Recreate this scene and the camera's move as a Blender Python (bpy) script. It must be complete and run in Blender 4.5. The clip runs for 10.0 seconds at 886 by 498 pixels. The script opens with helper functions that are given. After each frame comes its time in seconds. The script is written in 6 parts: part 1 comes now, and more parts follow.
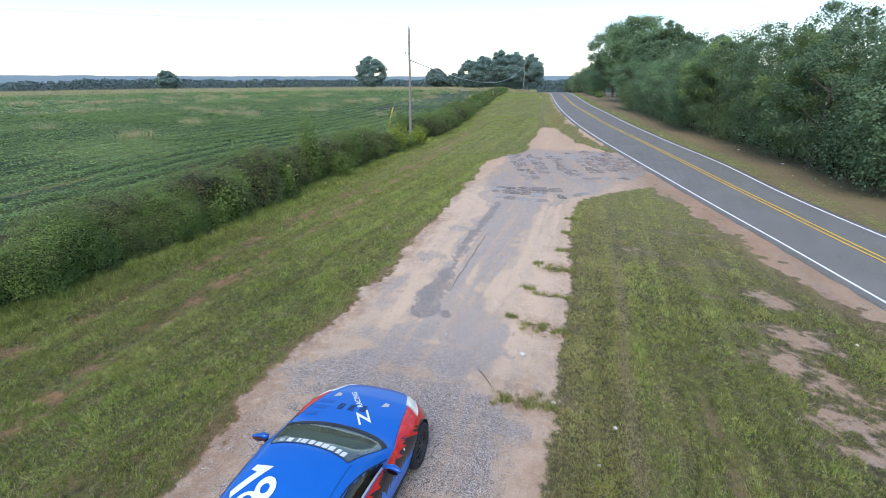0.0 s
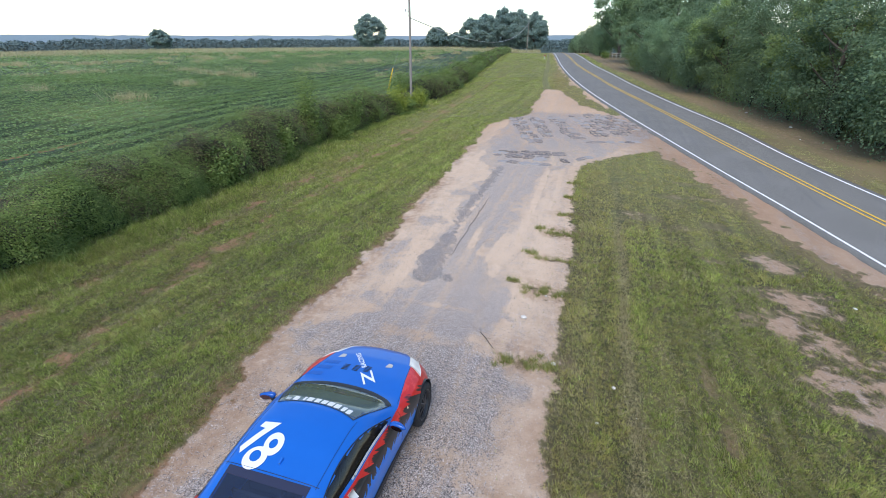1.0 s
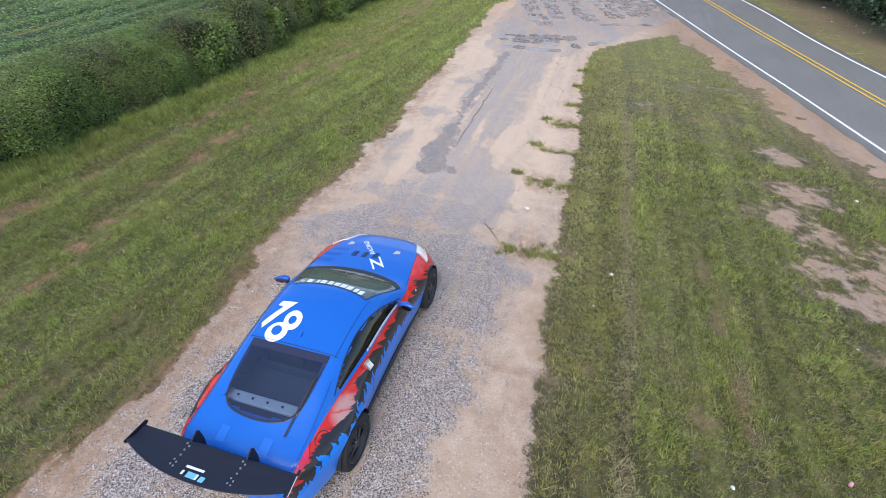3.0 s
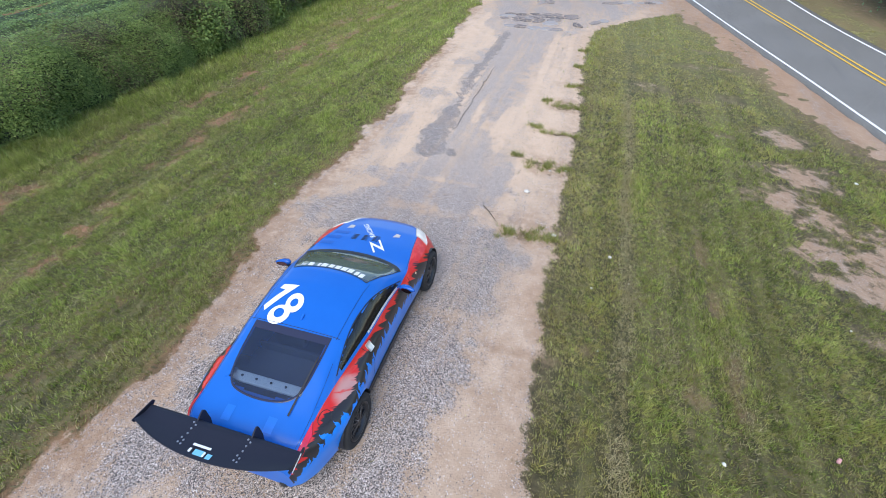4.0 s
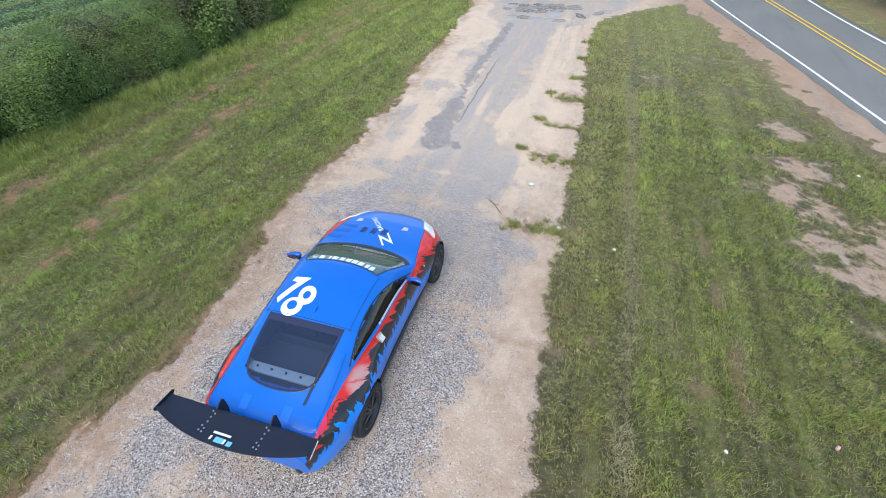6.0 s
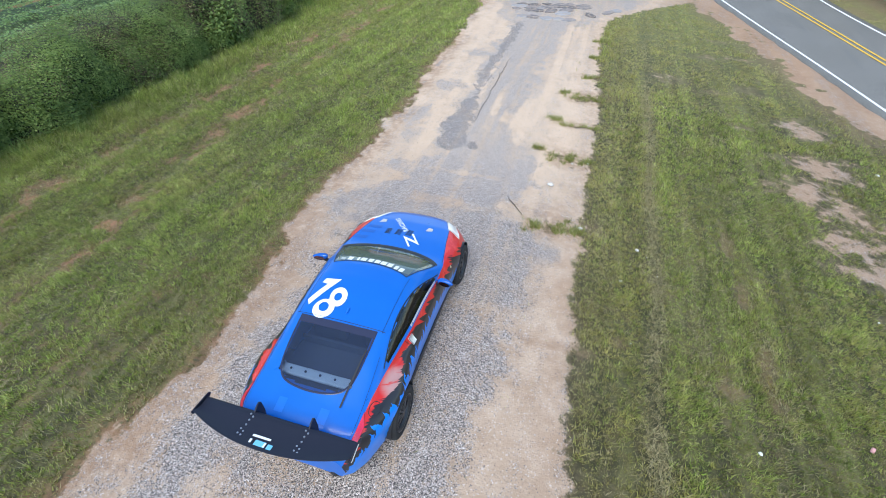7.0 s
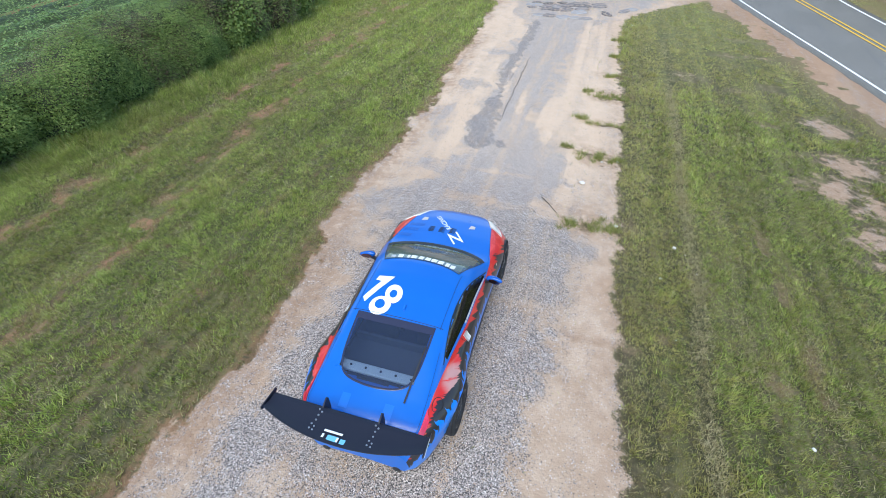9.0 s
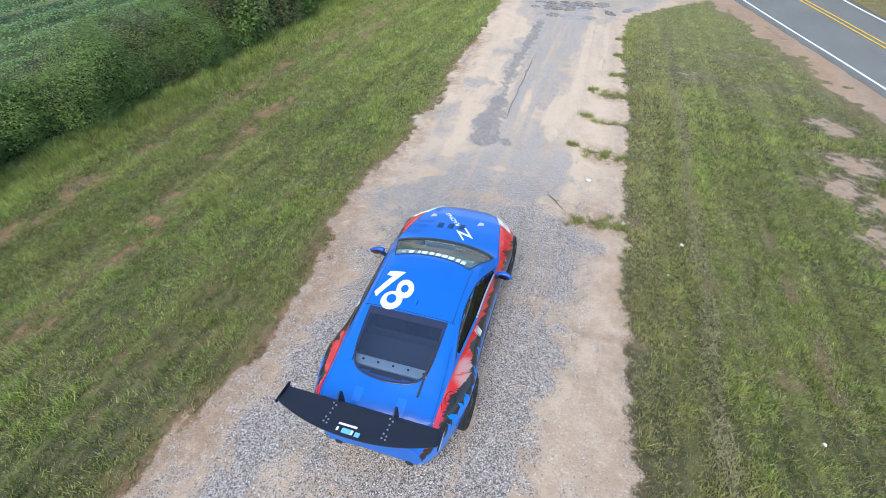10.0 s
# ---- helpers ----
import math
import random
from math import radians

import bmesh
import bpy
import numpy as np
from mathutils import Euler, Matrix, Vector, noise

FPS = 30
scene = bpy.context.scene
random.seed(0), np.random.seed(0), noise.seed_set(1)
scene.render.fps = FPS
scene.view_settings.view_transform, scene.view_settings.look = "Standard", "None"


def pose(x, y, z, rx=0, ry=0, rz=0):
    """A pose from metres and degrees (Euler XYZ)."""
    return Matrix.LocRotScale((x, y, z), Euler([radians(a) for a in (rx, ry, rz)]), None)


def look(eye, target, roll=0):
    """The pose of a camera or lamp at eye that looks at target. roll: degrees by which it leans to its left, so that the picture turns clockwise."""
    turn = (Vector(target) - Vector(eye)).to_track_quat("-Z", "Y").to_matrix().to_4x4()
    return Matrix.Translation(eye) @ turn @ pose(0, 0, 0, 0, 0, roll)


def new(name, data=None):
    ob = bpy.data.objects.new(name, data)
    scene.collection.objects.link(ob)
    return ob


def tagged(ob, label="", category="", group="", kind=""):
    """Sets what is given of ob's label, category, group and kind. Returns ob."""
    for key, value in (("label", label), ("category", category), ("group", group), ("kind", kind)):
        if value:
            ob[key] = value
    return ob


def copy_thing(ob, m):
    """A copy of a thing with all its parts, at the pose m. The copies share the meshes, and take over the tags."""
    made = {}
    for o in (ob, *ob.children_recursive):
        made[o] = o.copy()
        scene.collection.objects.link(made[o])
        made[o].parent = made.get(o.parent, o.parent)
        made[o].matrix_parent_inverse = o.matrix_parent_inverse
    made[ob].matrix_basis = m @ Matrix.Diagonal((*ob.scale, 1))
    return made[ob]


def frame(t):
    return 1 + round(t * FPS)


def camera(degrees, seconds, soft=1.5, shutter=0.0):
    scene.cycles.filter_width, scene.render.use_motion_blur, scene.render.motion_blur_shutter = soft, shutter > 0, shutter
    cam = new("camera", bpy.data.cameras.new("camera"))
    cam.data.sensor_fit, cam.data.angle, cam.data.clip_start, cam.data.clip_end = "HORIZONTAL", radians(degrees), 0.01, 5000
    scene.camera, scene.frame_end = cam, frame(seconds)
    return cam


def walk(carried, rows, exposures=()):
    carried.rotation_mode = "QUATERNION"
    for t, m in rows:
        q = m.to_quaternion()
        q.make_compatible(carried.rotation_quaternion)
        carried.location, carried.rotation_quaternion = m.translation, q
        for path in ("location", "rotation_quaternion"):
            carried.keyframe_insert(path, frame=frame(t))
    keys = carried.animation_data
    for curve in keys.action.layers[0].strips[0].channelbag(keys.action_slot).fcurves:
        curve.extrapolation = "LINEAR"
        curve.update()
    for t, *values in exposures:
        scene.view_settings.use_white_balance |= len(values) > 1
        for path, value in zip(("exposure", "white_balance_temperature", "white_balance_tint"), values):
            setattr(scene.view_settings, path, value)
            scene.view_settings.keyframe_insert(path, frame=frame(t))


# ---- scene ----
cam = camera(88.2, 10.0, soft=0.7)
PATH = [
    (0, (-0.131, 0.089, 5.28), (-0.702, 1.874, 4.581), 0.0),
    (0.5, (-0.13, 0.106, 5.258), (-0.697, 1.878, 4.525), -0.0),
    (1, (-0.157, 0.087, 5.241), (-0.714, 1.816, 4.403), -0.0),
    (1.5, (-0.154, 0.064, 5.22), (-0.698, 1.743, 4.279), -0.2),
    (2, (-0.191, 0.04, 5.177), (-0.712, 1.659, 4.126), -0.1),
    (2.5, (-0.206, -0.003, 5.138), (-0.707, 1.553, 3.987), 0.0),
    (4, (-0.193, -0.065, 5.187), (-0.665, 1.399, 3.909), -0.0),
    (4.5, (-0.171, -0.068, 5.221), (-0.638, 1.384, 3.927), 0.0),
    (5, (-0.147, -0.103, 5.248), (-0.613, 1.344, 3.949), -0.1),
    (6.5, (-0.435, -0.192, 5.277), (-0.901, 1.247, 3.968), -0.1),
    (7, (-0.64, -0.241, 5.27), (-1.11, 1.197, 3.962), -0.3),
    (7.5, (-0.835, -0.306, 5.282), (-1.306, 1.132, 3.973), -0.3),
    (8, (-1.0, -0.357, 5.285), (-1.471, 1.078, 3.974), -0.3),
    (8.5, (-1.137, -0.428, 5.287), (-1.609, 1.006, 3.974), -0.3),
    (9, (-1.238, -0.483, 5.282), (-1.713, 0.951, 3.972), -0.5),
    (9.5, (-1.326, -0.523, 5.285), (-1.801, 0.912, 3.975), -0.5),
    (10, (-1.348, -0.575, 5.246), (-1.825, 0.86, 3.937), -0.5),
]
walk(cam, [(t, look(eye, target, roll)) for t, eye, target, roll in PATH],
     [(0.0, 0.74, 6250, 11), (1.0, 0.76, 6350, 12), (2.0, 0.76, 6450, 14), (2.5, 0.82, 6450, 14), (4.0, 0.95, 6380, 11.5), (5.0, 1.01, 6350, 9.5), (6.5, 1.07, 6270, 6.5), (10.0, 1.07, 6250, 6)])

# ---- world, sun, exposure ----
world = bpy.data.worlds.new("sky")
scene.world = world
world.use_nodes = True
wn = world.node_tree
sky = wn.nodes.new("ShaderNodeTexSky")
sky.sky_type = "NISHITA"
sky.sun_disc = False
SUN_EL, SUN_AZ = 55.0, 178.0          # elevation; azimuth from +y towards +x
sky.sun_elevation, sky.sun_rotation = radians(SUN_EL), radians(SUN_AZ)
sky.air_density, sky.dust_density, sky.ozone_density = 1.0, 0.4, 1.5
wn.links.new(sky.outputs[0], wn.nodes["Background"].inputs[0])
wn.nodes["Background"].inputs[1].default_value = 0.15
sun = new("sun", bpy.data.lights.new("sun", "SUN"))
sun.data.energy, sun.data.angle, sun.data.color = 1.6, radians(38), (1.0, 0.95, 0.86)
sun.matrix_world = look((0, 0, 60), (-60 * math.sin(radians(SUN_AZ)) / math.tan(radians(SUN_EL)), -60 * math.cos(radians(SUN_AZ)) / math.tan(radians(SUN_EL)), 0))


# ---- small tools ----
rng = np.random.default_rng(7)


def fast_mesh(name, verts, faces, smooth=False):
    """A mesh from arrays; all faces have the same number of corners."""
    verts, faces = np.asarray(verts, np.float32), np.asarray(faces, np.int32)
    me = bpy.data.meshes.new(name)
    k = faces.shape[1]
    me.vertices.add(len(verts)), me.loops.add(faces.size), me.polygons.add(len(faces))
    me.vertices.foreach_set("co", verts.ravel())
    me.loops.foreach_set("vertex_index", faces.ravel())
    me.polygons.foreach_set("loop_start", np.arange(0, faces.size, k, dtype=np.int32))
    me.polygons.foreach_set("use_smooth", np.full(len(faces), smooth))
    me.update(calc_edges=True)
    return me


def grid_faces(n, m, wrap=False):
    """Quads of an n x m grid of vertices, row by row."""
    a, b = np.meshgrid(np.arange(n - 1), np.arange(m if wrap else m - 1), indexing="ij")
    a, b = a.ravel(), b.ravel()
    b1 = (b + 1) % m
    return np.stack([a * m + b, a * m + b1, (a + 1) * m + b1, (a + 1) * m + b], 1)


def part(name, me, material, parent=None, label=""):
    """A mesh (or bmesh) as one object under a thing or a part."""
    if isinstance(me, bmesh.types.BMesh):
        bm, me = me, bpy.data.meshes.new(name)
        bm.to_mesh(me), bm.free()
    ob = new(name, me)
    if material is not None:
        me.materials.clear(), me.materials.append(material)
    ob.parent = parent
    return tagged(ob, label)


def thing(name, label, category, m=None, group="", kind=""):
    ob = new(name)
    if m is not None:
        ob.matrix_basis = m
    return tagged(ob, label, category, group, kind)


def spline(ts, vs):
    """A natural cubic through the given values, straight beyond its ends."""
    ts, vs = np.array(ts, float), np.array(vs, float)
    n, h = len(ts), np.diff(ts)
    A, r = np.eye(n), np.zeros(n)
    for i in range(1, n - 1):
        A[i, i - 1:i + 2] = h[i - 1], 2 * (h[i - 1] + h[i]), h[i]
        r[i] = 6 * ((vs[i + 1] - vs[i]) / h[i] - (vs[i] - vs[i - 1]) / h[i - 1])
    s = np.linalg.solve(A, r)

    def f(t):
        t = np.asarray(t, float)
        u = np.clip(t, ts[0], ts[-1])
        i = np.clip(np.searchsorted(ts, u, side="right") - 1, 0, n - 2)
        d, hh = u - ts[i], h[i]
        b = (vs[i + 1] - vs[i]) / hh - hh * (2 * s[i] + s[i + 1]) / 6
        y = vs[i] + b * d + s[i] / 2 * d ** 2 + (s[i + 1] - s[i]) / (6 * hh) * d ** 3
        b0 = (vs[1] - vs[0]) / h[0] - h[0] * s[1] / 6
        b1 = (vs[-1] - vs[-2]) / h[-1] + h[-1] * s[-2] / 6
        return y + np.where(t < ts[0], (t - ts[0]) * b0, 0) + np.where(t > ts[-1], (t - ts[-1]) * b1, 0)
    return f


def sstep(a, b, x):
    t = np.clip((np.asarray(x, float) - a) / (b - a), 0, 1)
    return t * t * (3 - 2 * t)


def vnoise(x, y, seed=0):
    """Value noise in the plane, 0 to 1."""
    x, y = np.asarray(x, float), np.asarray(y, float)
    xi, yi = np.floor(x).astype(np.int64), np.floor(y).astype(np.int64)
    fx, fy = x - xi, y - yi
    fx, fy = fx * fx * (3 - 2 * fx), fy * fy * (3 - 2 * fy)

    def hsh(a, b):
        n = (a * 374761393 + b * 668265263 + seed * 1442695041) & 0xFFFFFFFF
        n = ((n ^ (n >> 13)) * 1274126177) & 0xFFFFFFFF
        return ((n ^ (n >> 16)) & 0xFFFF) / 65535.0
    return ((hsh(xi, yi) * (1 - fx) + hsh(xi + 1, yi) * fx) * (1 - fy)
            + (hsh(xi, yi + 1) * (1 - fx) + hsh(xi + 1, yi + 1) * fx) * fy)


def fbm(x, y, seed=0, octaves=4):
    v, a = 0.0, 0.5
    for o in range(octaves):
        v = v + a * vnoise(np.asarray(x) * 2 ** o, np.asarray(y) * 2 ** o, seed + 17 * o)
        a /= 2
    return v / (1 - 0.5 ** octaves)


# ---- materials ----
class Nodes:
    """A node material, with short calls for the nodes that are used most."""

    def __init__(self, name, rough=0.6, metal=0.0):
        self.mat = bpy.data.materials.new(name)
        self.mat.use_nodes = True
        self.t = self.mat.node_tree
        self.b = self.t.nodes["Principled BSDF"]
        self.b.inputs["Roughness"].default_value, self.b.inputs["Metallic"].default_value = rough, metal

    def link(self, a, b):
        self.t.links.new(a, b)

    def put(self, socket, v):
        if isinstance(v, bpy.types.NodeSocket):
            self.link(v, socket)
        else:
            socket.default_value = (*v, 1) if isinstance(v, tuple) and len(v) == 3 and socket.type == "RGBA" else v

    def coord(self, which="Object"):
        return self.t.nodes.new("ShaderNodeTexCoord").outputs[which]

    def stretch(self, v, sx, sy, sz):
        n = self.t.nodes.new("ShaderNodeMapping")
        n.inputs["Scale"].default_value = (sx, sy, sz)
        self.link(v, n.inputs["Vector"])
        return n.outputs[0]

    def noise(self, v, scale, detail=4, rough=0.55):
        n = self.t.nodes.new("ShaderNodeTexNoise")
        n.inputs["Scale"].default_value, n.inputs["Detail"].default_value, n.inputs["Roughness"].default_value = scale, detail, rough
        self.link(v, n.inputs["Vector"])
        return n.outputs[0]

    def cells(self, v, scale, out="Color", feature="F1"):
        n = self.t.nodes.new("ShaderNodeTexVoronoi")
        n.feature = feature
        n.inputs["Scale"].default_value = scale
        self.link(v, n.inputs["Vector"])
        return n.outputs[out]

    def ramp(self, v, lo, hi):
        n = self.t.nodes.new("ShaderNodeMapRange")
        n.interpolation_type = "SMOOTHSTEP"
        n.inputs["From Min"].default_value, n.inputs["From Max"].default_value = lo, hi
        self.link(v, n.inputs["Value"])
        return n.outputs[0]

    def math(self, op, a, b=0.0):
        n = self.t.nodes.new("ShaderNodeMath")
        n.operation = op
        self.put(n.inputs[0], a), self.put(n.inputs[1], b)
        return n.outputs[0]

    def mix(self, f, a, b):
        n = self.t.nodes.new("ShaderNodeMix")
        n.data_type = "RGBA"
        self.put(n.inputs[0], f), self.put(n.inputs[6], a), self.put(n.inputs[7], b)
        return n.outputs[2]

    def split(self, v):
        n = self.t.nodes.new("ShaderNodeSeparateXYZ")
        self.link(v, n.inputs[0])
        return n.outputs

    def attr(self, name):
        n = self.t.nodes.new("ShaderNodeAttribute")
        n.attribute_name = name
        return n

    def island(self):
        return self.t.nodes.new("ShaderNodeNewGeometry").outputs["Random Per Island"]

    def who(self):
        return self.t.nodes.new("ShaderNodeObjectInfo").outputs["Random"]

    def bump(self, h, strength=0.3, dist=0.01):
        n = self.t.nodes.new("ShaderNodeBump")
        n.inputs["Strength"].default_value, n.inputs["Distance"].default_value = strength, dist
        self.link(h, n.inputs["Height"])
        self.link(n.outputs[0], self.b.inputs["Normal"])

    def colour(self, c):
        self.put(self.b.inputs["Base Color"], c)
        return self

    def set(self, **kw):
        for k, v in kw.items():
            self.put(self.b.inputs[k.replace("_", " ")], v)
        return self


def plain(name, c, rough=0.5, metal=0.0, vary=0.12, scale=14.0, bump=0.0, **kw):
    """A surface of one colour with grain and faint wear."""
    n = Nodes(name, rough, metal)
    v = n.coord()
    dark, light = tuple(x * (1 - vary) for x in c), tuple(min(1, x * (1 + vary)) for x in c)
    big, fine = n.noise(v, scale), n.noise(v, scale * 9)
    n.colour(n.mix(n.math("MULTIPLY", n.math("ADD", big, fine), 0.5), dark, light))
    n.put(n.b.inputs["Roughness"], n.math("ADD", n.math("MULTIPLY", big, 0.16), max(0.02, rough - 0.08)))
    if bump:
        n.bump(fine, bump, 0.004)
    return n.set(**kw).mat


def leafy(name, ramp_cols, rough=0.55, trans=0.25, shade=0.0, patch=1.1, deep=0.3, mown=False):
    """Leaves or blades: each one its own shade, in patches of lighter and darker growth, light coming through."""
    n = Nodes(name, rough)
    r, v = n.island(), n.coord()
    a, b, c = ramp_cols
    big, small = n.noise(v, patch, 3), n.noise(v, patch * 5, 3)
    col = n.mix(n.ramp(r, 0.0, 0.85 if mown else 0.6), a, b)
    col = n.mix(n.ramp(n.math("ADD", r, n.math("MULTIPLY", big, 0.5)), 0.85, 1.3), col, c)
    if mown:
        # each tuft its own shade; yellower lines left by the mower; brown dead growth
        tuft = n.split(n.attr("tuft").outputs["Vector"])
        col = n.mix(n.math("MULTIPLY", n.ramp(tuft[1], 0.45, 1.0), 0.75), col, (0.43, 0.365, 0.13))
        line = n.noise(n.stretch(v, 2.6, 0.11, 1), 1.0, 4, 0.6)
        col = n.mix(n.math("MULTIPLY", n.ramp(line, 0.46, 0.66), 0.25), col, tuple(0.45 * p + 0.55 * q for p, q in zip(b, c)))
        col = n.mix(n.math("MULTIPLY", n.ramp(n.noise(v, 0.5, 4), 0.45, 0.68), 0.2), col, (0.33, 0.3, 0.085))
        col = n.mix(n.math("MULTIPLY", tuft[2], 0.85), col, (0.29, 0.2, 0.095))
    val = n.math("ADD", n.math("MULTIPLY", n.math("ADD", big, small), deep * 2), 1.0 - deep * 2)
    if mown:
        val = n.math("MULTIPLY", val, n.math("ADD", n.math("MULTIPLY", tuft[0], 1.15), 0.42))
    if shade:
        w = n.who()
        col = n.mix(n.ramp(w, 0.55, 1.0), col, n.mix(0.45, col, c))
        val = n.math("MULTIPLY", val, n.math("ADD", n.math("MULTIPLY", n.math("FRACT", n.math("MULTIPLY", w, 7.13)), 2 * shade), 1.0 - shade))
    hsv = n.t.nodes.new("ShaderNodeHueSaturation")
    n.link(val, hsv.inputs["Value"])
    n.link(col, hsv.inputs["Color"])
    col = hsv.outputs[0]
    n.colour(col)
    tr = n.t.nodes.new("ShaderNodeBsdfTranslucent")
    n.link(col, tr.inputs[0])
    mx = n.t.nodes.new("ShaderNodeMixShader")
    mx.inputs[0].default_value = trans
    n.link(n.b.outputs[0], mx.inputs[1]), n.link(tr.outputs[0], mx.inputs[2])
    n.link(mx.outputs[0], n.t.nodes["Material Output"].inputs[0])
    n.b.inputs["Specular IOR Level"].default_value = 0.25
    return n.mat


def ground_material():
    n = Nodes("ground_cover", 0.95)
    v = n.coord()
    at = n.attr("cover")
    rgb = n.split(at.outputs["Vector"])
    fine, mid, big = n.noise(v, 9, 5), n.noise(v, 2.2, 5), n.noise(v, 0.35, 4)
    # grass thatch seen between the blades
    g = n.mix(n.ramp(n.noise(v, 5, 6, 0.7), 0.3, 0.7), (0.028, 0.029, 0.012), (0.115, 0.104, 0.042))
    along = n.split(v)[1]
    g = n.mix(n.math("MULTIPLY", n.ramp(along, 11.0, 26.0), n.ramp(n.noise(v, 16, 8, 0.85), 0.36, 0.62)), g, (0.25, 0.255, 0.08))
    g = n.mix(n.ramp(n.noise(v, 30, 4, 0.7), 0.55, 0.8), g, (0.22, 0.19, 0.08))
    g = n.mix(n.math("MULTIPLY", n.ramp(n.noise(n.stretch(v, 2.6, 0.11, 1), 1.0, 4, 0.6), 0.46, 0.66), 0.35), g, (0.27, 0.26, 0.09))
    g = n.mix(n.math("MULTIPLY", rgb[2], n.ramp(n.noise(v, 12, 6, 0.75), 0.34, 0.56)), g, n.mix(n.ramp(n.split(v)[0], -4.5, -2.0), (0.32, 0.165, 0.085), (0.22, 0.15, 0.08)))
    # pale sandy soil, smooth, with a little grit
    s = n.mix(n.ramp(mid, 0.25, 0.75), (0.45, 0.315, 0.21), (0.575, 0.43, 0.31))
    s = n.mix(n.math("MULTIPLY", n.ramp(big, 0.45, 0.75), 0.7), s, (0.45, 0.29, 0.18))
    s = n.mix(n.math("MULTIPLY", n.ramp(n.noise(v, 19, 6, 0.75), 0.52, 0.75), 0.55), s, (0.4, 0.28, 0.2))
    # sand paler from y 5 on, sky glare put into its colour
    s = n.mix(n.math("MULTIPLY", n.math("MULTIPLY", n.ramp(along, 5.0, 10.0), n.ramp(n.split(v)[0], 2.0, 0.8)), 0.72), s, (0.68, 0.5, 0.345))
    s = n.mix(n.math("MULTIPLY", n.ramp(along, 21.0, 31.0), 0.6), s, (0.56, 0.35, 0.205))
    s = n.mix(n.math("MULTIPLY", n.ramp(n.split(v)[0], 2.5, 5.0), n.ramp(along, 12.0, 20.0)), s, (0.5, 0.3, 0.17))
    s = n.mix(n.math("MULTIPLY", n.ramp(n.split(v)[0], 1.5, 3.0), 0.55), s, (0.35, 0.235, 0.15))
    grit = n.split(n.cells(v, 70))
    s = n.mix(n.math("MULTIPLY", n.ramp(grit[0], 0.93, 0.97), 0.5), s, (0.7, 0.63, 0.56))
    s = n.mix(n.math("MULTIPLY", n.ramp(grit[1], 0.95, 0.98), 0.5), s, (0.25, 0.2, 0.17))
    s = n.mix(n.math("MULTIPLY", n.math("MULTIPLY", rgb[2], n.ramp(n.noise(v, 6, 7, 0.75), 0.3, 0.6)), 0.85), s, (0.3, 0.18, 0.105))
    # loose grey chippings, each stone its own shade, thinner along the wheel tracks
    st = n.split(n.cells(v, 88))
    c = n.mix(n.ramp(st[0], 0.1, 0.9), (0.07, 0.06, 0.055), (0.6, 0.5, 0.435))
    c = n.mix(n.ramp(st[1], 0.9, 0.95), c, (0.8, 0.74, 0.68))
    c = n.mix(n.math("MULTIPLY", n.ramp(n.noise(v, 17, 4, 0.8), 0.5, 0.66), 0.5), c, (0.115, 0.098, 0.09))
    c = n.mix(n.math("MULTIPLY", n.ramp(n.noise(v, 24, 3, 0.8), 0.54, 0.68), 0.45), c, (0.56, 0.49, 0.43))
    # chippings lightened further along for the same glare
    c = n.mix(n.math("MULTIPLY", n.ramp(along, 5.5, 10.0), 0.32), c, (0.54, 0.53, 0.535))
    seal = n.math("MULTIPLY", n.ramp(along, 20.5, 22.5), n.ramp(n.noise(n.stretch(v, 1.6, 0.5, 1), 1.2, 7, 0.75), 0.36, 0.6))
    c = n.mix(n.math("MULTIPLY", seal, 0.75), c, (0.33, 0.325, 0.33))
    soil_f = n.ramp(n.math("ADD", rgb[0], n.math("ADD", n.math("MULTIPLY", n.math("SUBTRACT", n.noise(v, 5, 8, 0.78), 0.5), 1.7), n.math("MULTIPLY", n.math("SUBTRACT", n.noise(v, 45, 3), 0.5), 0.5))), 0.36, 0.68)
    track = n.noise(n.stretch(v, 2.4, 0.16, 1), 1.0, 5, 0.65)
    dens = n.math("ADD", rgb[1], n.math("MULTIPLY", n.math("SUBTRACT", n.noise(v, 4.0, 8, 0.78), 0.5), 1.35))
    dens = n.math("ADD", dens, n.math("MULTIPLY", n.math("SUBTRACT", n.noise(v, 16, 4, 0.75), 0.5), 0.9))
    dens = n.math("MULTIPLY", n.math("SUBTRACT", dens, n.math("MULTIPLY", n.ramp(track, 0.44, 0.66), n.math("MULTIPLY", n.math("ADD", n.math("MULTIPLY", n.ramp(along, 7.0, 12.0), 0.4), 0.5), n.math("SUBTRACT", 1.0, n.math("MULTIPLY", n.ramp(along, 19.0, 23.0), 0.7))))), 1.2)
    grav_f = n.ramp(n.math("SUBTRACT", dens, st[2]), -0.1, 0.14)
    # remnants of darker sealed surface, sandy dust between their stones
    ts = n.split(n.cells(v, 60))
    tar = n.mix(ts[0], (0.075, 0.068, 0.066), (0.31, 0.275, 0.255))
    tar = n.mix(n.ramp(ts[1], 0.88, 0.95), tar, (0.66, 0.63, 0.61))
    tar_f = n.ramp(n.math("ADD", n.attr("tar").outputs["Fac"], n.math("MULTIPLY", n.math("SUBTRACT", n.noise(n.stretch(v, 1, 0.5, 1), 9, 8, 0.8), 0.5), 1.5)), 0.42, 0.62)
    tar_f = n.math("MULTIPLY", tar_f, n.ramp(ts[2], 0.08, 0.3))
    # chippings cover less further along, so paler sand shows through
    mix_share = n.math("SUBTRACT", 1.0, n.math("MULTIPLY", n.ramp(along, 5.8, 9.5), 0.36))
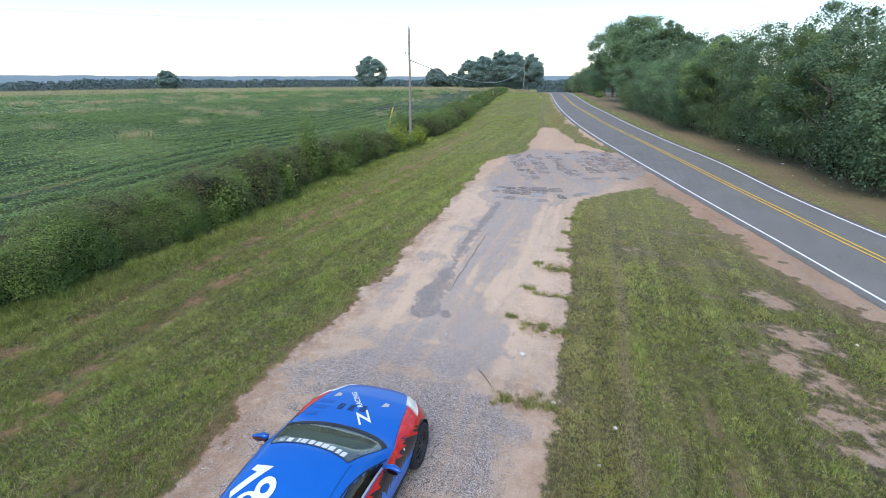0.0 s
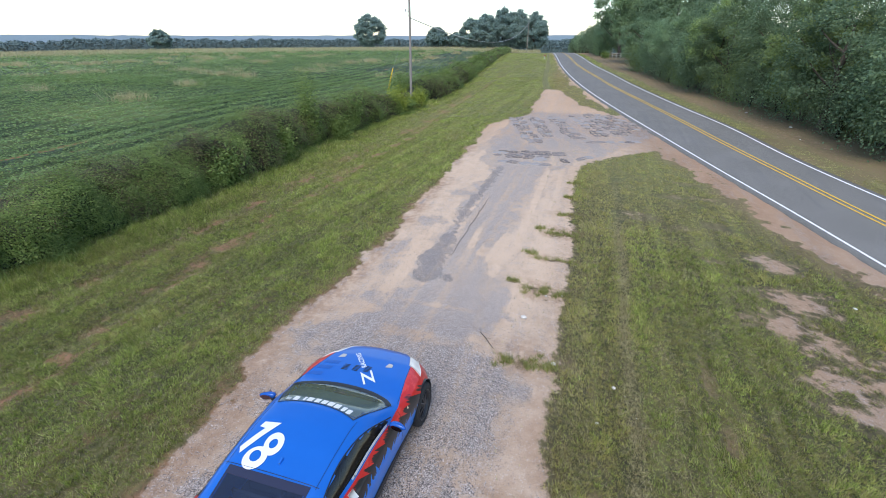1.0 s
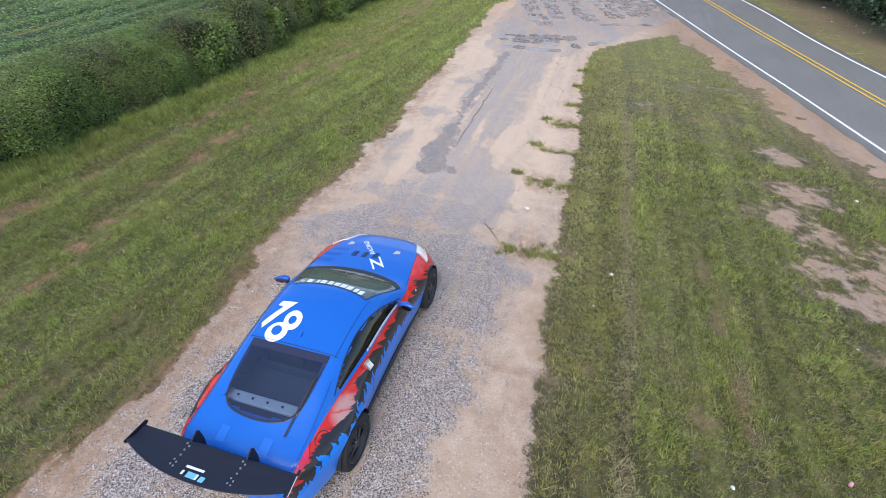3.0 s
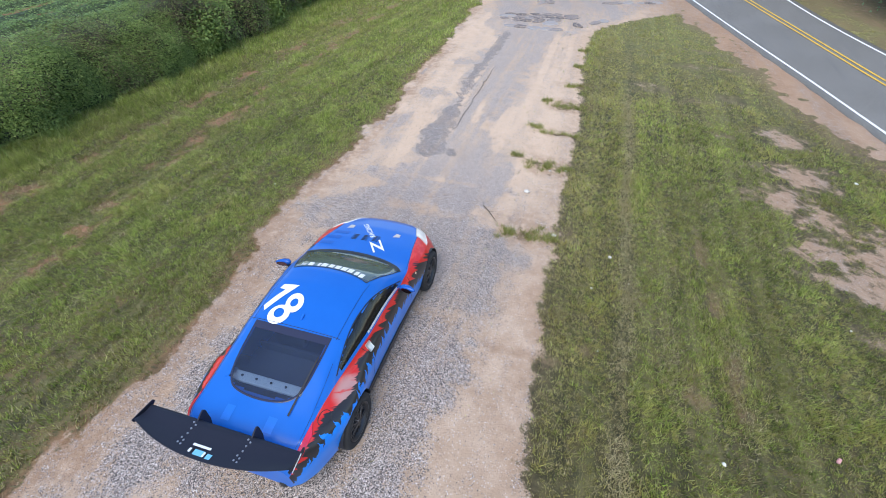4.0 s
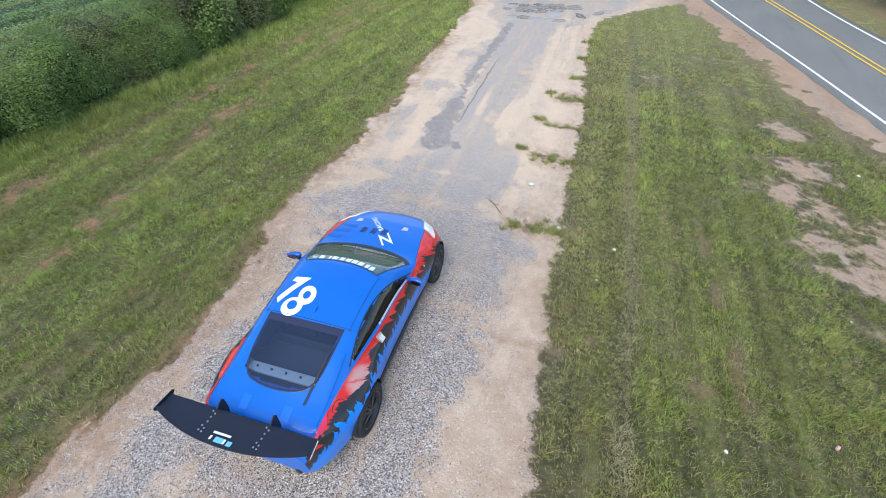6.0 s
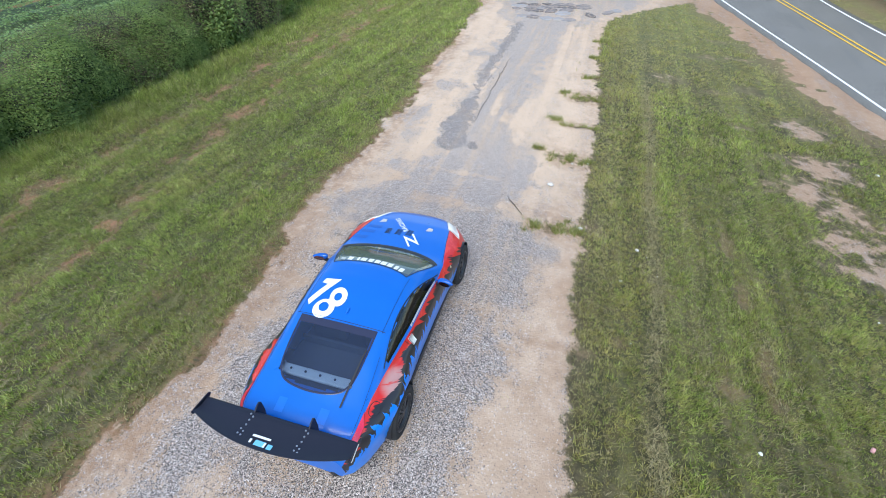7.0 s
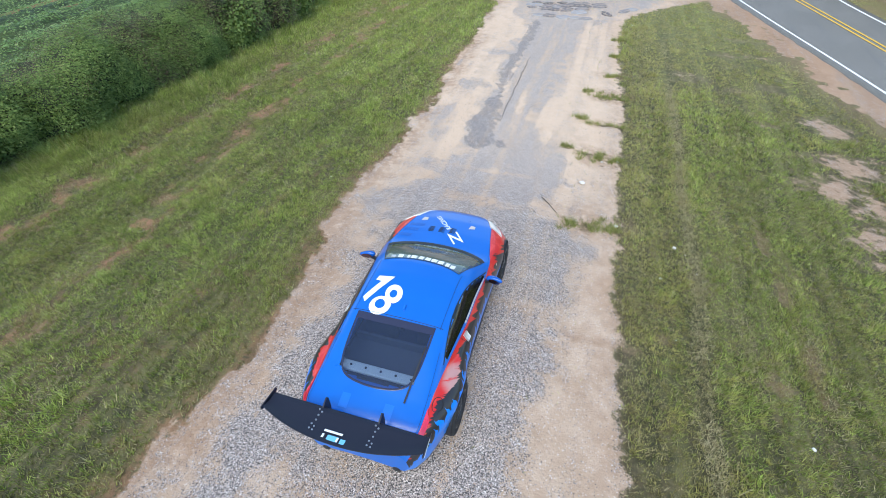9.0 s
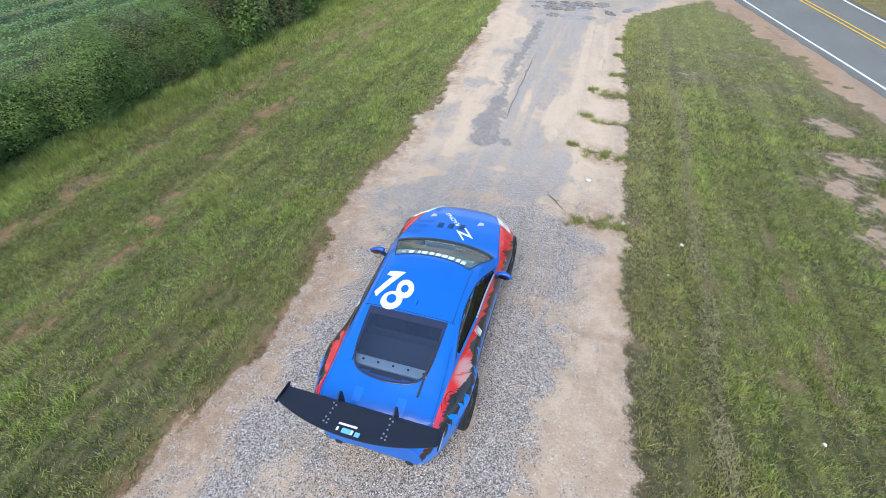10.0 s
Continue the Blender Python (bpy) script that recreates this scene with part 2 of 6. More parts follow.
    drive = n.mix(n.math("MULTIPLY", tar_f, 0.72), n.mix(n.math("MULTIPLY", grav_f, mix_share), s, c), tar)
    # one long crack in the old seal
    off = n.math("ADD", n.math("ADD", n.split(v)[0], 3.33), n.math("ADD", n.math("MULTIPLY", n.math("SUBTRACT", along, 11.0), 0.02), n.math("MULTIPLY", n.math("SUBTRACT", n.noise(v, 2.5, 5, 0.7), 0.5), 0.3)))
    crack = n.math("MULTIPLY", n.ramp(n.math("ABSOLUTE", off), 0.026, 0.008), n.math("MULTIPLY", n.ramp(along, 10.4, 11.0), n.ramp(along, 16.0, 14.8)))
    drive = n.mix(n.math("MULTIPLY", crack, 0.8), drive, (0.08, 0.068, 0.06))
    n.colour(n.mix(soil_f, g, drive))
    n.bump(n.math("ADD", n.math("MULTIPLY", st[0], grav_f), n.math("MULTIPLY", n.noise(v, 26, 5, 0.7), 1.2)), 0.8, 0.02)
    return n.mat


GROUND = ground_material()


def asphalt_material():
    n = Nodes("grey_asphalt", 0.85)
    v = n.coord()
    st = n.split(n.cells(v, 55))
    c = n.mix(st[0], (0.112, 0.106, 0.094), (0.25, 0.237, 0.208))
    c = n.mix(n.math("MULTIPLY", n.ramp(n.noise(v, 0.5, 5), 0.4, 0.75), 0.5), c, (0.23, 0.22, 0.2))
    c = n.mix(n.math("MULTIPLY", n.ramp(n.noise(n.stretch(v, 3, 0.15, 1), 1.0, 4), 0.5, 0.7), 0.3), c, (0.12, 0.12, 0.12))
    n.colour(c)
    n.bump(st[0], 0.4, 0.008)
    return n.mat


ASPHALT = asphalt_material()


def line_paint(name, c):
    n = Nodes(name, 0.7)
    v = n.coord()
    n.colour(n.mix(n.ramp(n.noise(v, 14, 6, 0.7), 0.52, 0.72), c, tuple(x * 0.55 + 0.05 for x in c)))
    return n.mat


WHITE_LINE, YELLOW_LINE = line_paint("white_road_paint", (0.8, 0.8, 0.78)), line_paint("yellow_road_paint", (0.8, 0.5, 0.05))
GRASS = leafy("grass_blade", ((0.1, 0.138, 0.026), (0.365, 0.46, 0.09), (0.52, 0.53, 0.19)), 0.6, 0.4, patch=2.4, deep=0.1, mown=True)
FOOT_GRASS = leafy("hedge_foot_grass", ((0.13, 0.2, 0.045), (0.22, 0.31, 0.08), (0.34, 0.39, 0.13)), 0.6, 0.35)
TALLGRASS = leafy("tall_grass_blade", ((0.2, 0.22, 0.06), (0.32, 0.335, 0.1), (0.46, 0.42, 0.19)), 0.6, 0.3)
HEDGE_LEAF = leafy("hedge_leaf", ((0.12, 0.185, 0.052), (0.195, 0.28, 0.076), (0.28, 0.355, 0.105)), 0.6, 0.4, patch=0.9, deep=0.38)
OAK_LEAF = leafy("woodland_leaf", ((0.17, 0.26, 0.15), (0.215, 0.305, 0.165), (0.26, 0.35, 0.17)), 0.5, 0.5, 0.3, patch=0.3, deep=0.3)
LIGHT_LEAF = leafy("pale_woodland_leaf", ((0.2, 0.28, 0.11), (0.265, 0.345, 0.125), (0.34, 0.4, 0.14)), 0.5, 0.5, 0.3, patch=0.3, deep=0.3)
# crop green with some haze blue mixed in
CROP_LEAF = leafy("crop_leaf", ((0.16, 0.26, 0.09), (0.25, 0.38, 0.13), (0.38, 0.47, 0.17)), 0.5, 0.4, patch=0.25, deep=0.25)
BRIGHT_LEAF = leafy("yellow_green_leaf", ((0.22, 0.28, 0.04), (0.36, 0.42, 0.07), (0.5, 0.52, 0.12)), 0.55, 0.4)
# far trees: distance haze is mixed into the leaf colours
FAR_LEAF = leafy("hazy_far_leaf", ((0.25, 0.35, 0.32), (0.3, 0.4, 0.35), (0.35, 0.44, 0.36)), 0.6, 0.5, patch=0.3, deep=0.15)
WEED_STRAW = leafy("pale_dry_weed", ((0.42, 0.36, 0.19), (0.55, 0.48, 0.28), (0.36, 0.36, 0.16)), 0.7, 0.2)
STRAW = leafy("straw_blade", ((0.36, 0.3, 0.15), (0.5, 0.43, 0.24), (0.3, 0.3, 0.12)), 0.7, 0.25)
DEAD_LEAF = leafy("brown_hedge_leaf", ((0.09, 0.07, 0.045), (0.16, 0.12, 0.07), (0.26, 0.21, 0.12)), 0.7, 0.2)
VINE_LEAF = leafy("pale_creeper_leaf", ((0.145, 0.215, 0.055), (0.23, 0.315, 0.082), (0.34, 0.4, 0.125)), 0.6, 0.4, patch=0.9, deep=0.35)
BARK = plain("grey_brown_bark", (0.11, 0.085, 0.065), 0.9, vary=0.45, scale=5, bump=0.8)
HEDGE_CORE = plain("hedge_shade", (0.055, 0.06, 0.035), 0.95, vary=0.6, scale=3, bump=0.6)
TWIG = plain("hedge_twigs", (0.05, 0.042, 0.03), 0.9, vary=0.5, scale=8, bump=0.8)

# ---- plan of the land ----
road_left = spline([-100, -20, 0, 9, 14.5, 18.1, 22, 27, 34, 43.6, 62, 100, 113, 260], [40, 17.2, 11.7, 9.2, 7.7, 6.75, 5.65, 4.3, 2.45, 0.05, -3.65, -8.7, -10.2, -27])
road_mid = spline([-100, -20, 0, 9, 18.2, 23, 27, 34.5, 41, 47, 52, 60, 73.5, 100, 113, 260], [43, 20.3, 14.4, 11.75, 9.05, 7.9, 6.95, 5.3, 3.8, 2.4, 1.25, -0.3, -2.8, -6.2, -7.7, -24])
road_right = spline([-100, -20, 0, 12, 21, 27, 32, 40, 46.3, 56.4, 65.7, 74, 100, 114, 260], [46, 22.9, 16.7, 12.9, 10.2, 8.85, 8.05, 6.2, 4.8, 2.75, 1.15, -0.35, -3.8, -5.4, -21.2])
hedge_front = spline([-60, -5, 5, 9, 13.5, 18, 21, 30, 36, 44, 54, 70, 90, 134, 300], [-15.6, -14.6, -14.35, -14.3, -14.45, -14.75, -15.1, -15.3, -14.9, -14.5, -14.8, -16.6, -19.0, -25.0, -42])
drive_left = spline([-30, 0.3, 2.2, 4.2, 5.8, 7.5, 9.5, 11.2, 12.8, 15.2, 20, 23, 27.8, 31.0, 32.6, 34.2, 36.5, 45, 54, 70, 95], [-5.4, -5.4, -5.3, -5.36, -5.5, -5.6, -5.62, -5.48, -5.7, -5.85, -6.15, -6.3, -6.7, -6.6, -5.9, -5.0, -4.9, -5.3, -6.4, -8.0, -10.5])
hill = spline([-60, 0, 15, 28, 45, 69, 95, 118, 150, 200, 300], [-1.6, -0.75, -0.36, 0.02, 0.5, 1.15, 1.62, 1.75, 1.3, -0.6, -7])


def land(x, y):
    """Height of the ground."""
    x, y = np.asarray(x, float), np.asarray(y, float)
    h = hill(np.clip(y, -60, 300))
    level = np.where(y < 28, 0.0, h) * sstep(20, 34, y) + 0.0
    z = level + (h - level) * np.where(y < 30, sstep(-0.05, 0.95, (x + 0.2) / np.maximum(road_left(y) - 0.2, 0.5)), 1.0)
    ditch = sstep(-6.0, -12.2, x) * (1 - sstep(30, 70, y))
    z = z - 0.5 * ditch
    hf = hedge_front(y)
    field = -0.1 + 0.006 * np.clip(y, 0, 150) - 0.003 * np.clip(-x - 20, 0, 300)
    z = z + (field - z) * sstep(0.5, -3.0, x - hf)
    # shallow wheel ruts in the grass
    z = z - 0.05 * np.exp(-((x - np.interp(y, [3.4, 6.3, 9.5, 16, 40], [-8.9, -9.5, -9.95, -10.5, -12.0])) / 0.35) ** 2) - 0.05 * np.exp(-((x + 12.0) / 0.3) ** 2)
    z = z - 0.06 * np.exp(-((x - 2.4) / 0.2) ** 2) * (1 - sstep(14, 20, y)) + 0.03 * np.exp(-((x - 1.2) / 0.4) ** 2)
    r = np.hypot(x, y)
    z = z - np.clip(r - 215, 0, 400) * 0.07 * sstep(215, 260, r)
    return z + (fbm(x * 0.6, y * 0.6, 5) - 0.5) * 0.07 * sstep(6, 9, np.abs(x - 3))


def blob(x, y, cx, cy, rx, ry):
    return 1 - np.sqrt(((x - cx) / rx) ** 2 + ((y - cy) / ry) ** 2)


BARE = [(1.6, 15.5, 0.55, 0.35), (2.85, 15.0, 0.4, 0.2), (4.05, 15.6, 0.4, 0.4), (5.05, 13.3, 0.5, 0.5), (3.1, 12.8, 0.35, 0.12), (4.95, 11.3, 0.75, 0.5), (4.35, 10.1, 0.6, 0.5), (4.9, 9.4, 0.7, 0.6),
        (4.65, 8.3, 0.6, 0.7), (5.15, 7.6, 0.8, 0.45), (5.7, 8.6, 0.7, 0.9), (4.75, 6.2, 0.3, 0.25), (2.9, 18.2, 0.6, 0.25), (4.4, 18.5, 0.6, 0.25), (3.6, 20.2, 0.7, 0.25)]
WORN = [(0.43, 4.38, 0.14, 0.1), (-0.4, 4.03, 0.4, 0.09), (-0.69, 3.1, 0.16, 0.07), (-5.3, 7.9, 0.35, 0.14), (-5.15, 8.6, 0.2, 0.22), (-5.1, 7.2, 0.28, 0.11),
        (2.3, 7.6, 0.1, 0.5), (2.4, 6.1, 0.1, 0.35), (2.48, 4.5, 0.14, 0.5), (1.9, 4.1, 0.2, 0.15)]
HUMPS = [(4.57, 9.67, 0.22, 0.14), (4.6, 8.0, 0.14, 0.12), (5.48, 8.9, 0.2, 0.12), (4.7, 8.95, 0.1, 0.06)]
SANDY = [(-1.65, 4.4, 0.7, 0.12), (-3.7, 0.9, 0.45, 0.25), (-2.9, 6.95, 0.8, 0.16), (-2.1, 2.5, 0.15, 0.7), (-1.9, 10.9, 0.5, 0.5), (-2.75, 8.1, 0.9, 0.07), (-2.95, 12.2, 0.12, 1.6), (-2.9, 16.5, 0.14, 2.4)]
GRAVELLY = [(-4.38, 8.0, 0.3, 0.35), (-4.58, 9.7, 0.28, 0.45), (-4.75, 12.85, 0.45, 0.35), (-4.2, 12.8, 0.22, 0.25), (-4.75, 15.9, 0.4, 0.45), (-5.0, 10.6, 0.35, 0.5), (-4.95, 6.5, 0.3, 0.3), (-5.3, 14.3, 0.25, 0.5)]
TUFTS = [(-0.75, 6.75, 0.55, 0.26), (-0.75, 9.4, 0.5, 0.23), (-0.6, 12.95, 0.45, 0.25), (-0.6, 11.1, 0.55, 0.1), (-0.55, 14.6, 0.4, 0.15), (-1.35, 11.4, 0.16, 0.16),
         (-0.5, 16.5, 0.3, 0.2), (-1.5, 9.7, 0.12, 0.12), (-1.35, 13.2, 0.16, 0.2), (-0.4, 18.4, 0.4, 0.2)]


def cover(x, y):
    """Soil, chippings and dry litter, each 0 to 1."""
    w1, w2, w3 = fbm(x * 0.9, y * 0.9, 11) - 0.5, fbm(x * 3.2, y * 3.2, 12, 3) - 0.5, fbm(x * 8, y * 8, 13, 3) - 0.5
    wob = w1 * 0.9 + w2 * 0.5 + w3 * 0.25
    right = np.interp(y, [-5, 2, 4, 7, 9, 11.5, 13.9, 16, 20, 21.3, 22.4, 24, 26.2, 31], [-0.1, -0.1, -0.17, -0.24, -0.29, -0.24, -0.43, -0.5, -0.6, -0.45, 0.1, 1.5, 3.4, 5.6])
    far_right = np.interp(y, [31, 34, 36.5, 38, 40, 45, 54], [5.0, 3.0, 0.8, -0.2, -1.4, -2.8, -4.5])
    right = np.where(y > 31, np.minimum(far_right, road_left(y)), right)
    wob_r = (w1 * 0.25 + w2 * 0.2 + w3 * 0.16) * np.where(y < 22, 1, 2.2)
    d = np.minimum(x - drive_left(y) - 0.15 + w1 * 0.5 + w2 * 0.45 + w3 * 0.25, right + wob_r - x)          # inside the drive
    d = d - 2.5 * sstep(46, 56, y + wob * 9)
    soil = sstep(-0.25, 0.25, d)
    for cx, cy, rx, ry in BARE:
        soil = np.maximum(soil, sstep(-0.9, 0.7, blob(x, y, cx, cy, rx, ry) + w1 * 1.2 + w2 * 1.3 + w3 * 1.2) * (0.66 if ry > 0.4 and cx > 4.2 else 0.38))
    for cx, cy, rx, ry in HUMPS:
        soil = soil * (1 - 0.7 * sstep(-0.2, 0.5, blob(x, y, cx, cy, rx, ry) + w3 * 1.5))
    sparse = soil * sstep(0.5, 1.5, x) * sstep(24, 20, y)
    # sandy strip along the road's edge, and under the wood's edge
    e = road_left(y) - 0.25 - x
    strip_w = np.interp(y, [0, 12, 18, 24, 28, 34, 60, 90], [0.5, 0.6, 0.9, 1.2, 1.6, 0.5, 0.25, 0.2])
    soil = np.maximum(soil, sstep(-0.35, 0.35, strip_w - e + w1 * 2.2 + w2 * 1.2) * sstep(-0.6, 0.2, e))
    e = x - road_right(y)
    soil = np.maximum(soil, 0.4 * sstep(1.3, 2.1, e + wob) * sstep(6.5, 5.0, e + wob) * sstep(18, 30, y + wob * 6))
    for cx, cy, rx, ry in TUFTS:
        soil = soil * (1 - 0.5 * sstep(-0.1, 0.6, blob(x, y, cx, cy, rx, ry) + w2 * 2.2 + w3 * 1.8))
    gl = np.interp(y, [-5, 0.5, 1.4, 1.9, 3.1, 3.5, 4.5, 5.5, 6.6, 7.2, 7.6, 8.2, 8.9, 9.3, 10.3, 11, 12.9, 15.2, 18.2, 19.9, 20.8, 24], [-4.8, -4.75, -4.7, -4.45, -4.6, -4.46, -4.7, -4.6, -4.9, -4.6, -3.85, -3.85, -3.6, -3.9, -4.12, -3.92, -3.88, -4.13, -4.05, -4.15, -4.9, -5.6])
    gr = np.interp(y, [-5, 1.6, 3.4, 3.8, 4.5, 5, 6.2, 6.7, 7.3, 8.1, 8.8, 9.5, 10.6, 12, 12.9, 14.9, 18.7, 20.6, 24, 30], [-1.15, -1.15, -1.06, -1.18, -1.12, -0.96, -0.78, -1.6, -1.75, -1.28, -1.33, -1.85, -2.3, -2.5, -2.2, -2.25, -2.05, -1.1, 0.6, 3.5])
    grav = sstep(-0.38, 0.32, np.minimum(x - gl, gr - x) + w1 * 0.4 + w2 * 0.7 + w3 * 0.7) * np.where(y < 21, 0.92, 0.55 + 0.4 * sstep(0.42, 0.58, fbm((x * 0.95 + y * 0.31) * 1.5, (y * 0.95 - x * 0.31) * 0.35, 48, 3))) * sstep(37, 34.5, y)
    for cx, cy, rx, ry in SANDY:
        grav = grav * (1 - 0.5 * sstep(-0.5, 0.5, blob(x, y, cx, cy, rx, ry) + w2 * 1.5 + w3))
    for cx, cy, rx, ry in GRAVELLY:
        grav = np.maximum(grav, 0.72 * sstep(-0.35, 0.4, blob(x, y, cx, cy, rx, ry) + w2 * 2.0 + w3 * 1.4))
    grav = np.maximum(grav, 0.1 + 0.12 * sstep(0.42, 0.62, fbm(x * 1.7, y * 1.2, 47)))
    dry = sstep(0.5, 0.8, fbm(x * 1.3, y * 0.6, 41)) * 0.12 + 0.25 * sstep(0.6, 0.75, fbm(x * 5, y * 3.5, 42))
    dry = np.maximum(dry, sparse * sstep(0.4, 0.6, fbm(x * 1.1, y * 1.1, 45)) * 0.35 + sparse * 0.75)
    for cx, cy, rx, ry in WORN:
        dry = np.maximum(dry, 0.75 * sstep(-0.5, 0.5, blob(x, y, cx, cy, rx, ry) + w2 * 2.0 + w3))
    for rx, th in ((np.interp(y, [3.4, 6.3, 9.5, 16, 40], [-8.9, -9.5, -9.95, -10.5, -12.0]), 0.47), (-12.0, 0.46)):
        dry = np.maximum(dry, 1.0 * np.exp(-((x - rx - wob * 0.9) / 0.36) ** 2) * sstep(th - 0.04, th + 0.06, fbm(x * 4.6, y * 2.4, 21, 5)) * sstep(75, 45, y) * (0.3 + 0.7 * sstep(0.42, 0.52, fbm(x * 1.5, y * 1.1, 22, 3))))
    # dead grass and leaf litter where grass meets the soil
    rim = np.exp(-((d - 0.16) / 0.32) ** 2) * sstep(0.35, 0.6, fbm(x * 1.4, y * 1.1, 43) + 0.12)
    dry = np.maximum(dry, np.where(y < 24, rim, rim * 0.4) * np.where(x > -2.5, 0.45, 0.9))
    for cx, cy, rx, ry in TUFTS[:5]:
        dry = np.maximum(dry, 0.7 * sstep(-0.8, 0.2, blob(x, y, cx - 0.05, cy + 0.1, rx * 1.1, ry * 1.6) + w2 * 1.5) * sstep(-1.6, -1.0, x))
    dry = np.maximum(dry, sstep(36, 40, y) * sstep(-1.5, 0.5, x - np.interp(y, [38, 62], [-2.0, -5.4])) * sstep(0, -1, x - road_left(y)) * 0.45)
    dry = np.maximum(dry, sstep(1.2, 2.2, x - road_right(y) + wob))
    dry = np.maximum(dry, (0.35 + 0.5 * sstep(0.4, 0.6, fbm(x * 0.8, y * 0.5, 46))) * sstep(2.6, 1.2, road_left(y) - x) * sstep(36, 30, y))
    field = sstep(-2.2, -3.0, x - hedge_front(y))
    return soil * (1 - field), grav, np.maximum(dry, field)


def tar_of(x, y):
    """Remnants of dark asphalt along the lay-by."""
    w = (fbm(x * 1.3, y * 0.8, 51) - 0.5) * 0.4 + (fbm(x * 4.5, y * 3.5, 52, 3) - 0.5) * 0.5
    left = np.interp(y, [8.8, 9.3, 10.3, 10.6, 11, 12.9, 15.2, 18.2, 20], [-3.6, -3.87, -4.12, -4.0, -3.92, -3.88, -4.13, -4.05, -4.15])
    rite = np.interp(y, [8.8, 9.4, 11, 13, 15, 19], [-3.4, -3.25, -3.46, -3.64, -3.68, -3.65])
    a = np.minimum(x - left, rite - x) + w * 0.4 + (fbm(x * 9, y * 7, 53, 3) - 0.5) * 0.4
    b = 0.22 - np.abs(x + 2.35) + w
    c = np.where(y < 9.9, 0.12 - np.hypot(x + 3.0, (y - 9.3) * 0.6) + w * 0.5, -1.0)
    t = np.maximum(np.maximum(sstep(-0.1, 0.12, a), 0.3 * sstep(-0.2, 0.2, b) * sstep(10.0, 12.0, y)), 0.8 * sstep(-0.1, 0.1, c))
    return t * sstep(8.8, 9.1, y + w) * sstep(21.5, 19, y)


def lines_of(dense, far, growth=1.16):
    """Grid lines: even ones in the middle, wider and wider ones outwards."""
    a, b, step = dense
    mid = np.arange(a, b + step / 2, step)
    out = []
    for end, sign in ((mid[0], -1), (mid[-1], 1)):
        p, s, side = end, step, []
        while abs(p) < far:
            s *= growth
            p += sign * s
            side.append(p)
        out.append(side)
    return np.array(out[0][::-1] + list(mid) + out[1])


gx, gy = lines_of((-7.0, 6.5, 0.065), 4200, 1.06), lines_of((-0.5, 22.0, 0.075), 4200, 1.06)
GX, GY = np.meshgrid(gx, gy, indexing="ij")
GZ = land(GX, GY)
GZ = np.maximum(GZ, -30)
ground = new("ground", fast_mesh("ground", np.stack([GX, GY, GZ], -1).reshape(-1, 3), grid_faces(len(gx), len(gy))[:, ::-1], True))
ground.data.materials.append(GROUND)
so, gv, dr = cover(GX, GY)
ca = ground.data.attributes.new("cover", "FLOAT_COLOR", "POINT")
ca.data.foreach_set("color", np.stack([so, gv, dr, np.ones_like(so)], -1).astype(np.float32).ravel())
ta = ground.data.attributes.new("tar", "FLOAT", "POINT")
ta.data.foreach_set("value", tar_of(GX, GY).astype(np.float32).ravel())
tagged(ground, "grassy roadside ground with a pale sandy gravel lay-by", "ground", kind="structure")


# ---- the road ----
def ribbon(left, right, ys, lift, across=2, crown=0.0):
    """A strip that follows the land between two lines of the plan."""
    rows = []
    for k in range(across):
        f = k / (across - 1)
        x = left(ys) * (1 - f) + right(ys) * f
        rows.append(np.stack([x, ys, hill(np.clip(ys, -60, 300)) + lift + crown * 4 * f * (1 - f)], 1))
    return np.stack(rows, 1).reshape(-1, 3)


ry = np.concatenate([np.arange(-60, 60, 0.5), np.arange(60, 240, 2.0)])
top = ribbon(lambda y: road_left(y) - 0.3 + (vnoise(y * 2.2, y * 0, 3) - 0.5) * 0.12, lambda y: road_right(y) + 0.35, ry, 0.045, 9, 0.03)
low = top.copy()
low[:, 2] -= 0.25
n_r = len(ry)
fa = grid_faces(n_r, 9)
skirt = [[(i + 1) * 9 + s, i * 9 + s, i * 9 + s + 9 * n_r, (i + 1) * 9 + s + 9 * n_r][::(1 if s else -1)] for i in range(n_r - 1) for s in (0, 8)]
road = part("road", fast_mesh("road", np.concatenate([top, low]), np.concatenate([fa, skirt]), True), ASPHALT)
tagged(road, "grey two-lane asphalt country road with painted lines", "road", kind="structure")


def marking(name, centre, f0, half, mat, label):
    yy = ry[(ry > -30)]
    z = 0.045 + 0.012 + 4 * 0.03 * f0 * (1 - f0)
    tagged(part(name, fast_mesh(name, ribbon(lambda y: centre(y) - half, lambda y: centre(y) + half, yy, z), grid_faces(len(yy), 2)), mat),
           label, "road marking", kind="structure")


marking("edge_line", road_left, 0.05, 0.052, WHITE_LINE, "worn white painted edge line on the road")
marking("edge_line", road_right, 0.95, 0.06, WHITE_LINE, "worn white painted edge line on the road")
marking("centre_line", lambda y: road_mid(y) - 0.13, 0.5, 0.044, YELLOW_LINE, "solid yellow painted centre line on the road")
marking("centre_line", lambda y: road_mid(y) + 0.13, 0.5, 0.044, YELLOW_LINE, "solid yellow painted centre line on the road")


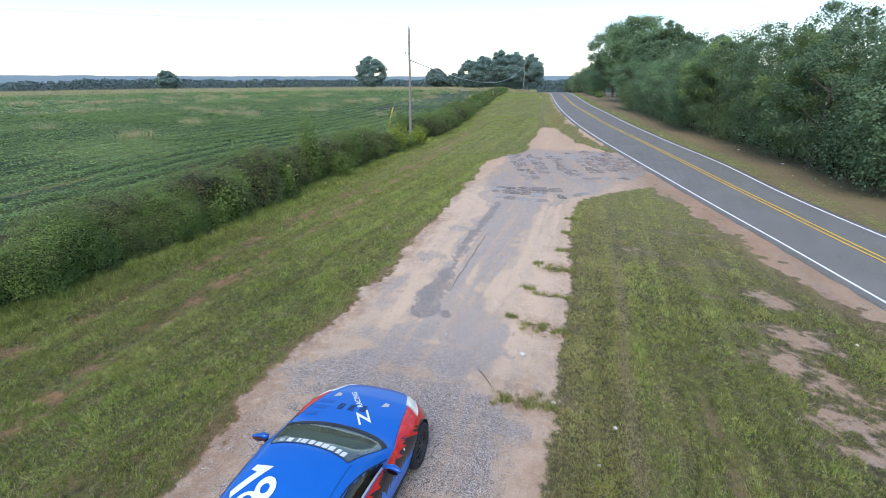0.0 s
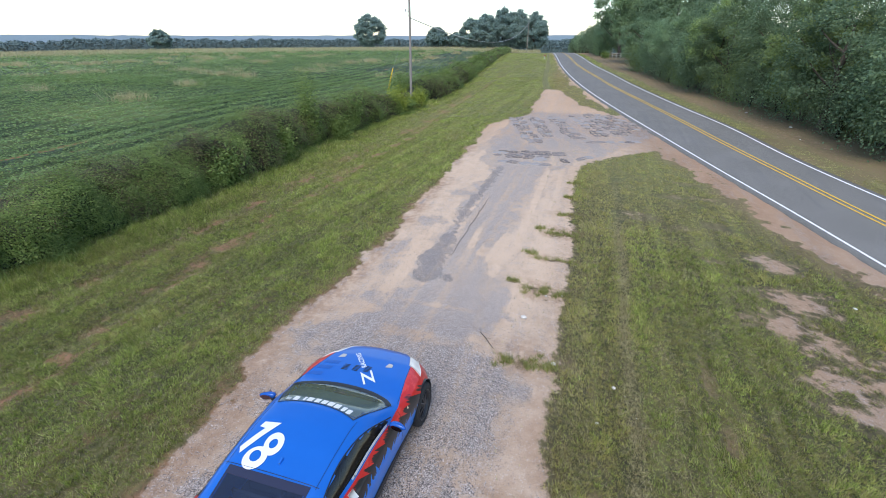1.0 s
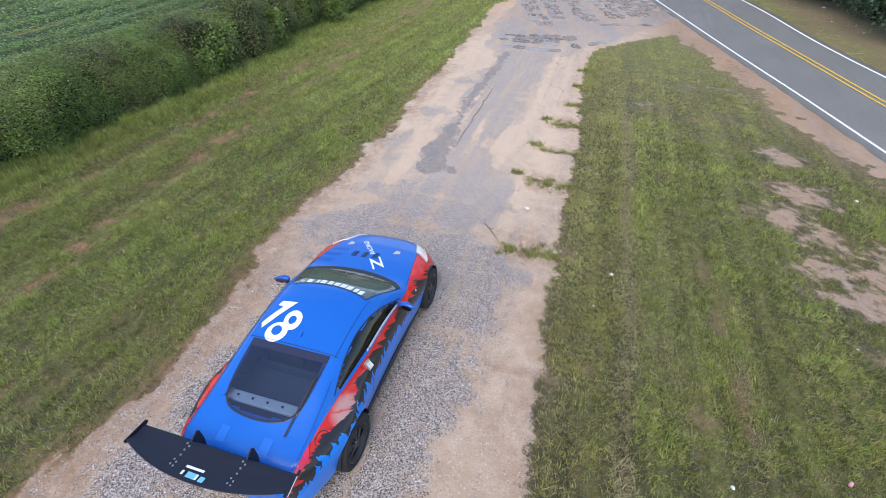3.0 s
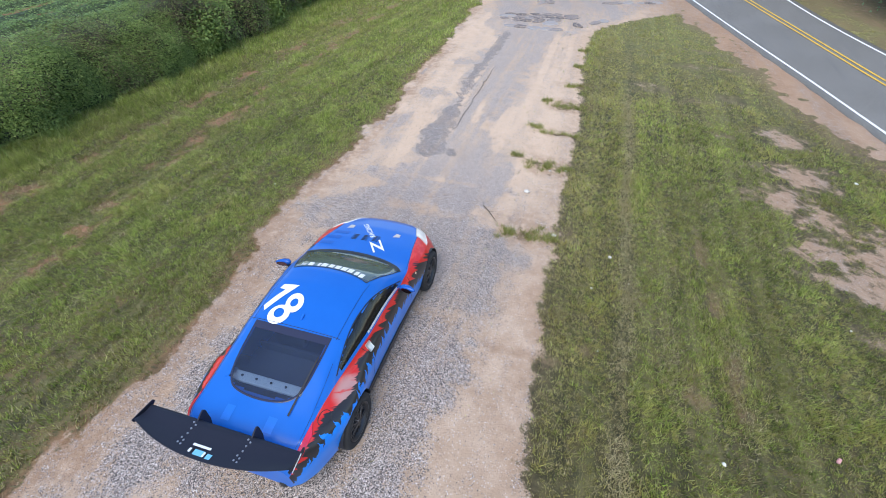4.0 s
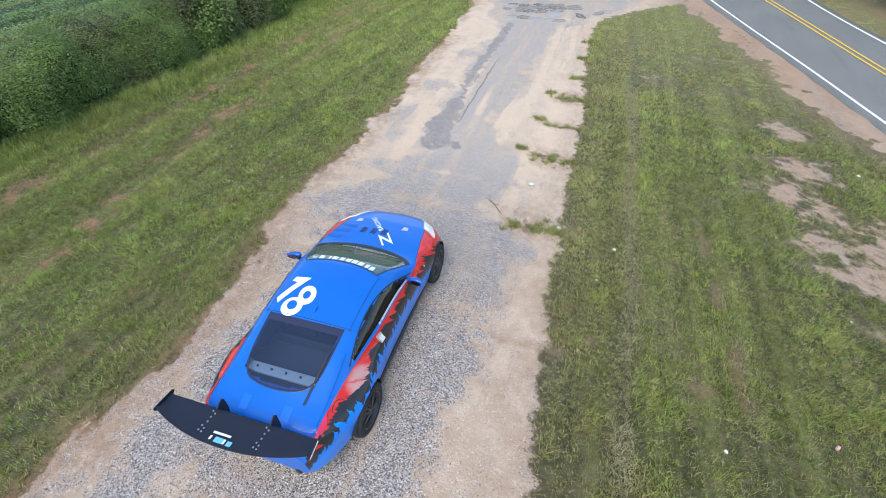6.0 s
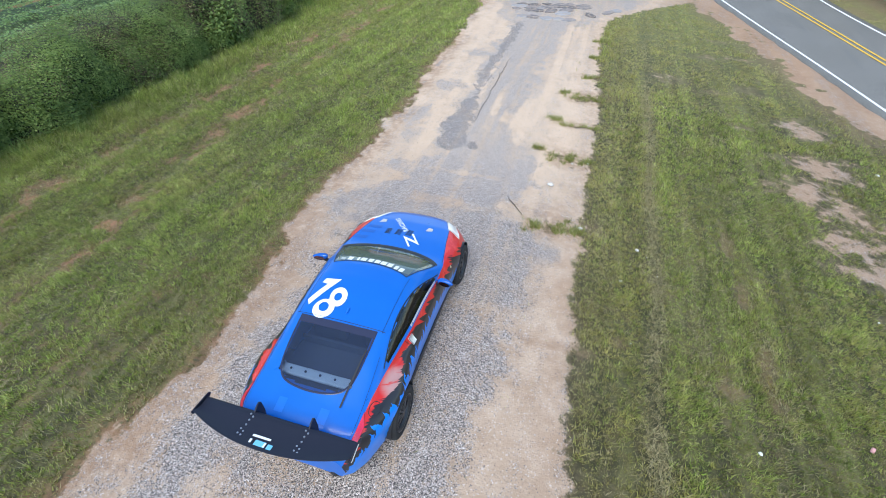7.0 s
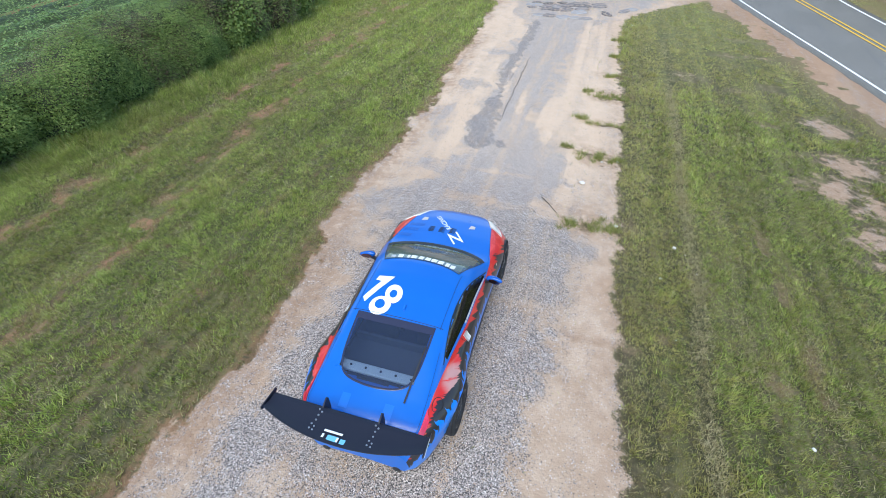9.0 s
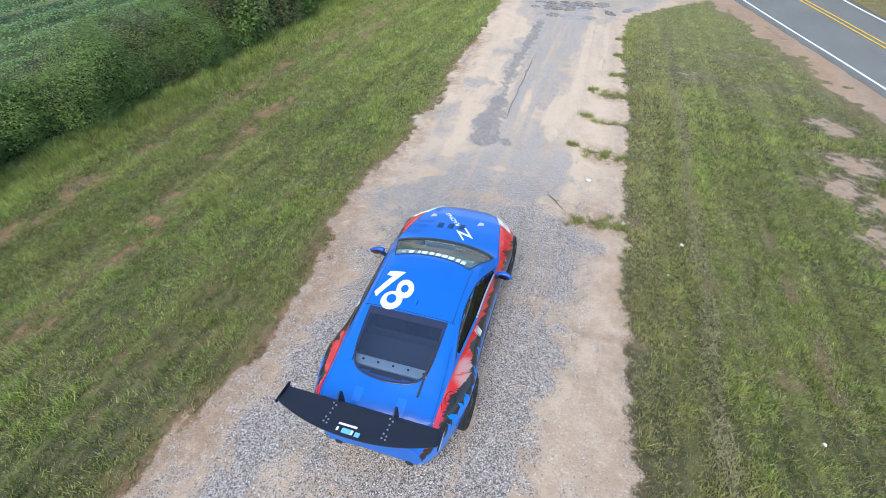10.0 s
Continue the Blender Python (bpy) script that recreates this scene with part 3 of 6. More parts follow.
# ---- plants ----
def leaf_mesh(name, centres, size, loose=0.8, heart=None):
    """Pointed leaves (a quad each) that mostly face the sky and outwards from the heart; loose: how much they tumble."""
    n = len(centres)
    c = np.asarray(centres, float)
    size = np.broadcast_to(np.asarray(size, float), (n,))[:, None]
    nr = rng.normal(size=(n, 3)) * loose + np.array([0, 0, 1.0])
    if heart is not None:
        o = c - np.asarray(heart)
        nr += 0.8 * o / (np.linalg.norm(o, axis=1)[:, None] + 1e-9)
    nr /= np.linalg.norm(nr, axis=1)[:, None] + 1e-9
    a = np.cross(nr, rng.normal(size=(n, 3)))
    a /= np.linalg.norm(a, axis=1)[:, None] + 1e-9
    b = np.cross(nr, a)
    v = np.stack([c - a * size * 0.5, c + b * size * 0.3 - a * size * 0.05, c + a * size * 0.5, c - b * size * 0.3 - a * size * 0.05], 1).reshape(-1, 3)
    return fast_mesh(name, v, np.arange(4 * n).reshape(n, 4)[:, ::-1])


def blade_mesh(name, x, y, z, h, w, lean=0.35, flow=None, tuft=None):
    """Grass blades, one narrow triangle each; tuft: shade, dryness and deadness of each one."""
    n = len(x)
    th = rng.uniform(0, 2 * np.pi, n)
    la = rng.uniform(0, 2 * np.pi, n) if flow is None else flow + rng.normal(0, 0.9, n)
    le = np.abs(rng.normal(0, lean, n)) * h + 0.1 * h
    v = np.empty((n, 3, 3))
    dx, dy = np.cos(th) * w / 2, np.sin(th) * w / 2
    v[:, 0] = np.stack([x - dx, y - dy, z - 0.01], 1)
    v[:, 1] = np.stack([x + dx, y + dy, z - 0.01], 1)
    v[:, 2] = np.stack([x + np.cos(la) * le, y + np.sin(la) * le, z + h], 1)
    me = fast_mesh(name, v.reshape(-1, 3), np.arange(3 * n).reshape(n, 3))
    if tuft is not None:
        col = np.repeat(np.stack([*tuft, np.ones(n)], 1), 3, 0)
        me.attributes.new("tuft", "FLOAT_COLOR", "POINT").data.foreach_set("color", col.astype(np.float32).ravel())
    return me


def tube_mesh(paths, sides=7):
    """Tapered round limbs: each path is a list of (point, radius)."""
    V, F, base = [], [], 0
    for path in paths:
        pts = np.array([p for p, _ in path], float)
        d = np.gradient(pts, axis=0)
        d /= np.linalg.norm(d, axis=1)[:, None] + 1e-9
        ref = np.array([0.3, 0.9, 0.1]) if abs(d[0][2]) > 0.8 else np.array([0.0, 0.0, 1.0])
        u = np.cross(d, ref)
        u /= np.linalg.norm(u, axis=1)[:, None] + 1e-9
        w = np.cross(d, u)
        an = np.arange(sides) * 2 * np.pi / sides
        for p, r, uu, ww in zip(pts, [r for _, r in path], u, w):
            V.append(p + r * (np.cos(an)[:, None] * uu + np.sin(an)[:, None] * ww))
        F.append(grid_faces(len(pts), sides, True) + base)
        base += len(pts) * sides
    return np.concatenate(V), np.concatenate(F)


def tubes(name, paths, sides=7):
    return fast_mesh(name, *tube_mesh(paths, sides), True)


def tree_at(x, y, height, spread, leaf_mat, label, low=0.18, clumps=58, per=140, leaf=0.27, seed=0, name="tree", loose=1.0):
    """A broad-leaved tree: tapered trunk with limbs, and a crown of leaf clumps with gaps."""
    r = np.random.default_rng(seed)
    z0 = float(land(x, y)) - 0.1
    t = thing(name, label, "tree", pose(x, y, z0))
    lean = r.normal(0, 0.03, 2)
    trunk = [(np.array([lean[0] * s * height + 0.12 * math.sin(5 * s + seed), lean[1] * s * height, s * height * 0.72]), 0.028 * height * (1 - 0.85 * s)) for s in np.linspace(0, 1, 8)]
    paths, tips = [trunk], []
    for k in range(9):
        s = 0.22 + 0.6 * k / 9
        a = k * 2.4 + r.uniform(0, 0.8)
        p0 = np.array([lean[0] * s * height, lean[1] * s * height, s * height * 0.72])
        ln = spread * r.uniform(0.5, 0.85) * (1.1 - 0.5 * s)
        pts = [(p0 + np.array([math.cos(a) * ln * q, math.sin(a) * ln * q, ln * (0.55 * q + 0.25 * q * q)]), 0.011 * height * (1 - 0.8 * q)) for q in np.linspace(0, 1, 5)]
        paths.append(pts)
        tips.append(pts[-1][0])
    part("trunk", tubes("trunk", paths), BARK, t)
    C = []
    for k in range(clumps):
        g = r.normal(size=3)
        g /= np.linalg.norm(g)
        q = r.uniform(0.45, 1.0) ** 0.5
        cz = height * (low + (1 - low) * (0.5 + 0.5 * g[2] * q))
        wide = spread * (0.55 + 0.45 * math.sin(math.pi * min(1, (cz / height - low) / (1 - low) * 0.8 + 0.15)))
        c = np.array([g[0] * q * wide, g[1] * q * wide, cz])
        if k < len(tips):
            c = tips[k]
        rad = r.uniform(0.55, 1.15) * height / 14
        C.append(c + r.normal(size=(per, 3)) * rad * np.array([0.62, 0.62, 0.42]))
    C = np.concatenate(C)
    C[:, 2] = np.maximum(C[:, 2], 0.3)
    part("crown", leaf_mesh("crown", C, leaf * r.uniform(0.7, 1.3, len(C)), loose, (0, 0, height * 0.5)), leaf_mat, t)
    return t


def bush_at(x, y, height, spread, leaf_mat, label, n=2600, leaf=0.14, seed=0):
    r = np.random.default_rng(seed)
    t = thing("bush", label, "bush", pose(x, y, float(land(x, y)) - 0.05))
    paths, C = [], []
    for k in range(11):
        a, q = k * 2.4, r.uniform(0.15, 1)
        tip = np.array([math.cos(a) * spread * q * 0.8, math.sin(a) * spread * q * 0.8, height * r.uniform(0.45, 1.0) * (1 - 0.3 * q)])
        paths.append([(tip * s * np.array([s, s, 1]), 0.02 * height * (1 - 0.8 * s) * 0.5) for s in np.linspace(0, 1, 4)])
        for f in (1.0, 0.62):
            m = n // 22
            C.append(tip * np.array([f ** 1.4, f ** 1.4, f]) + r.normal(size=(m, 3)) * np.array([0.26 * spread, 0.26 * spread, 0.17 * height]))
    C = np.concatenate(C)
    C[:, 2] = np.abs(C[:, 2]) + 0.02
    part("stem", tubes("stem", paths, 5), TWIG, t)
    part("foliage", leaf_mesh("foliage", C, leaf * r.uniform(0.6, 1.3, len(C)), 0.8, (0, 0, height * 0.4)), leaf_mat, t)
    return t


# grass of the two verges, mown, thinner on soil
def verge(name, left, right, label, seed):
    X, Y, W = [], [], []
    for y0, y1, dens in ((-9, -0.5, 900), (-0.5, 1.5, 3000), (1.5, 3, 4500), (3, 6, 6000), (6, 10, 4800), (10, 15, 2600), (15, 22, 1300), (22, 34, 800), (34, 60, 260), (60, 125, 45)):
        yy = np.linspace(y0, y1, 9)
        wmax = float(np.max(right(yy) - left(yy)))
        n = int(dens * wmax * (y1 - y0))
        y = rng.uniform(y0, y1, n)
        x = left(y) + rng.uniform(0, wmax, n)
        k = (x < right(y)) & (x > -3.2 * np.maximum(y, 0) - 9.0) & (x < 0.7 * np.maximum(y, 0) + 5.0)
        X.append(x[k]), Y.append(y[k]), W.append(np.full(k.sum(), math.sqrt(4500 / dens)))
    X, Y, W = np.concatenate(X), np.concatenate(Y), np.concatenate(W)
    # blades gather in tufts, with gaps between them
    cell = 0.07 * W ** 0.6
    ci, cj = np.floor(X / cell), np.floor(Y / cell)
    hsh = lambda k: np.modf(np.abs(np.sin(ci * 12.9898 + cj * 78.233 + k * 37.719) * 43758.5453))[0]
    cx, cy = (ci + 0.15 + 0.7 * hsh(1)) * cell, (cj + 0.15 + 0.7 * hsh(2)) * cell
    loose = rng.uniform(0, 1, len(X)) < 0.16
    X, Y = np.where(loose, X, cx + rng.normal(0, 0.23, len(X)) * cell), np.where(loose, Y, cy + rng.normal(0, 0.23, len(X)) * cell)
    out = np.arctan2(Y - cy, X - cx)
    size, tone, dry = hsh(3), hsh(4), hsh(5)
    so, gv, dr = cover(X, Y)
    patchy = fbm(X * 1.6, Y * 1.6, 51 + seed)
    gone = np.clip(so * 1.35 - 0.1 + (0.5 - patchy) * 0.36 + 0.6 * dr + (0.2 + 0.4 * sstep(0.5, 0.7, fbm(X * 1.1, Y * 1.6, 59))) * sstep(9, 15, Y) * sstep(-0.5, 1.0, X), 0, 0.995)
    keep = (rng.uniform(0, 1, len(X)) > gone) & (size > 0.6 * gone)
    X, Y, W, dr, patchy, so, out, size, tone, dry = (q[keep] for q in (X, Y, W, dr, patchy, so, out, size, tone, dry))
    thin = sstep(11, 17, Y) * sstep(-0.5, 1.0, X)
    coarse = fbm(X * 2.3, Y * 2.3, 57, 3)
    h = (1 - 0.4 * thin) * (0.016 + 0.02 * patchy + 0.055 * size ** 2 + 0.05 * sstep(0.5, 0.75, coarse)) * rng.uniform(0.5, 1.3, len(X)) * np.minimum(W, 2.2) ** 0.5 * (1 - 0.45 * dr) * (1 - 0.45 * sstep(18, 35, Y))
    # longer grass at the foot of the hedge
    near_h = sstep(2.2, 0.3, X - hedge_front(Y) + 1.2 * (fbm(X * 0, Y * 0.9, 58) - 0.5))
    h = h * (1 + 1.6 * near_h)
    flow = np.where(rng.uniform(0, 1, len(X)) < 0.5, out, fbm(X * 0.8, Y * 0.8, 61) * 9)
    w = 0.0098 * W * rng.uniform(0.6, 1.5, len(X))
    swath = sstep(0.35, 0.65, fbm((X - 0.06 * Y) * 1.9, Y * 0.07, 64, 2))
    # tone also rises with y: painted-in brightness of lit tips seen at grazing
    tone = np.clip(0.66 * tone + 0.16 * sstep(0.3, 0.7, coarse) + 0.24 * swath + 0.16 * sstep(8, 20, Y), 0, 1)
    dry = np.clip(0.42 * thin + 0.66 * dry + 0.26 * sstep(0.45, 0.68, fbm(X * 1.2, Y * 0.5, 62 + seed)) + (0.08 + 0.4 * sstep(1.7, 0.7, X) if seed == 2 else 0.0) - 0.4 * near_h, 0, 1)
    dead = np.clip(dr * 1.1 - 0.1, 0, 1) * rng.uniform(0.4, 1, len(X))
    straw = rng.uniform(0, 1, len(X)) < (0.2 if seed == 2 else 0.15) + 0.3 * dr + 0.2 * so + 0.3 * thin + 0.8 * np.exp(-((X - 0.99 - 0.05 * np.sin(Y * 1.3)) / 0.12) ** 2) * (Y < 20) + 0.3 * np.exp(-((X - 0.1) / 0.35) ** 2) + 0.22 * np.exp(-((X + 5.6) / 0.4) ** 2)
    z = land(X, Y)
    for mat, m, lab in ((GRASS, ~straw, label), (STRAW, straw, "dry straw-coloured blades among the mown roadside grass")):
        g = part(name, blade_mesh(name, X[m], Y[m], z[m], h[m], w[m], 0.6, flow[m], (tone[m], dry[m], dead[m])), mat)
        tagged(g, lab, "grass", kind="stuff")


verge("verge_grass", lambda y: hedge_front(y) - 0.2, lambda y: drive_left(y) + 0.3, "mown green roadside grass between hedge and lay-by", 1)
verge("verge_grass", lambda y: np.where(y < 31, -1.9, drive_left(y) + 1.0), lambda y: road_left(y) - 0.3, "mown green roadside grass between lay-by and road", 2)
verge("verge_grass", lambda y: road_right(y) + 0.4, lambda y: road_right(y) + 4.5, "rough grass between the road and the wood", 3)


# cut stalks lying on the mown verges, in the mower's lines
def clippings():
    n = 120000
    x = np.concatenate([rng.uniform(-13.5, -5.8, n), rng.uniform(0.1, 4.2, n)])
    y = np.concatenate([rng.uniform(0, 1, n) ** 1.3 * 18 + 0.3, rng.uniform(0, 1, n) ** 1.2 * 14 + 1.5])
    lines = np.maximum.reduce([np.exp(-((x - c - 0.06 * (y - 6)) / 0.22) ** 2) for c in (-6.9, -7.9, -9.4, -12.0)] + [f * np.exp(-((x - c) / 0.16) ** 2) for c, f in ((0.98, 1.5), (1.6, 0.6), (2.55, 0.6))])
    k = rng.uniform(0, 1, len(x)) < (0.1 + 0.9 * lines) * sstep(0.36, 0.62, fbm(x * 3.2, y * 1.8, 63)) * (1 - cover(x, y)[0])
    x, y = x[k], y[k]
    m = len(x)
    tagged(part("clippings", blade_mesh("clippings", x, y, land(x, y) + 0.012 + 0.03 * np.minimum(lines[k], 1), rng.uniform(0.012, 0.03, m), 0.006 * rng.uniform(0.7, 1.5, m), 3.2, rng.uniform(-0.5, 0.5, m) + np.pi * rng.integers(0, 2, m) + 1.1), STRAW),
           "dry cut stalks lying on the mown grass", "clippings", kind="stuff")


clippings()


# long grass in the tufts on the lay-by
def tufts():
    X, Y, H = [], [], []
    for cx, cy, rx, ry in TUFTS:
        for k in range(int(170 * rx * ry) + 6):
            m = int(rng.uniform(8, 60))
            px, py = cx + rng.uniform(-1, 1) * rx, cy + rng.normal(0, 0.4) * ry
            X.append(px + rng.normal(0, 0.045, m)), Y.append(py + rng.normal(0, 0.035, m)), H.append(rng.uniform(0.02, 0.14, m))
    X, Y, H = np.concatenate(X), np.concatenate(Y), np.concatenate(H)
    tagged(part("long_grass", blade_mesh("long_grass", X, Y, land(X, Y), H, 0.011, 0.7), TALLGRASS), "tufts of long yellow-green grass on the lay-by", "grass", kind="stuff")


tufts()


# the overgrown hedge
def hedge():
    t = thing("hedge", "overgrown dark green hedge of weeds and creepers beside a field", "hedge")

    def surface(y, th, inset=0.0):
        hh = 0.7 + 1.0 * fbm(y * 0.35, y * 0 + 3, 71) + 0.95 * fbm(y * 1.1, y * 0 + 5, 72) - inset
        hh = hh * (1 - 0.7 * np.exp(-((y - 38.0) / 2.4) ** 2)) * (1 - 0.3 * sstep(34, 60, y))
        wd = 1.25 + 0.3 * fbm(y * 0.5, y * 0 + 9, 73) - inset
        bulge = 1.0 * (fbm(y * 0.9, th * 1.4, 74) - 0.5) + 0.7 * (fbm(y * 2.6, th * 4, 77, 3) - 0.5)
        c, s = np.cos(th), np.sin(th)
        x = hedge_front(y) - 1.3 + 0.9 * (fbm(y * 0.45, y * 0 + 2, 76) - 0.5) + (wd + bulge) * np.sign(c) * np.abs(c) ** 0.85
        return np.stack([x, y, land(hedge_front(y) - 0.6, y) + (hh + bulge) * np.maximum(s, 0) ** 0.7], -1)
    # inner body of the hedge; shade between the leaves is put into its colour
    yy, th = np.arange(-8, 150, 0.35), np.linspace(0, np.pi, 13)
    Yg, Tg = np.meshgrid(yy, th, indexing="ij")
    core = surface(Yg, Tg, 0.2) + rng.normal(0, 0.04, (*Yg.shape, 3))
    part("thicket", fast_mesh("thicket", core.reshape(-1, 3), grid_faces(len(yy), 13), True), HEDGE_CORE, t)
    kinds = ((HEDGE_LEAF, 0.42, 1.0), (VINE_LEAF, 0.34, 1.2), (DEAD_LEAF, 0.5, 0.9))
    for y0, y1, n, size in ((-8, 2, 14000, 0.1), (2, 14, 150000, 0.046), (14, 32, 110000, 0.066), (32, 60, 40000, 0.13), (60, 150, 36000, 0.26)):
        for mat, share, big in kinds:
            k = int(n * share)
            m = max(60, k // 45)
            cy = rng.uniform(y0, y1, m)
            ct = np.where(rng.uniform(0, 1, m) < 0.6, np.arcsin(rng.uniform(0, 1, m) ** 1.43), rng.uniform(0.7, 2.5, m))
            pick = rng.integers(0, m, k)
            loose = rng.uniform(0, 1, k) < 0.35
            y = np.where(loose, rng.uniform(y0, y1, k), cy[pick] + rng.normal(0, 0.2 + size * 0.5, k))
            th = np.where(loose, np.where(rng.uniform(0, 1, k) < 0.55, np.arcsin(rng.uniform(0, 1, k) ** 1.43), rng.uniform(0.7, 2.5, k)), np.abs(ct[pick] + rng.normal(0, 0.17, k)))
            lush = fbm(y * 0.55, th * 1.1, 78)
            some = rng.uniform(0, 1, k) < (sstep(0.42, 0.6, lush) if mat is DEAD_LEAF else 1.1 - 0.5 * sstep(0.45, 0.62, lush))
            y, th, pick, loose, k = y[some], th[some], pick[some], loose[some], int(some.sum())
            p = surface(y, th) + rng.normal(0, 0.11, (k, 3)) * (1 + size)
            p[:, 2] += np.where(loose, 0, np.abs(rng.normal(0, 0.09, m))[pick])
            part("foliage", leaf_mesh("foliage", p, size * big * rng.uniform(0.5, 1.45, k), 0.38, np.stack([hedge_front(y) - 1.3, y, land(hedge_front(y) - 1, y) + 0.5], 1)), mat, t)
    # long grass and weeds leaning out at the foot
    m = 20000
    y = rng.uniform(-8, 46, m)
    y = y + 0.35 * np.sin(y * 7.3) + 0.5 * np.sin(y * 1.9)
    x = hedge_front(y) + 0.25 + 0.9 * (fbm(y * 0.45, y * 0 + 2, 76) - 0.5) + rng.normal(0, 0.28, m) + 0.5 * (fbm(y * 0.8, y * 0, 79) - 0.5)
    hg = (0.07 + 0.32 * sstep(0.4, 0.75, fbm(y * 1.1, x * 1.5, 80))) * rng.uniform(0.4, 1.1, m)
    tagged(part("long_grass", blade_mesh("long_grass", x, y, land(x, y), hg, 0.016 * (1 + y * 0.02), 0.5), FOOT_GRASS, t, "long green grass at the foot of the hedge"), kind="stuff")
    # thin stems that stick out
    paths = []
    for k in range(330):
        y = rng.uniform(-5, 34)
        p = surface(np.array([y]), np.array([rng.uniform(0.5, 2.0)]))[0]
        d = rng.normal(0, 0.16, 3) + np.array([0.05, 0, 0.28])
        paths.append([(p - d * 0.4, 0.006), (p + d * 0.5, 0.005), (p + d + rng.normal(0, 0.05, 3), 0.002)])
    tagged(part("stem", tubes("stem", paths, 3), TWIG, t), kind="stuff")


hedge()


# the crop field behind the hedge: ridged rows, leaves on the near ones
ROW = 1.9


def crop():
    field, R = thing("crop_field", "green field crop in long low rows", "crop"), []
    yy = np.concatenate([np.arange(-25, 60, 0.45), np.arange(60, 225, 2.2)])
    rows = np.concatenate([np.arange(3.4, 60, ROW), np.arange(60, 230, 2 * ROW)])
    for k, off in enumerate(rows):
        wide = 0.5 if off < 60 else 1.3
        x = hedge_front(yy) - off + rng.normal(0, 0.06, len(yy))
        hgt = rng.uniform(0.5, 0.62, len(yy)) * (0.35 + 0.65 * sstep(0.3, 0.45, fbm(x * 0.12, yy * 0.12, 81)))
        rr = np.stack([np.stack([x + dx * wide, yy, land(x, yy) + hz * hgt], 1) for dx, hz in ((-1.0, -0.1), (-0.62, 0.72), (0, 1.0), (0.62, 0.72), (1.0, -0.1))], 1)
        rr[:, 1:4] += rng.normal(0, 0.05, (len(yy), 3, 3))
        R.append(rr.reshape(-1, 3))
    # ridges coloured dark for the shade beside and between the leafy tops
    n = Nodes("crop_canopy", 0.7)
    v = n.coord()
    c = n.mix(n.ramp(n.noise(v, 5, 5, 0.7), 0.35, 0.65), (0.03, 0.045, 0.022), (0.09, 0.135, 0.05))
    n.colour(n.mix(n.math("MULTIPLY", n.ramp(n.noise(v, 0.07, 5), 0.45, 0.7), 0.65), c, (0.27, 0.32, 0.11)))
    n.bump(n.noise(v, 9, 4), 0.9, 0.06)
    for row in R:
        part("crop_row", fast_mesh("crop_row", row, grid_faces(len(yy), 5), True), n.mat, field)
    P, S, O = [], [], []
    for o0, o1, y0, y1, cnt, size in ((3, 14, -12, 28, 60000, 0.1), (14, 42, -12, 50, 80000, 0.15), (3, 20, 28, 64, 30000, 0.15), (20, 60, 40, 110, 40000, 0.26), (42, 60, -12, 50, 24000, 0.22), (60, 150, 10, 130, 36000, 0.46), (20, 150, 110, 205, 36000, 0.55)):
        off = 3.4 + ROW * rng.integers(int((o0 - 3) / ROW), int((o1 - 3) / ROW), cnt)
        y = rng.uniform(y0, y1, cnt)
        x = hedge_front(y) - off + np.clip(rng.normal(0, 0.24, cnt), -0.55, 0.55)
        P.append(np.stack([x, y, land(x, y) + 0.74 - 1.1 * (x - hedge_front(y) + off) ** 2 + rng.normal(0, 0.05, cnt)], 1)), O.append(np.stack([hedge_front(y) - off, y, land(x, y) + 0.1], 1)), S.append(size * rng.uniform(0.6, 1.3, cnt))
    tagged(part("crop_leaves", leaf_mesh("crop_leaves", np.concatenate(P), np.concatenate(S), 0.4, np.concatenate(O)), CROP_LEAF),
           "broad green leaves of the field crop", "crop", kind="stuff")
    # straw-coloured weeds standing in the crop and along the field's far side
    X, Y, H = [], [], []
    for cx, cy in ((-93, 68), (-94, 71), (-92, 74), (-81, 74), (-92, 77), (-37.5, 30), (-42.5, 41.3), (-44.2, 52.4), (-71, 49.3), (-46, 84), (-45.5, 92), (-43, 88), (-101, 62), (-104, 61), (-91, 131), (-85, 90), (-78, 106), (-82, 96)):
        m = 260
        X.append(cx + rng.normal(0, 0.9, m)), Y.append(cy + rng.normal(0, 0.5, m)), H.append(rng.uniform(0.7, 1.4, m))
    for k in range(60):
        a, r = rng.uniform(-1.25, -0.25), 190 - 130 * rng.uniform(0, 1) ** 1.6
        cx, cy = math.sin(a) * r, math.cos(a) * r
        if cx > hedge_front(cy) - 6:
            continue
        m = int(rng.uniform(80, 420))
        X.append(cx + rng.normal(0, 0.9, m) * rng.uniform(0.4, 2.2)), Y.append(cy + rng.normal(0, 0.5, m)), H.append(rng.uniform(0.6, 1.3, m))
    m = 60000
    a, r = rng.uniform(-1.5, -0.12, m), 222 - 50 * rng.uniform(0, 1, m) ** 1.5
    X.append(np.sin(a) * r), Y.append(np.cos(a) * r), H.append(rng.uniform(0.6, 1.6, m))
    X, Y, H = np.concatenate(X), np.concatenate(Y), np.concatenate(H)
    tagged(part("weeds", blade_mesh("weeds", X, Y, land(X, Y), H, 0.04 + 0.001 * np.hypot(X, Y), 0.5), WEED_STRAW),
           "dry straw-coloured weeds standing in the crop", "weeds", kind="stuff")


crop()

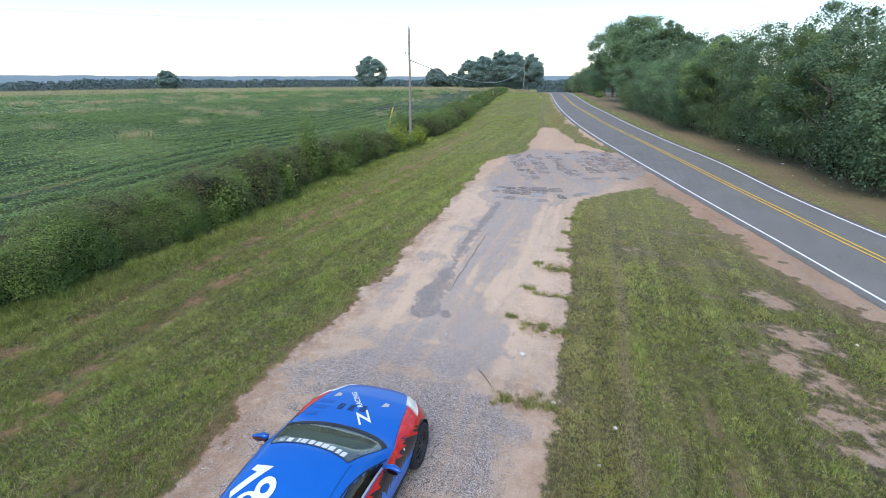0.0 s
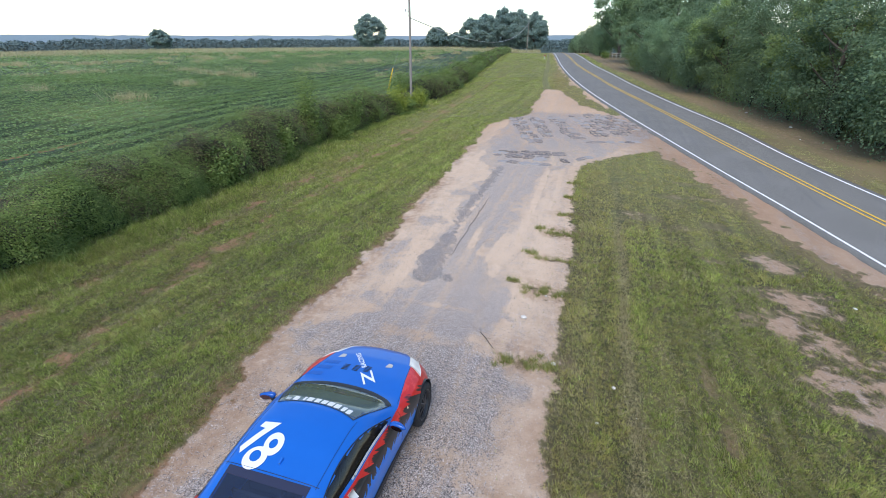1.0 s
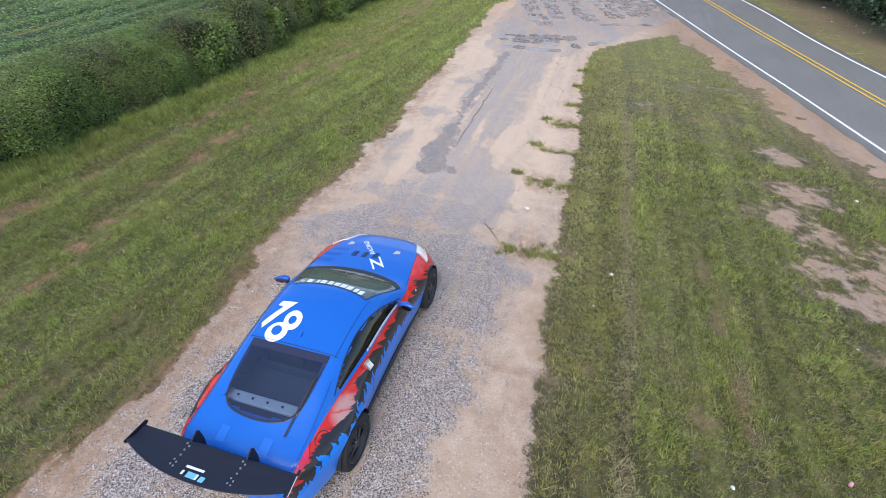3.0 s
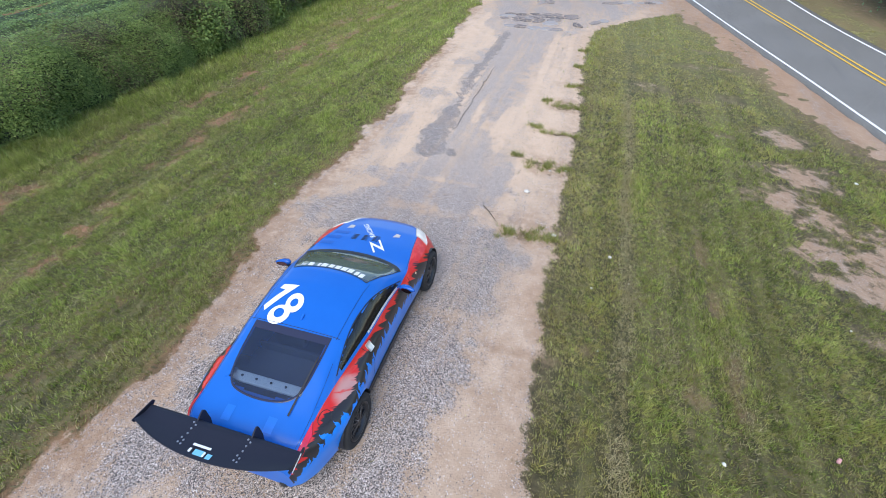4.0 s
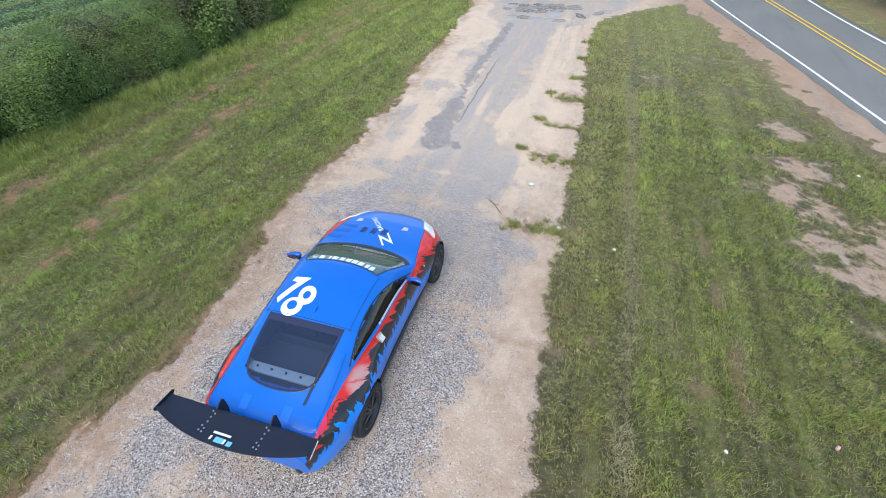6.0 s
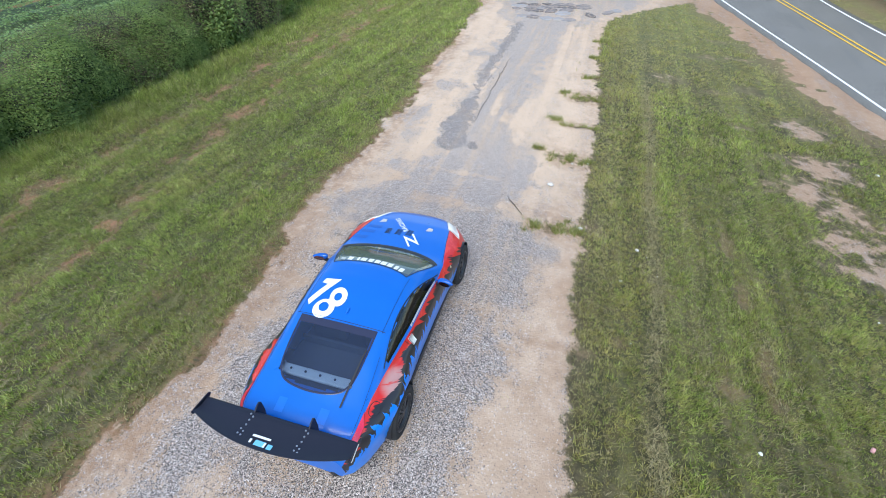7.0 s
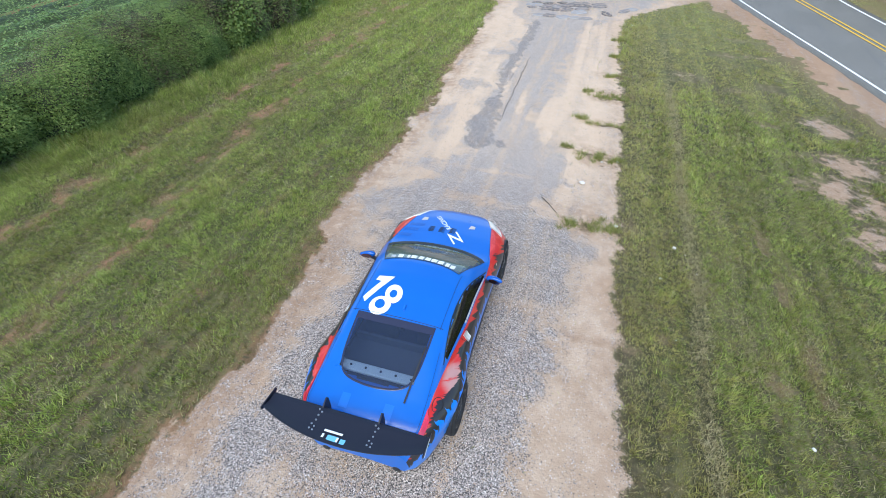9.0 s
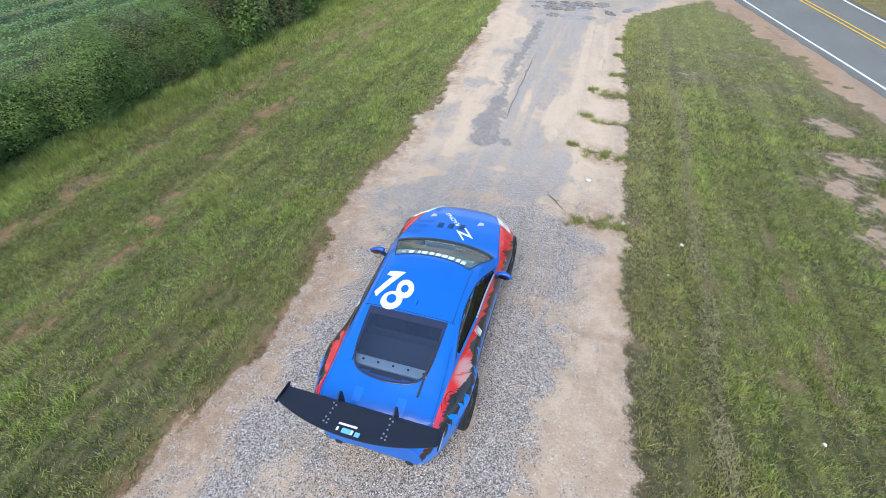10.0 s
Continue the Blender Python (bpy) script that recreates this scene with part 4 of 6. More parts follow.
# the wood along the road
WOOD = "tall dark green broad-leaved tree at the edge of a wood"
r_w = np.random.default_rng(3)
PALE_WOOD = "tall pale green broad-leaved tree at the edge of a wood"
models = [tree_at(x, y, h, sp, mat, lab, seed=sd, low=low, clumps=74, per=185, leaf=0.175)
          for x, y, h, sp, mat, lab, sd, low in ((14.6, 27, 8.6, 3.4, OAK_LEAF, WOOD, 1, 0.06), (17.2, 33, 9.6, 3.8, OAK_LEAF, WOOD, 2, 0.08), (12.9, 37, 8.0, 3.0, LIGHT_LEAF, PALE_WOOD, 3, 0.06),
                                                 (13.4, 45, 9.4, 3.8, OAK_LEAF, WOOD, 4, 0.1), (9.9, 50, 8.0, 3.2, LIGHT_LEAF, PALE_WOOD, 5, 0.06))]
models += [tree_at(x, y, h, sp, OAK_LEAF, WOOD, seed=sd, low=low, clumps=120, per=200, leaf=0.32)
           for x, y, h, sp, sd, low in ((2.9, 107, 14.4, 5.8, 8, 0.3), (5.4, 86, 13.4, 5.6, 6, 0.27), (9.0, 77, 11.4, 5.0, 7, 0.22))]
for m in models:
    tagged(m, group="trees of the wood")
y = 26.0
while y < 240:
    for row in range(2 if y < 62 or int(y / 6) % 2 else 1):
        k = int(r_w.integers(0, 5))
        if y > 55 and k in (2, 4):
            k -= 1
        yy = y + r_w.uniform(-1.5, 1.5)
        xx = float(road_right(yy)) + 6.0 + row * 4.2 + r_w.uniform(-0.8, 0.8) - (0.9 if y > 50 else 0)
        if row == 0 and 73 < yy < 112:
            continue
        s = r_w.uniform(0.86, 1.12) * (1.06 if row else 0.86) * float(np.interp(yy, [10, 40, 60, 80, 96, 104, 140], [0.95, 0.9, 0.84, 0.9, 1.0, 0.9, 0.8]))
        if min((m.matrix_basis.translation.xy - Vector((xx, yy))).length for m in models) < 2.2:
            continue
        c = copy_thing(models[k], pose(xx, yy, float(land(xx, yy)) - 0.1, 0, 0, r_w.uniform(0, 360)))
        c.scale = (s, s, s * r_w.uniform(0.92, 1.12))
    y += 4.3 if y < 60 else 6.0
SHRUB = "dense dark green shrub under the trees of a wood"
shrubs = [bush_at(15.4, 25, 4.0, 2.2, OAK_LEAF, SHRUB, 8000, 0.115, 11), bush_at(14.8, 30.5, 3.2, 1.9, LIGHT_LEAF, SHRUB, 8000, 0.11, 12), bush_at(13.0, 42.0, 4.4, 2.3, OAK_LEAF, SHRUB, 8000, 0.12, 13)]
for m in shrubs:
    tagged(m, group="shrubs of the wood")
y = 24.0
while y < 125:
    for row in range(2 if y < 36 else 1):
        xx = float(road_right(y)) + 5.3 + row * 2.4 + r_w.uniform(-0.4, 0.6) - (0.7 if y > 50 else 0)
        if 71 < y < 112 or min((m.matrix_basis.translation.xy - Vector((xx, y))).length for m in shrubs) < 1.2:
            continue
        c = copy_thing(shrubs[int(r_w.integers(0, 3))], pose(xx, y, float(land(xx, y)) - 0.05, 0, 0, r_w.uniform(0, 360)))
        s = r_w.uniform(0.75, 1.2)
        c.scale = (s, s, s)
    y += 2.6

# single trees out in the field
FAR = "hazy blue-green broad-leaved tree standing beyond the field"
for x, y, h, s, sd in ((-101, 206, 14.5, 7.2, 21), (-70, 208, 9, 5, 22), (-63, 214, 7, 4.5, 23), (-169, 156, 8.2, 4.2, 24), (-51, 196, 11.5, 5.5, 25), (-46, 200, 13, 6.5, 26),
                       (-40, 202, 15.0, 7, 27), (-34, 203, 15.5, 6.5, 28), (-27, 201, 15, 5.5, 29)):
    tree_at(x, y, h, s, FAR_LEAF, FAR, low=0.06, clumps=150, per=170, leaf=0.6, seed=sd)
# weeds and bushes in the hedge
DARK, PALE = "dark green bush growing in a hedge", "pale green bush growing in a hedge"
for x, y, h, s, mat, lab, sd in ((-15.7, 23.2, 4.6, 0.8, VINE_LEAF, "thin feathery green sapling growing out of a hedge", 31), (-15.5, 27.9, 2.6, 1.3, HEDGE_LEAF, DARK, 32),
                                 (-15.2, 35.2, 2.0, 1.15, BRIGHT_LEAF, "yellow-green bush beside a utility pole", 33), (-16.4, 31.8, 2.5, 1.1, VINE_LEAF, PALE, 39), (-14.6, 38.0, 1.5, 0.8, BRIGHT_LEAF, "yellow-green bush beside a utility pole", 42),
                                 (-17.4, 41.0, 2.6, 1.5, HEDGE_LEAF, "dark green bush beside a utility pole", 35), (-16.2, 45.5, 2.6, 1.4, HEDGE_LEAF, DARK, 34), (-14.9, 25.2, 1.5, 0.7, VINE_LEAF, PALE, 43),
                                 (-14.9, 19.5, 2.0, 0.9, VINE_LEAF, PALE, 36), (-14.6, 15.0, 1.9, 0.8, HEDGE_LEAF, DARK, 40), (-16.0, 50.0, 2.4, 1.5, VINE_LEAF, PALE, 44),
                                 (-16.5, 57, 2.9, 1.8, HEDGE_LEAF, DARK, 37), (-17.6, 72, 3.0, 2.0, HEDGE_LEAF, DARK, 38)):
    bush_at(x, y, h, s, mat, lab, 3000, 0.13, sd)


r_b = np.random.default_rng(12)
for k in range(26):
    y = 9.0 + k * 2.6 + r_b.uniform(-0.9, 0.9)
    if 21 < y < 25 or 36 < y < 41:
        continue
    mat, lab = ((HEDGE_LEAF, DARK), (VINE_LEAF, PALE), (FOOT_GRASS, "bright green weeds growing in a hedge"))[int(r_b.integers(0, 3))]
    bush_at(float(hedge_front(y)) - r_b.uniform(0.3, 1.6), y, r_b.uniform(1.2, 2.3) * (1 if y < 34 else 0.9), r_b.uniform(0.5, 1.0), mat, lab, 1500, 0.075 + 0.0012 * y, 200 + k)


# distance: a belt of woods and a low ridge, haze put into their colours
def distance():
    belt = leafy("hazy_distant_leaf", ((0.1, 0.15, 0.15), (0.13, 0.185, 0.175), (0.16, 0.21, 0.19)), 0.8, 0.2)
    crest = lambda a: 4.2 + 3.0 * (fbm(a * 60, a * 0, 91) - 0.5) + 1.5 * (fbm(a * 260, a * 0, 92) - 0.5) - 4.5 * sstep(-0.9, -1.3, a)
    n = 42000
    a, r = rng.uniform(-1.75, 0.35, n), rng.uniform(400, 470, n)
    z = crest(a) - np.abs(rng.normal(0, 4.5, n))
    tagged(part("distant_woods", leaf_mesh("distant_woods", np.stack([np.sin(a) * r, np.cos(a) * r, z], 1), rng.uniform(1.3, 2.6, n), 0.6), belt),
           "dark belt of distant woods beyond the field", "woods", kind="stuff")
    # added backing sheet: closes sky gaps, stands for the wood's inner shade
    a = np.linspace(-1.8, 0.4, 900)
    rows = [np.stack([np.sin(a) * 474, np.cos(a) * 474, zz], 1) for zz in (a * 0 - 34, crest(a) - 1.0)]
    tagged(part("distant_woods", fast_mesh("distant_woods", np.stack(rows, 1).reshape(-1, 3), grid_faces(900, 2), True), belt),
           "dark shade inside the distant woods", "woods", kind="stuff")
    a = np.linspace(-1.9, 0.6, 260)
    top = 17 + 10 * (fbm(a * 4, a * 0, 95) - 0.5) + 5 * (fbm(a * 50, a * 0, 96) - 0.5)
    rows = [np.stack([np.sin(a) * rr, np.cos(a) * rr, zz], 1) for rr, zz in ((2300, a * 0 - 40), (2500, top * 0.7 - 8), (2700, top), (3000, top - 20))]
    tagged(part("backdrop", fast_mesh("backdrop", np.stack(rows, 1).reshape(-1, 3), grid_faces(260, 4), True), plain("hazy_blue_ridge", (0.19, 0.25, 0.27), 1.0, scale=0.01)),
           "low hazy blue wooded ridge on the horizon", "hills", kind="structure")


distance()


# ---- the coupe ----
def table(pairs, blur=0.05):
    """A smoothed curve through a table of (place, value)."""
    g = np.arange(-2.4, 2.7, 0.01)
    v = np.interp(g, [p for p, _ in pairs], [q for _, q in pairs])
    k = int(blur / 0.01)
    ker = np.hanning(2 * k + 3)
    v = np.convolve(np.pad(v, k + 1, mode="edge"), ker / ker.sum(), "valid")
    return lambda y: np.interp(y, g, v)


c_top = table([(-2.02, .52), (-2.0, .70), (-1.94, .84), (-1.82, .90), (-1.6, .955), (-1.4, 1.02), (-1.1, 1.115), (-.75, 1.205), (-.4, 1.255), (-.1, 1.27), (.15, 1.255),
               (.33, 1.20), (.55, 1.09), (.8, .955), (.92, .925), (1.3, .885), (1.7, .82), (2.0, .735), (2.16, .65), (2.25, .54), (2.30, .42)], 0.07)
c_wide = table([(-2.02, .56), (-1.96, .68), (-1.8, .78), (-1.55, .86), (-1.35, .912), (-1.17, .932), (-.98, .912), (-.75, .875), (-.3, .862), (.3, .865), (.8, .88), (1.2, .905), (1.48, .915), (1.8, .86),
                (2.0, .76), (2.15, .6), (2.25, .4), (2.30, .2)])
c_sh = table([(-2.02, .5), (-1.97, .74), (-1.8, .85), (-1.5, .88), (-1.17, .885), (-.8, .86), (-.3, .835), (.3, .83), (.8, .83), (1.2, .82), (1.48, .785), (1.8, .7), (2.0, .63),
              (2.15, .56), (2.25, .48), (2.3, .38)])
c_shx = table([(-2.02, .5), (-1.95, .64), (-1.8, .665), (-1.45, .68), (-1.0, .725), (-.4, .80), (.5, .83), (.9, .82), (1.3, .80), (1.7, .74), (2.0, .62), (2.15, .48), (2.25, .32), (2.3, .16)])
c_roof = table([(-2.02, .42), (-1.95, .52), (-1.8, .57), (-1.6, .57), (-1.4, .565), (-1.1, .57), (-.75, .58), (0, .59), (.2, .61), (.5, .65), (.8, .70), (1.2, .64), (1.7, .56), (2.0, .45), (2.15, .33), (2.25, .2), (2.3, .1)])
c_drop = table([(-2.02, .02), (-1.8, .03), (-1.4, .05), (-.75, .055), (.2, .06), (.6, .05), (.8, .03), (1.2, .02), (2.3, .02)])


def shell(t, y, out=0.0):
    """The car's outer skin: t runs from the middle (0) over the roof's edge (1.5) and the shoulder (3.5) to the sill (8); minus: left side."""
    t, y = np.broadcast_arrays(np.asarray(t, float), np.asarray(y, float))
    sign, a = np.sign(t), np.abs(t)
    zc, w, zs, xs, wr, d = c_top(y), c_wide(y), c_sh(y), c_shx(y), c_roof(y), c_drop(y)
    ze = zc - d
    zl = np.minimum(0.30, zs * 0.6)
    P = [(-0.55 * wr, zc - 0.28 * d), (0 * y, zc + 0.0), (0.55 * wr, zc - 0.28 * d), (wr, ze), ((wr + xs) / 2 + 0.02, (ze + zs) / 2 + 0.015), (xs, zs), (xs + (w - xs) * 0.45, zs - 0.035),
         (w, zs - 0.16), (w - 0.012, (zs + zl) / 2 - 0.05), (w - 0.05, zl), (w - 0.09, zl - 0.1), (w - 0.17, zl - 0.12)]
    PX, PZ = np.stack([p[0] for p in P]), np.stack([p[1] for p in P])
    i = np.clip(np.floor(a + 0.5).astype(int), 0, len(P) - 3)
    u = a + 0.5 - i
    pick = lambda A, k: np.take_along_axis(A, (i + k)[None], 0)[0]
    b0, b1, b2 = 0.5 * (1 - u) ** 2, 0.5 + u - u * u, 0.5 * u * u
    x = b0 * pick(PX, 0) + b1 * pick(PX, 1) + b2 * pick(PX, 2)
    z = b0 * pick(PZ, 0) + b1 * pick(PZ, 1) + b2 * pick(PZ, 2)
    p = np.stack([x * np.where(sign == 0, 1, sign), y, z], -1)
    if out:
        e = 0.004
        q = shell(t + e, y) - shell(t - e, y)
        r = shell(t, y + e) - shell(t, y - e)
        nrm = np.cross(q, r)
        nrm /= np.linalg.norm(nrm, axis=-1)[..., None] + 1e-12
        p = p + nrm * out
    return p


def over(x, y, out=0.0):
    """A point of the upper skin above (x, y) of the car."""
    ts = np.linspace(-3.6, 3.6, 145)
    res = []
    for xx, yy in zip(np.atleast_1d(x), np.atleast_1d(y)):
        s = shell(ts, np.full(145, yy))
        res.append((xx, yy, np.interp(xx, s[:, 0], s[:, 2]) + out))
    return np.array(res)


def patch(name, ta, tb, ya, yb, mat, parent, label="", out=0.004, n=24, m=24, thick=0.0):
    """A sheet that lies on the skin: t from ta to tb and y from ya to yb; the ends may be functions of the other way's fraction."""
    A, B = np.meshgrid(np.linspace(0, 1, n), np.linspace(0, 1, m), indexing="ij")
    f = lambda v, q: v(q) if callable(v) else v
    Y = f(ya, A) * (1 - B) + f(yb, A) * B
    T = f(ta, B) * (1 - A) + f(tb, B) * A
    v = shell(T, Y, out).reshape(-1, 3)
    F = grid_faces(n, m)
    mid = (n // 2) * m + m // 2
    if np.dot(np.cross(v[mid + m] - v[mid], v[mid + 1] - v[mid]), shell(T, Y, out + 0.01).reshape(-1, 3)[mid] - v[mid]) > 0:
        F = F[:, ::-1]
    if thick:
        v = np.concatenate([v, shell(T, Y, out - thick).reshape(-1, 3)])
        F = np.concatenate([F, F[:, ::-1] + n * m])
        idx = np.arange(n * m).reshape(n, m)
        ring = np.concatenate([idx[0], idx[1:, -1], idx[-1, -2::-1], idx[-2:0:-1, 0]])
        nx = np.roll(ring, -1)
        F = np.concatenate([F, np.stack([ring, ring + n * m, nx + n * m, nx], 1)])
    return part(name, fast_mesh(name, v, F, True), mat, parent, label)


def strip(name, ts, ys, width, mat, parent, label="", out=0.005):
    """A narrow band along a line on the skin."""
    c = shell(np.array(ts, float), np.array(ys, float), out)
    nrm = shell(np.array(ts, float), np.array(ys, float), out + 0.01) - c
    d = np.gradient(c, axis=0)
    s = np.cross(d, nrm)
    s /= np.linalg.norm(s, axis=1)[:, None] + 1e-12
    v = np.stack([c - s * width / 2, c + nrm * 0.2, c + s * width / 2], 1).reshape(-1, 3)
    return part(name, fast_mesh(name, v, grid_faces(len(c), 3), True), mat, parent, label)


def car_paint():
    n = Nodes("race_paint", 0.28)
    v = n.coord()
    o = n.split(v)
    at = n.split(n.attr("livery").outputs["Vector"])
    wob = n.math("SUBTRACT", n.noise(v, 5, 3), 0.5)
    saw = n.math("FRACT", n.math("ADD", n.math("MULTIPLY", o[1], 7.5), n.math("MULTIPLY", wob, 2.5)))
    jag = n.math("ADD", n.math("MULTIPLY", saw, 0.1), n.math("MULTIPLY", wob, 0.2))
    slant = n.t.nodes.new("ShaderNodeCombineXYZ")
    n.put(slant.inputs[0], o[0]), n.put(slant.inputs[1], n.math("MULTIPLY", n.math("ADD", o[1], n.math("MULTIPLY", o[2], 1.5)), 2.2)), n.put(slant.inputs[2], n.math("MULTIPLY", o[2], 0.55))
    blotch = n.math("MULTIPLY", n.math("SUBTRACT", n.noise(slant.outputs[0], 3.4, 3, 0.5), 0.5), 0.5)
    blue, red, black = (0.012, 0.105, 0.72), (0.56, 0.022, 0.02), (0.022, 0.022, 0.026)
    blue = n.mix(n.noise(v, 3), (0.007, 0.112, 0.46), (0.01, 0.138, 0.54))
    red = n.mix(n.ramp(n.noise(n.stretch(v, 1, 0.5, 1), 9, 4), 0.5, 0.7), red, (0.68, 0.06, 0.045))
    side = n.ramp(at[0], 0.0, 0.006)
    c = n.mix(side, blue, red)
    tail = n.math("MULTIPLY", n.ramp(o[1], -0.95, -1.3), n.ramp(o[0], 0.0, 0.2))
    # pale patch over the rear wheel
    dy, dz = n.math("SUBTRACT", o[1], -1.12), n.math("SUBTRACT", o[2], 0.78)
    dd = n.math("ADD", n.math("MULTIPLY", dy, dy), n.math("MULTIPLY", n.math("MULTIPLY", dz, dz), 3.0))
    pale = n.math("MULTIPLY", n.math("MULTIPLY", n.ramp(dd, 0.075, 0.02), side), n.ramp(n.noise(slant.outputs[0], 5, 3), 0.34, 0.5))
    pale = n.math("MULTIPLY", pale, n.ramp(o[0], 0.0, 0.2))
    c = n.mix(n.math("MULTIPLY", pale, 0.62), c, (0.42, 0.4, 0.37))
    c = n.mix(n.math("MULTIPLY", side, n.ramp(n.math("ADD", n.math("ADD", at[1], n.math("MULTIPLY", n.ramp(o[0], 0.0, -0.2), 0.09)), n.math("ADD", blotch, n.math("MULTIPLY", tail, 0.11))), -0.01, 0.02)), c, black)
    c = n.mix(n.math("MULTIPLY", side, n.ramp(n.math("SUBTRACT", n.math("ADD", at[2], jag), n.math("MULTIPLY", tail, 0.05)), 0.0, 0.008)), c, n.mix(n.noise(v, 4), (0.0, 0.17, 0.68), (0.0, 0.22, 0.78)))
    dust = n.math("MULTIPLY", n.ramp(n.noise(v, 2.5, 5), 0.45, 0.8), n.ramp(o[2], 0.75, 0.2))
    n.colour(n.mix(n.math("MULTIPLY", dust, 0.04), c, (0.4, 0.3, 0.22)))
    n.put(n.b.inputs["Roughness"], n.math("ADD", n.math("MULTIPLY", n.noise(v, 6, 4), 0.14), 0.24))
    n.b.inputs["Coat Weight"].default_value, n.b.inputs["Coat Roughness"].default_value = 0.25, 0.07
    n.b.inputs["Specular IOR Level"].default_value = 0.35
    return n.mat


def glass(name, tint, gloss, mix_share, film):
    """A clear or tinted pane; its thin film carries reflected sky and tree colour."""
    n = Nodes(name)
    tr, gl, mx, fr = (n.t.nodes.new("ShaderNode" + k) for k in ("BsdfTransparent", "BsdfGlossy", "MixShader", "Fresnel"))
    tr.inputs[0].default_value, gl.inputs["Roughness"].default_value, fr.inputs[0].default_value = (*tint, 1), 0.03, gloss
    di, mt = n.t.nodes.new("ShaderNodeBsdfDiffuse"), n.t.nodes.new("ShaderNodeMixShader")
    di.inputs[0].default_value = (*film, 1)
    n.link(n.math("ADD", n.math("MULTIPLY", n.noise(n.coord(), 4, 5), 0.08), mix_share), mt.inputs[0])
    n.link(tr.outputs[0], mt.inputs[1]), n.link(di.outputs[0], mt.inputs[2])
    n.link(fr.outputs[0], mx.inputs[0]), n.link(mt.outputs[0], mx.inputs[1]), n.link(gl.outputs[0], mx.inputs[2])
    n.link(mx.outputs[0], n.t.nodes["Material Output"].inputs[0])
    return n.mat


PAINT = car_paint()
BLUE = plain("blue_paint", (0.009, 0.13, 0.52), 0.3, vary=0.08, scale=5, Coat_Weight=0.5)
CLEAR, TINTED = glass("clear_glass", (0.78, 0.9, 0.85), 1.7, 0.18, (0.36, 0.45, 0.41)), glass("dark_tinted_glass", (0.52, 0.62, 0.74), 1.7, 0.15, (0.06, 0.085, 0.17))
SMOKED = glass("smoked_glass", (0.22, 0.24, 0.27), 1.6, 0.05, (0.03, 0.035, 0.045))
BLACKTRIM = plain("black_trim", (0.016, 0.016, 0.019), 0.45, vary=0.2)
CARBON = plain("matt_black_composite", (0.016, 0.018, 0.03), 0.5, vary=0.15, scale=10, Specular_IOR_Level=0.3)
RUBBER = plain("tyre_rubber", (0.018, 0.018, 0.019), 0.85, vary=0.3, bump=0.3)
RIM = plain("dark_grey_alloy", (0.045, 0.046, 0.05), 0.38, 0.6, vary=0.2)
STEEL = plain("bare_steel", (0.45, 0.45, 0.46), 0.4, 0.9, vary=0.2)
WHITE_VINYL = plain("white_vinyl", (0.8, 0.82, 0.82), 0.4, vary=0.04)
CYAN_VINYL = plain("pale_blue_vinyl", (0.18, 0.5, 0.72), 0.4, vary=0.05)
DIM_VINYL = plain("weathered_dark_vinyl", (0.012, 0.1, 0.4), 0.45, vary=0.35, scale=40)
LENS = plain("cloudy_headlamp_lens", (0.88, 0.86, 0.78), 0.12, vary=0.15, scale=12, Coat_Weight=1.0)
TAIL = plain("red_tail_lamp_lens", (0.72, 0.02, 0.06), 0.12, vary=0.2, scale=20, Coat_Weight=1.0)
SEAT = plain("dark_seat_cloth", (0.03, 0.03, 0.033), 0.9, vary=0.3, bump=0.3)
GREYBAR = plain("grey_painted_bar", (0.75, 0.8, 0.85), 0.5, vary=0.15)
MIRROR_SHELL = plain("dark_blue_mirror_shell", (0.008, 0.09, 0.42), 0.25, vary=0.1, Coat_Weight=0.3)
# mirror tint carries the dark red flank it would reflect
MIRROR = plain("mirror_glass", (0.22, 0.14, 0.16), 0.03, 1.0, vary=0.02)

CAR = thing("car", "blue, red and black racing coupe parked on gravel", "car", pose(-2.875, 3.43, 0.0, 0, 0, 1.0))
AXLES = (-1.17, 1.48)
WHEEL_R = 0.325


def box(bm, size, m, bevel=0.0):
    r = bmesh.ops.create_cube(bm, size=1.0, matrix=m @ Matrix.Diagonal((*size, 1)))
    if bevel:
        es = {e for v in r["verts"] for e in v.link_edges}
        bmesh.ops.bevel(bm, geom=list(es), offset=bevel, segments=2, affect="EDGES", profile=0.6)


def boxes(*items, bevel=0.0):
    bm = bmesh.new()
    for size, m in items:
        box(bm, size, m, bevel)
    return bm


ws_front = lambda q: 0.90 - 0.22 * np.abs(2 * q - 1) ** 2.2
ws_back = lambda q: 0.22 - 0.10 * np.abs(2 * q - 1) ** 2
bl_top = lambda q: -0.78 + 0.02 * np.abs(2 * q - 1) ** 2
bl_bot = lambda q: -1.57 + 0.10 * np.abs(2 * q - 1) ** 2 + 0.10 * np.abs(2 * q - 1) ** 8
BL_T = lambda b: 1.64 - 0.16 * b ** 4
# side glass: front point at the pillar's foot, back point behind the door
sw_front, sw_back = 0.56, -1.08
sw_top = lambda b: 2.05 + 1.15 * (1 - b) ** 2.6 * (b < 2) + 1.1 * b ** 5
sw_low = lambda b: 3.34 - 0.02 * b


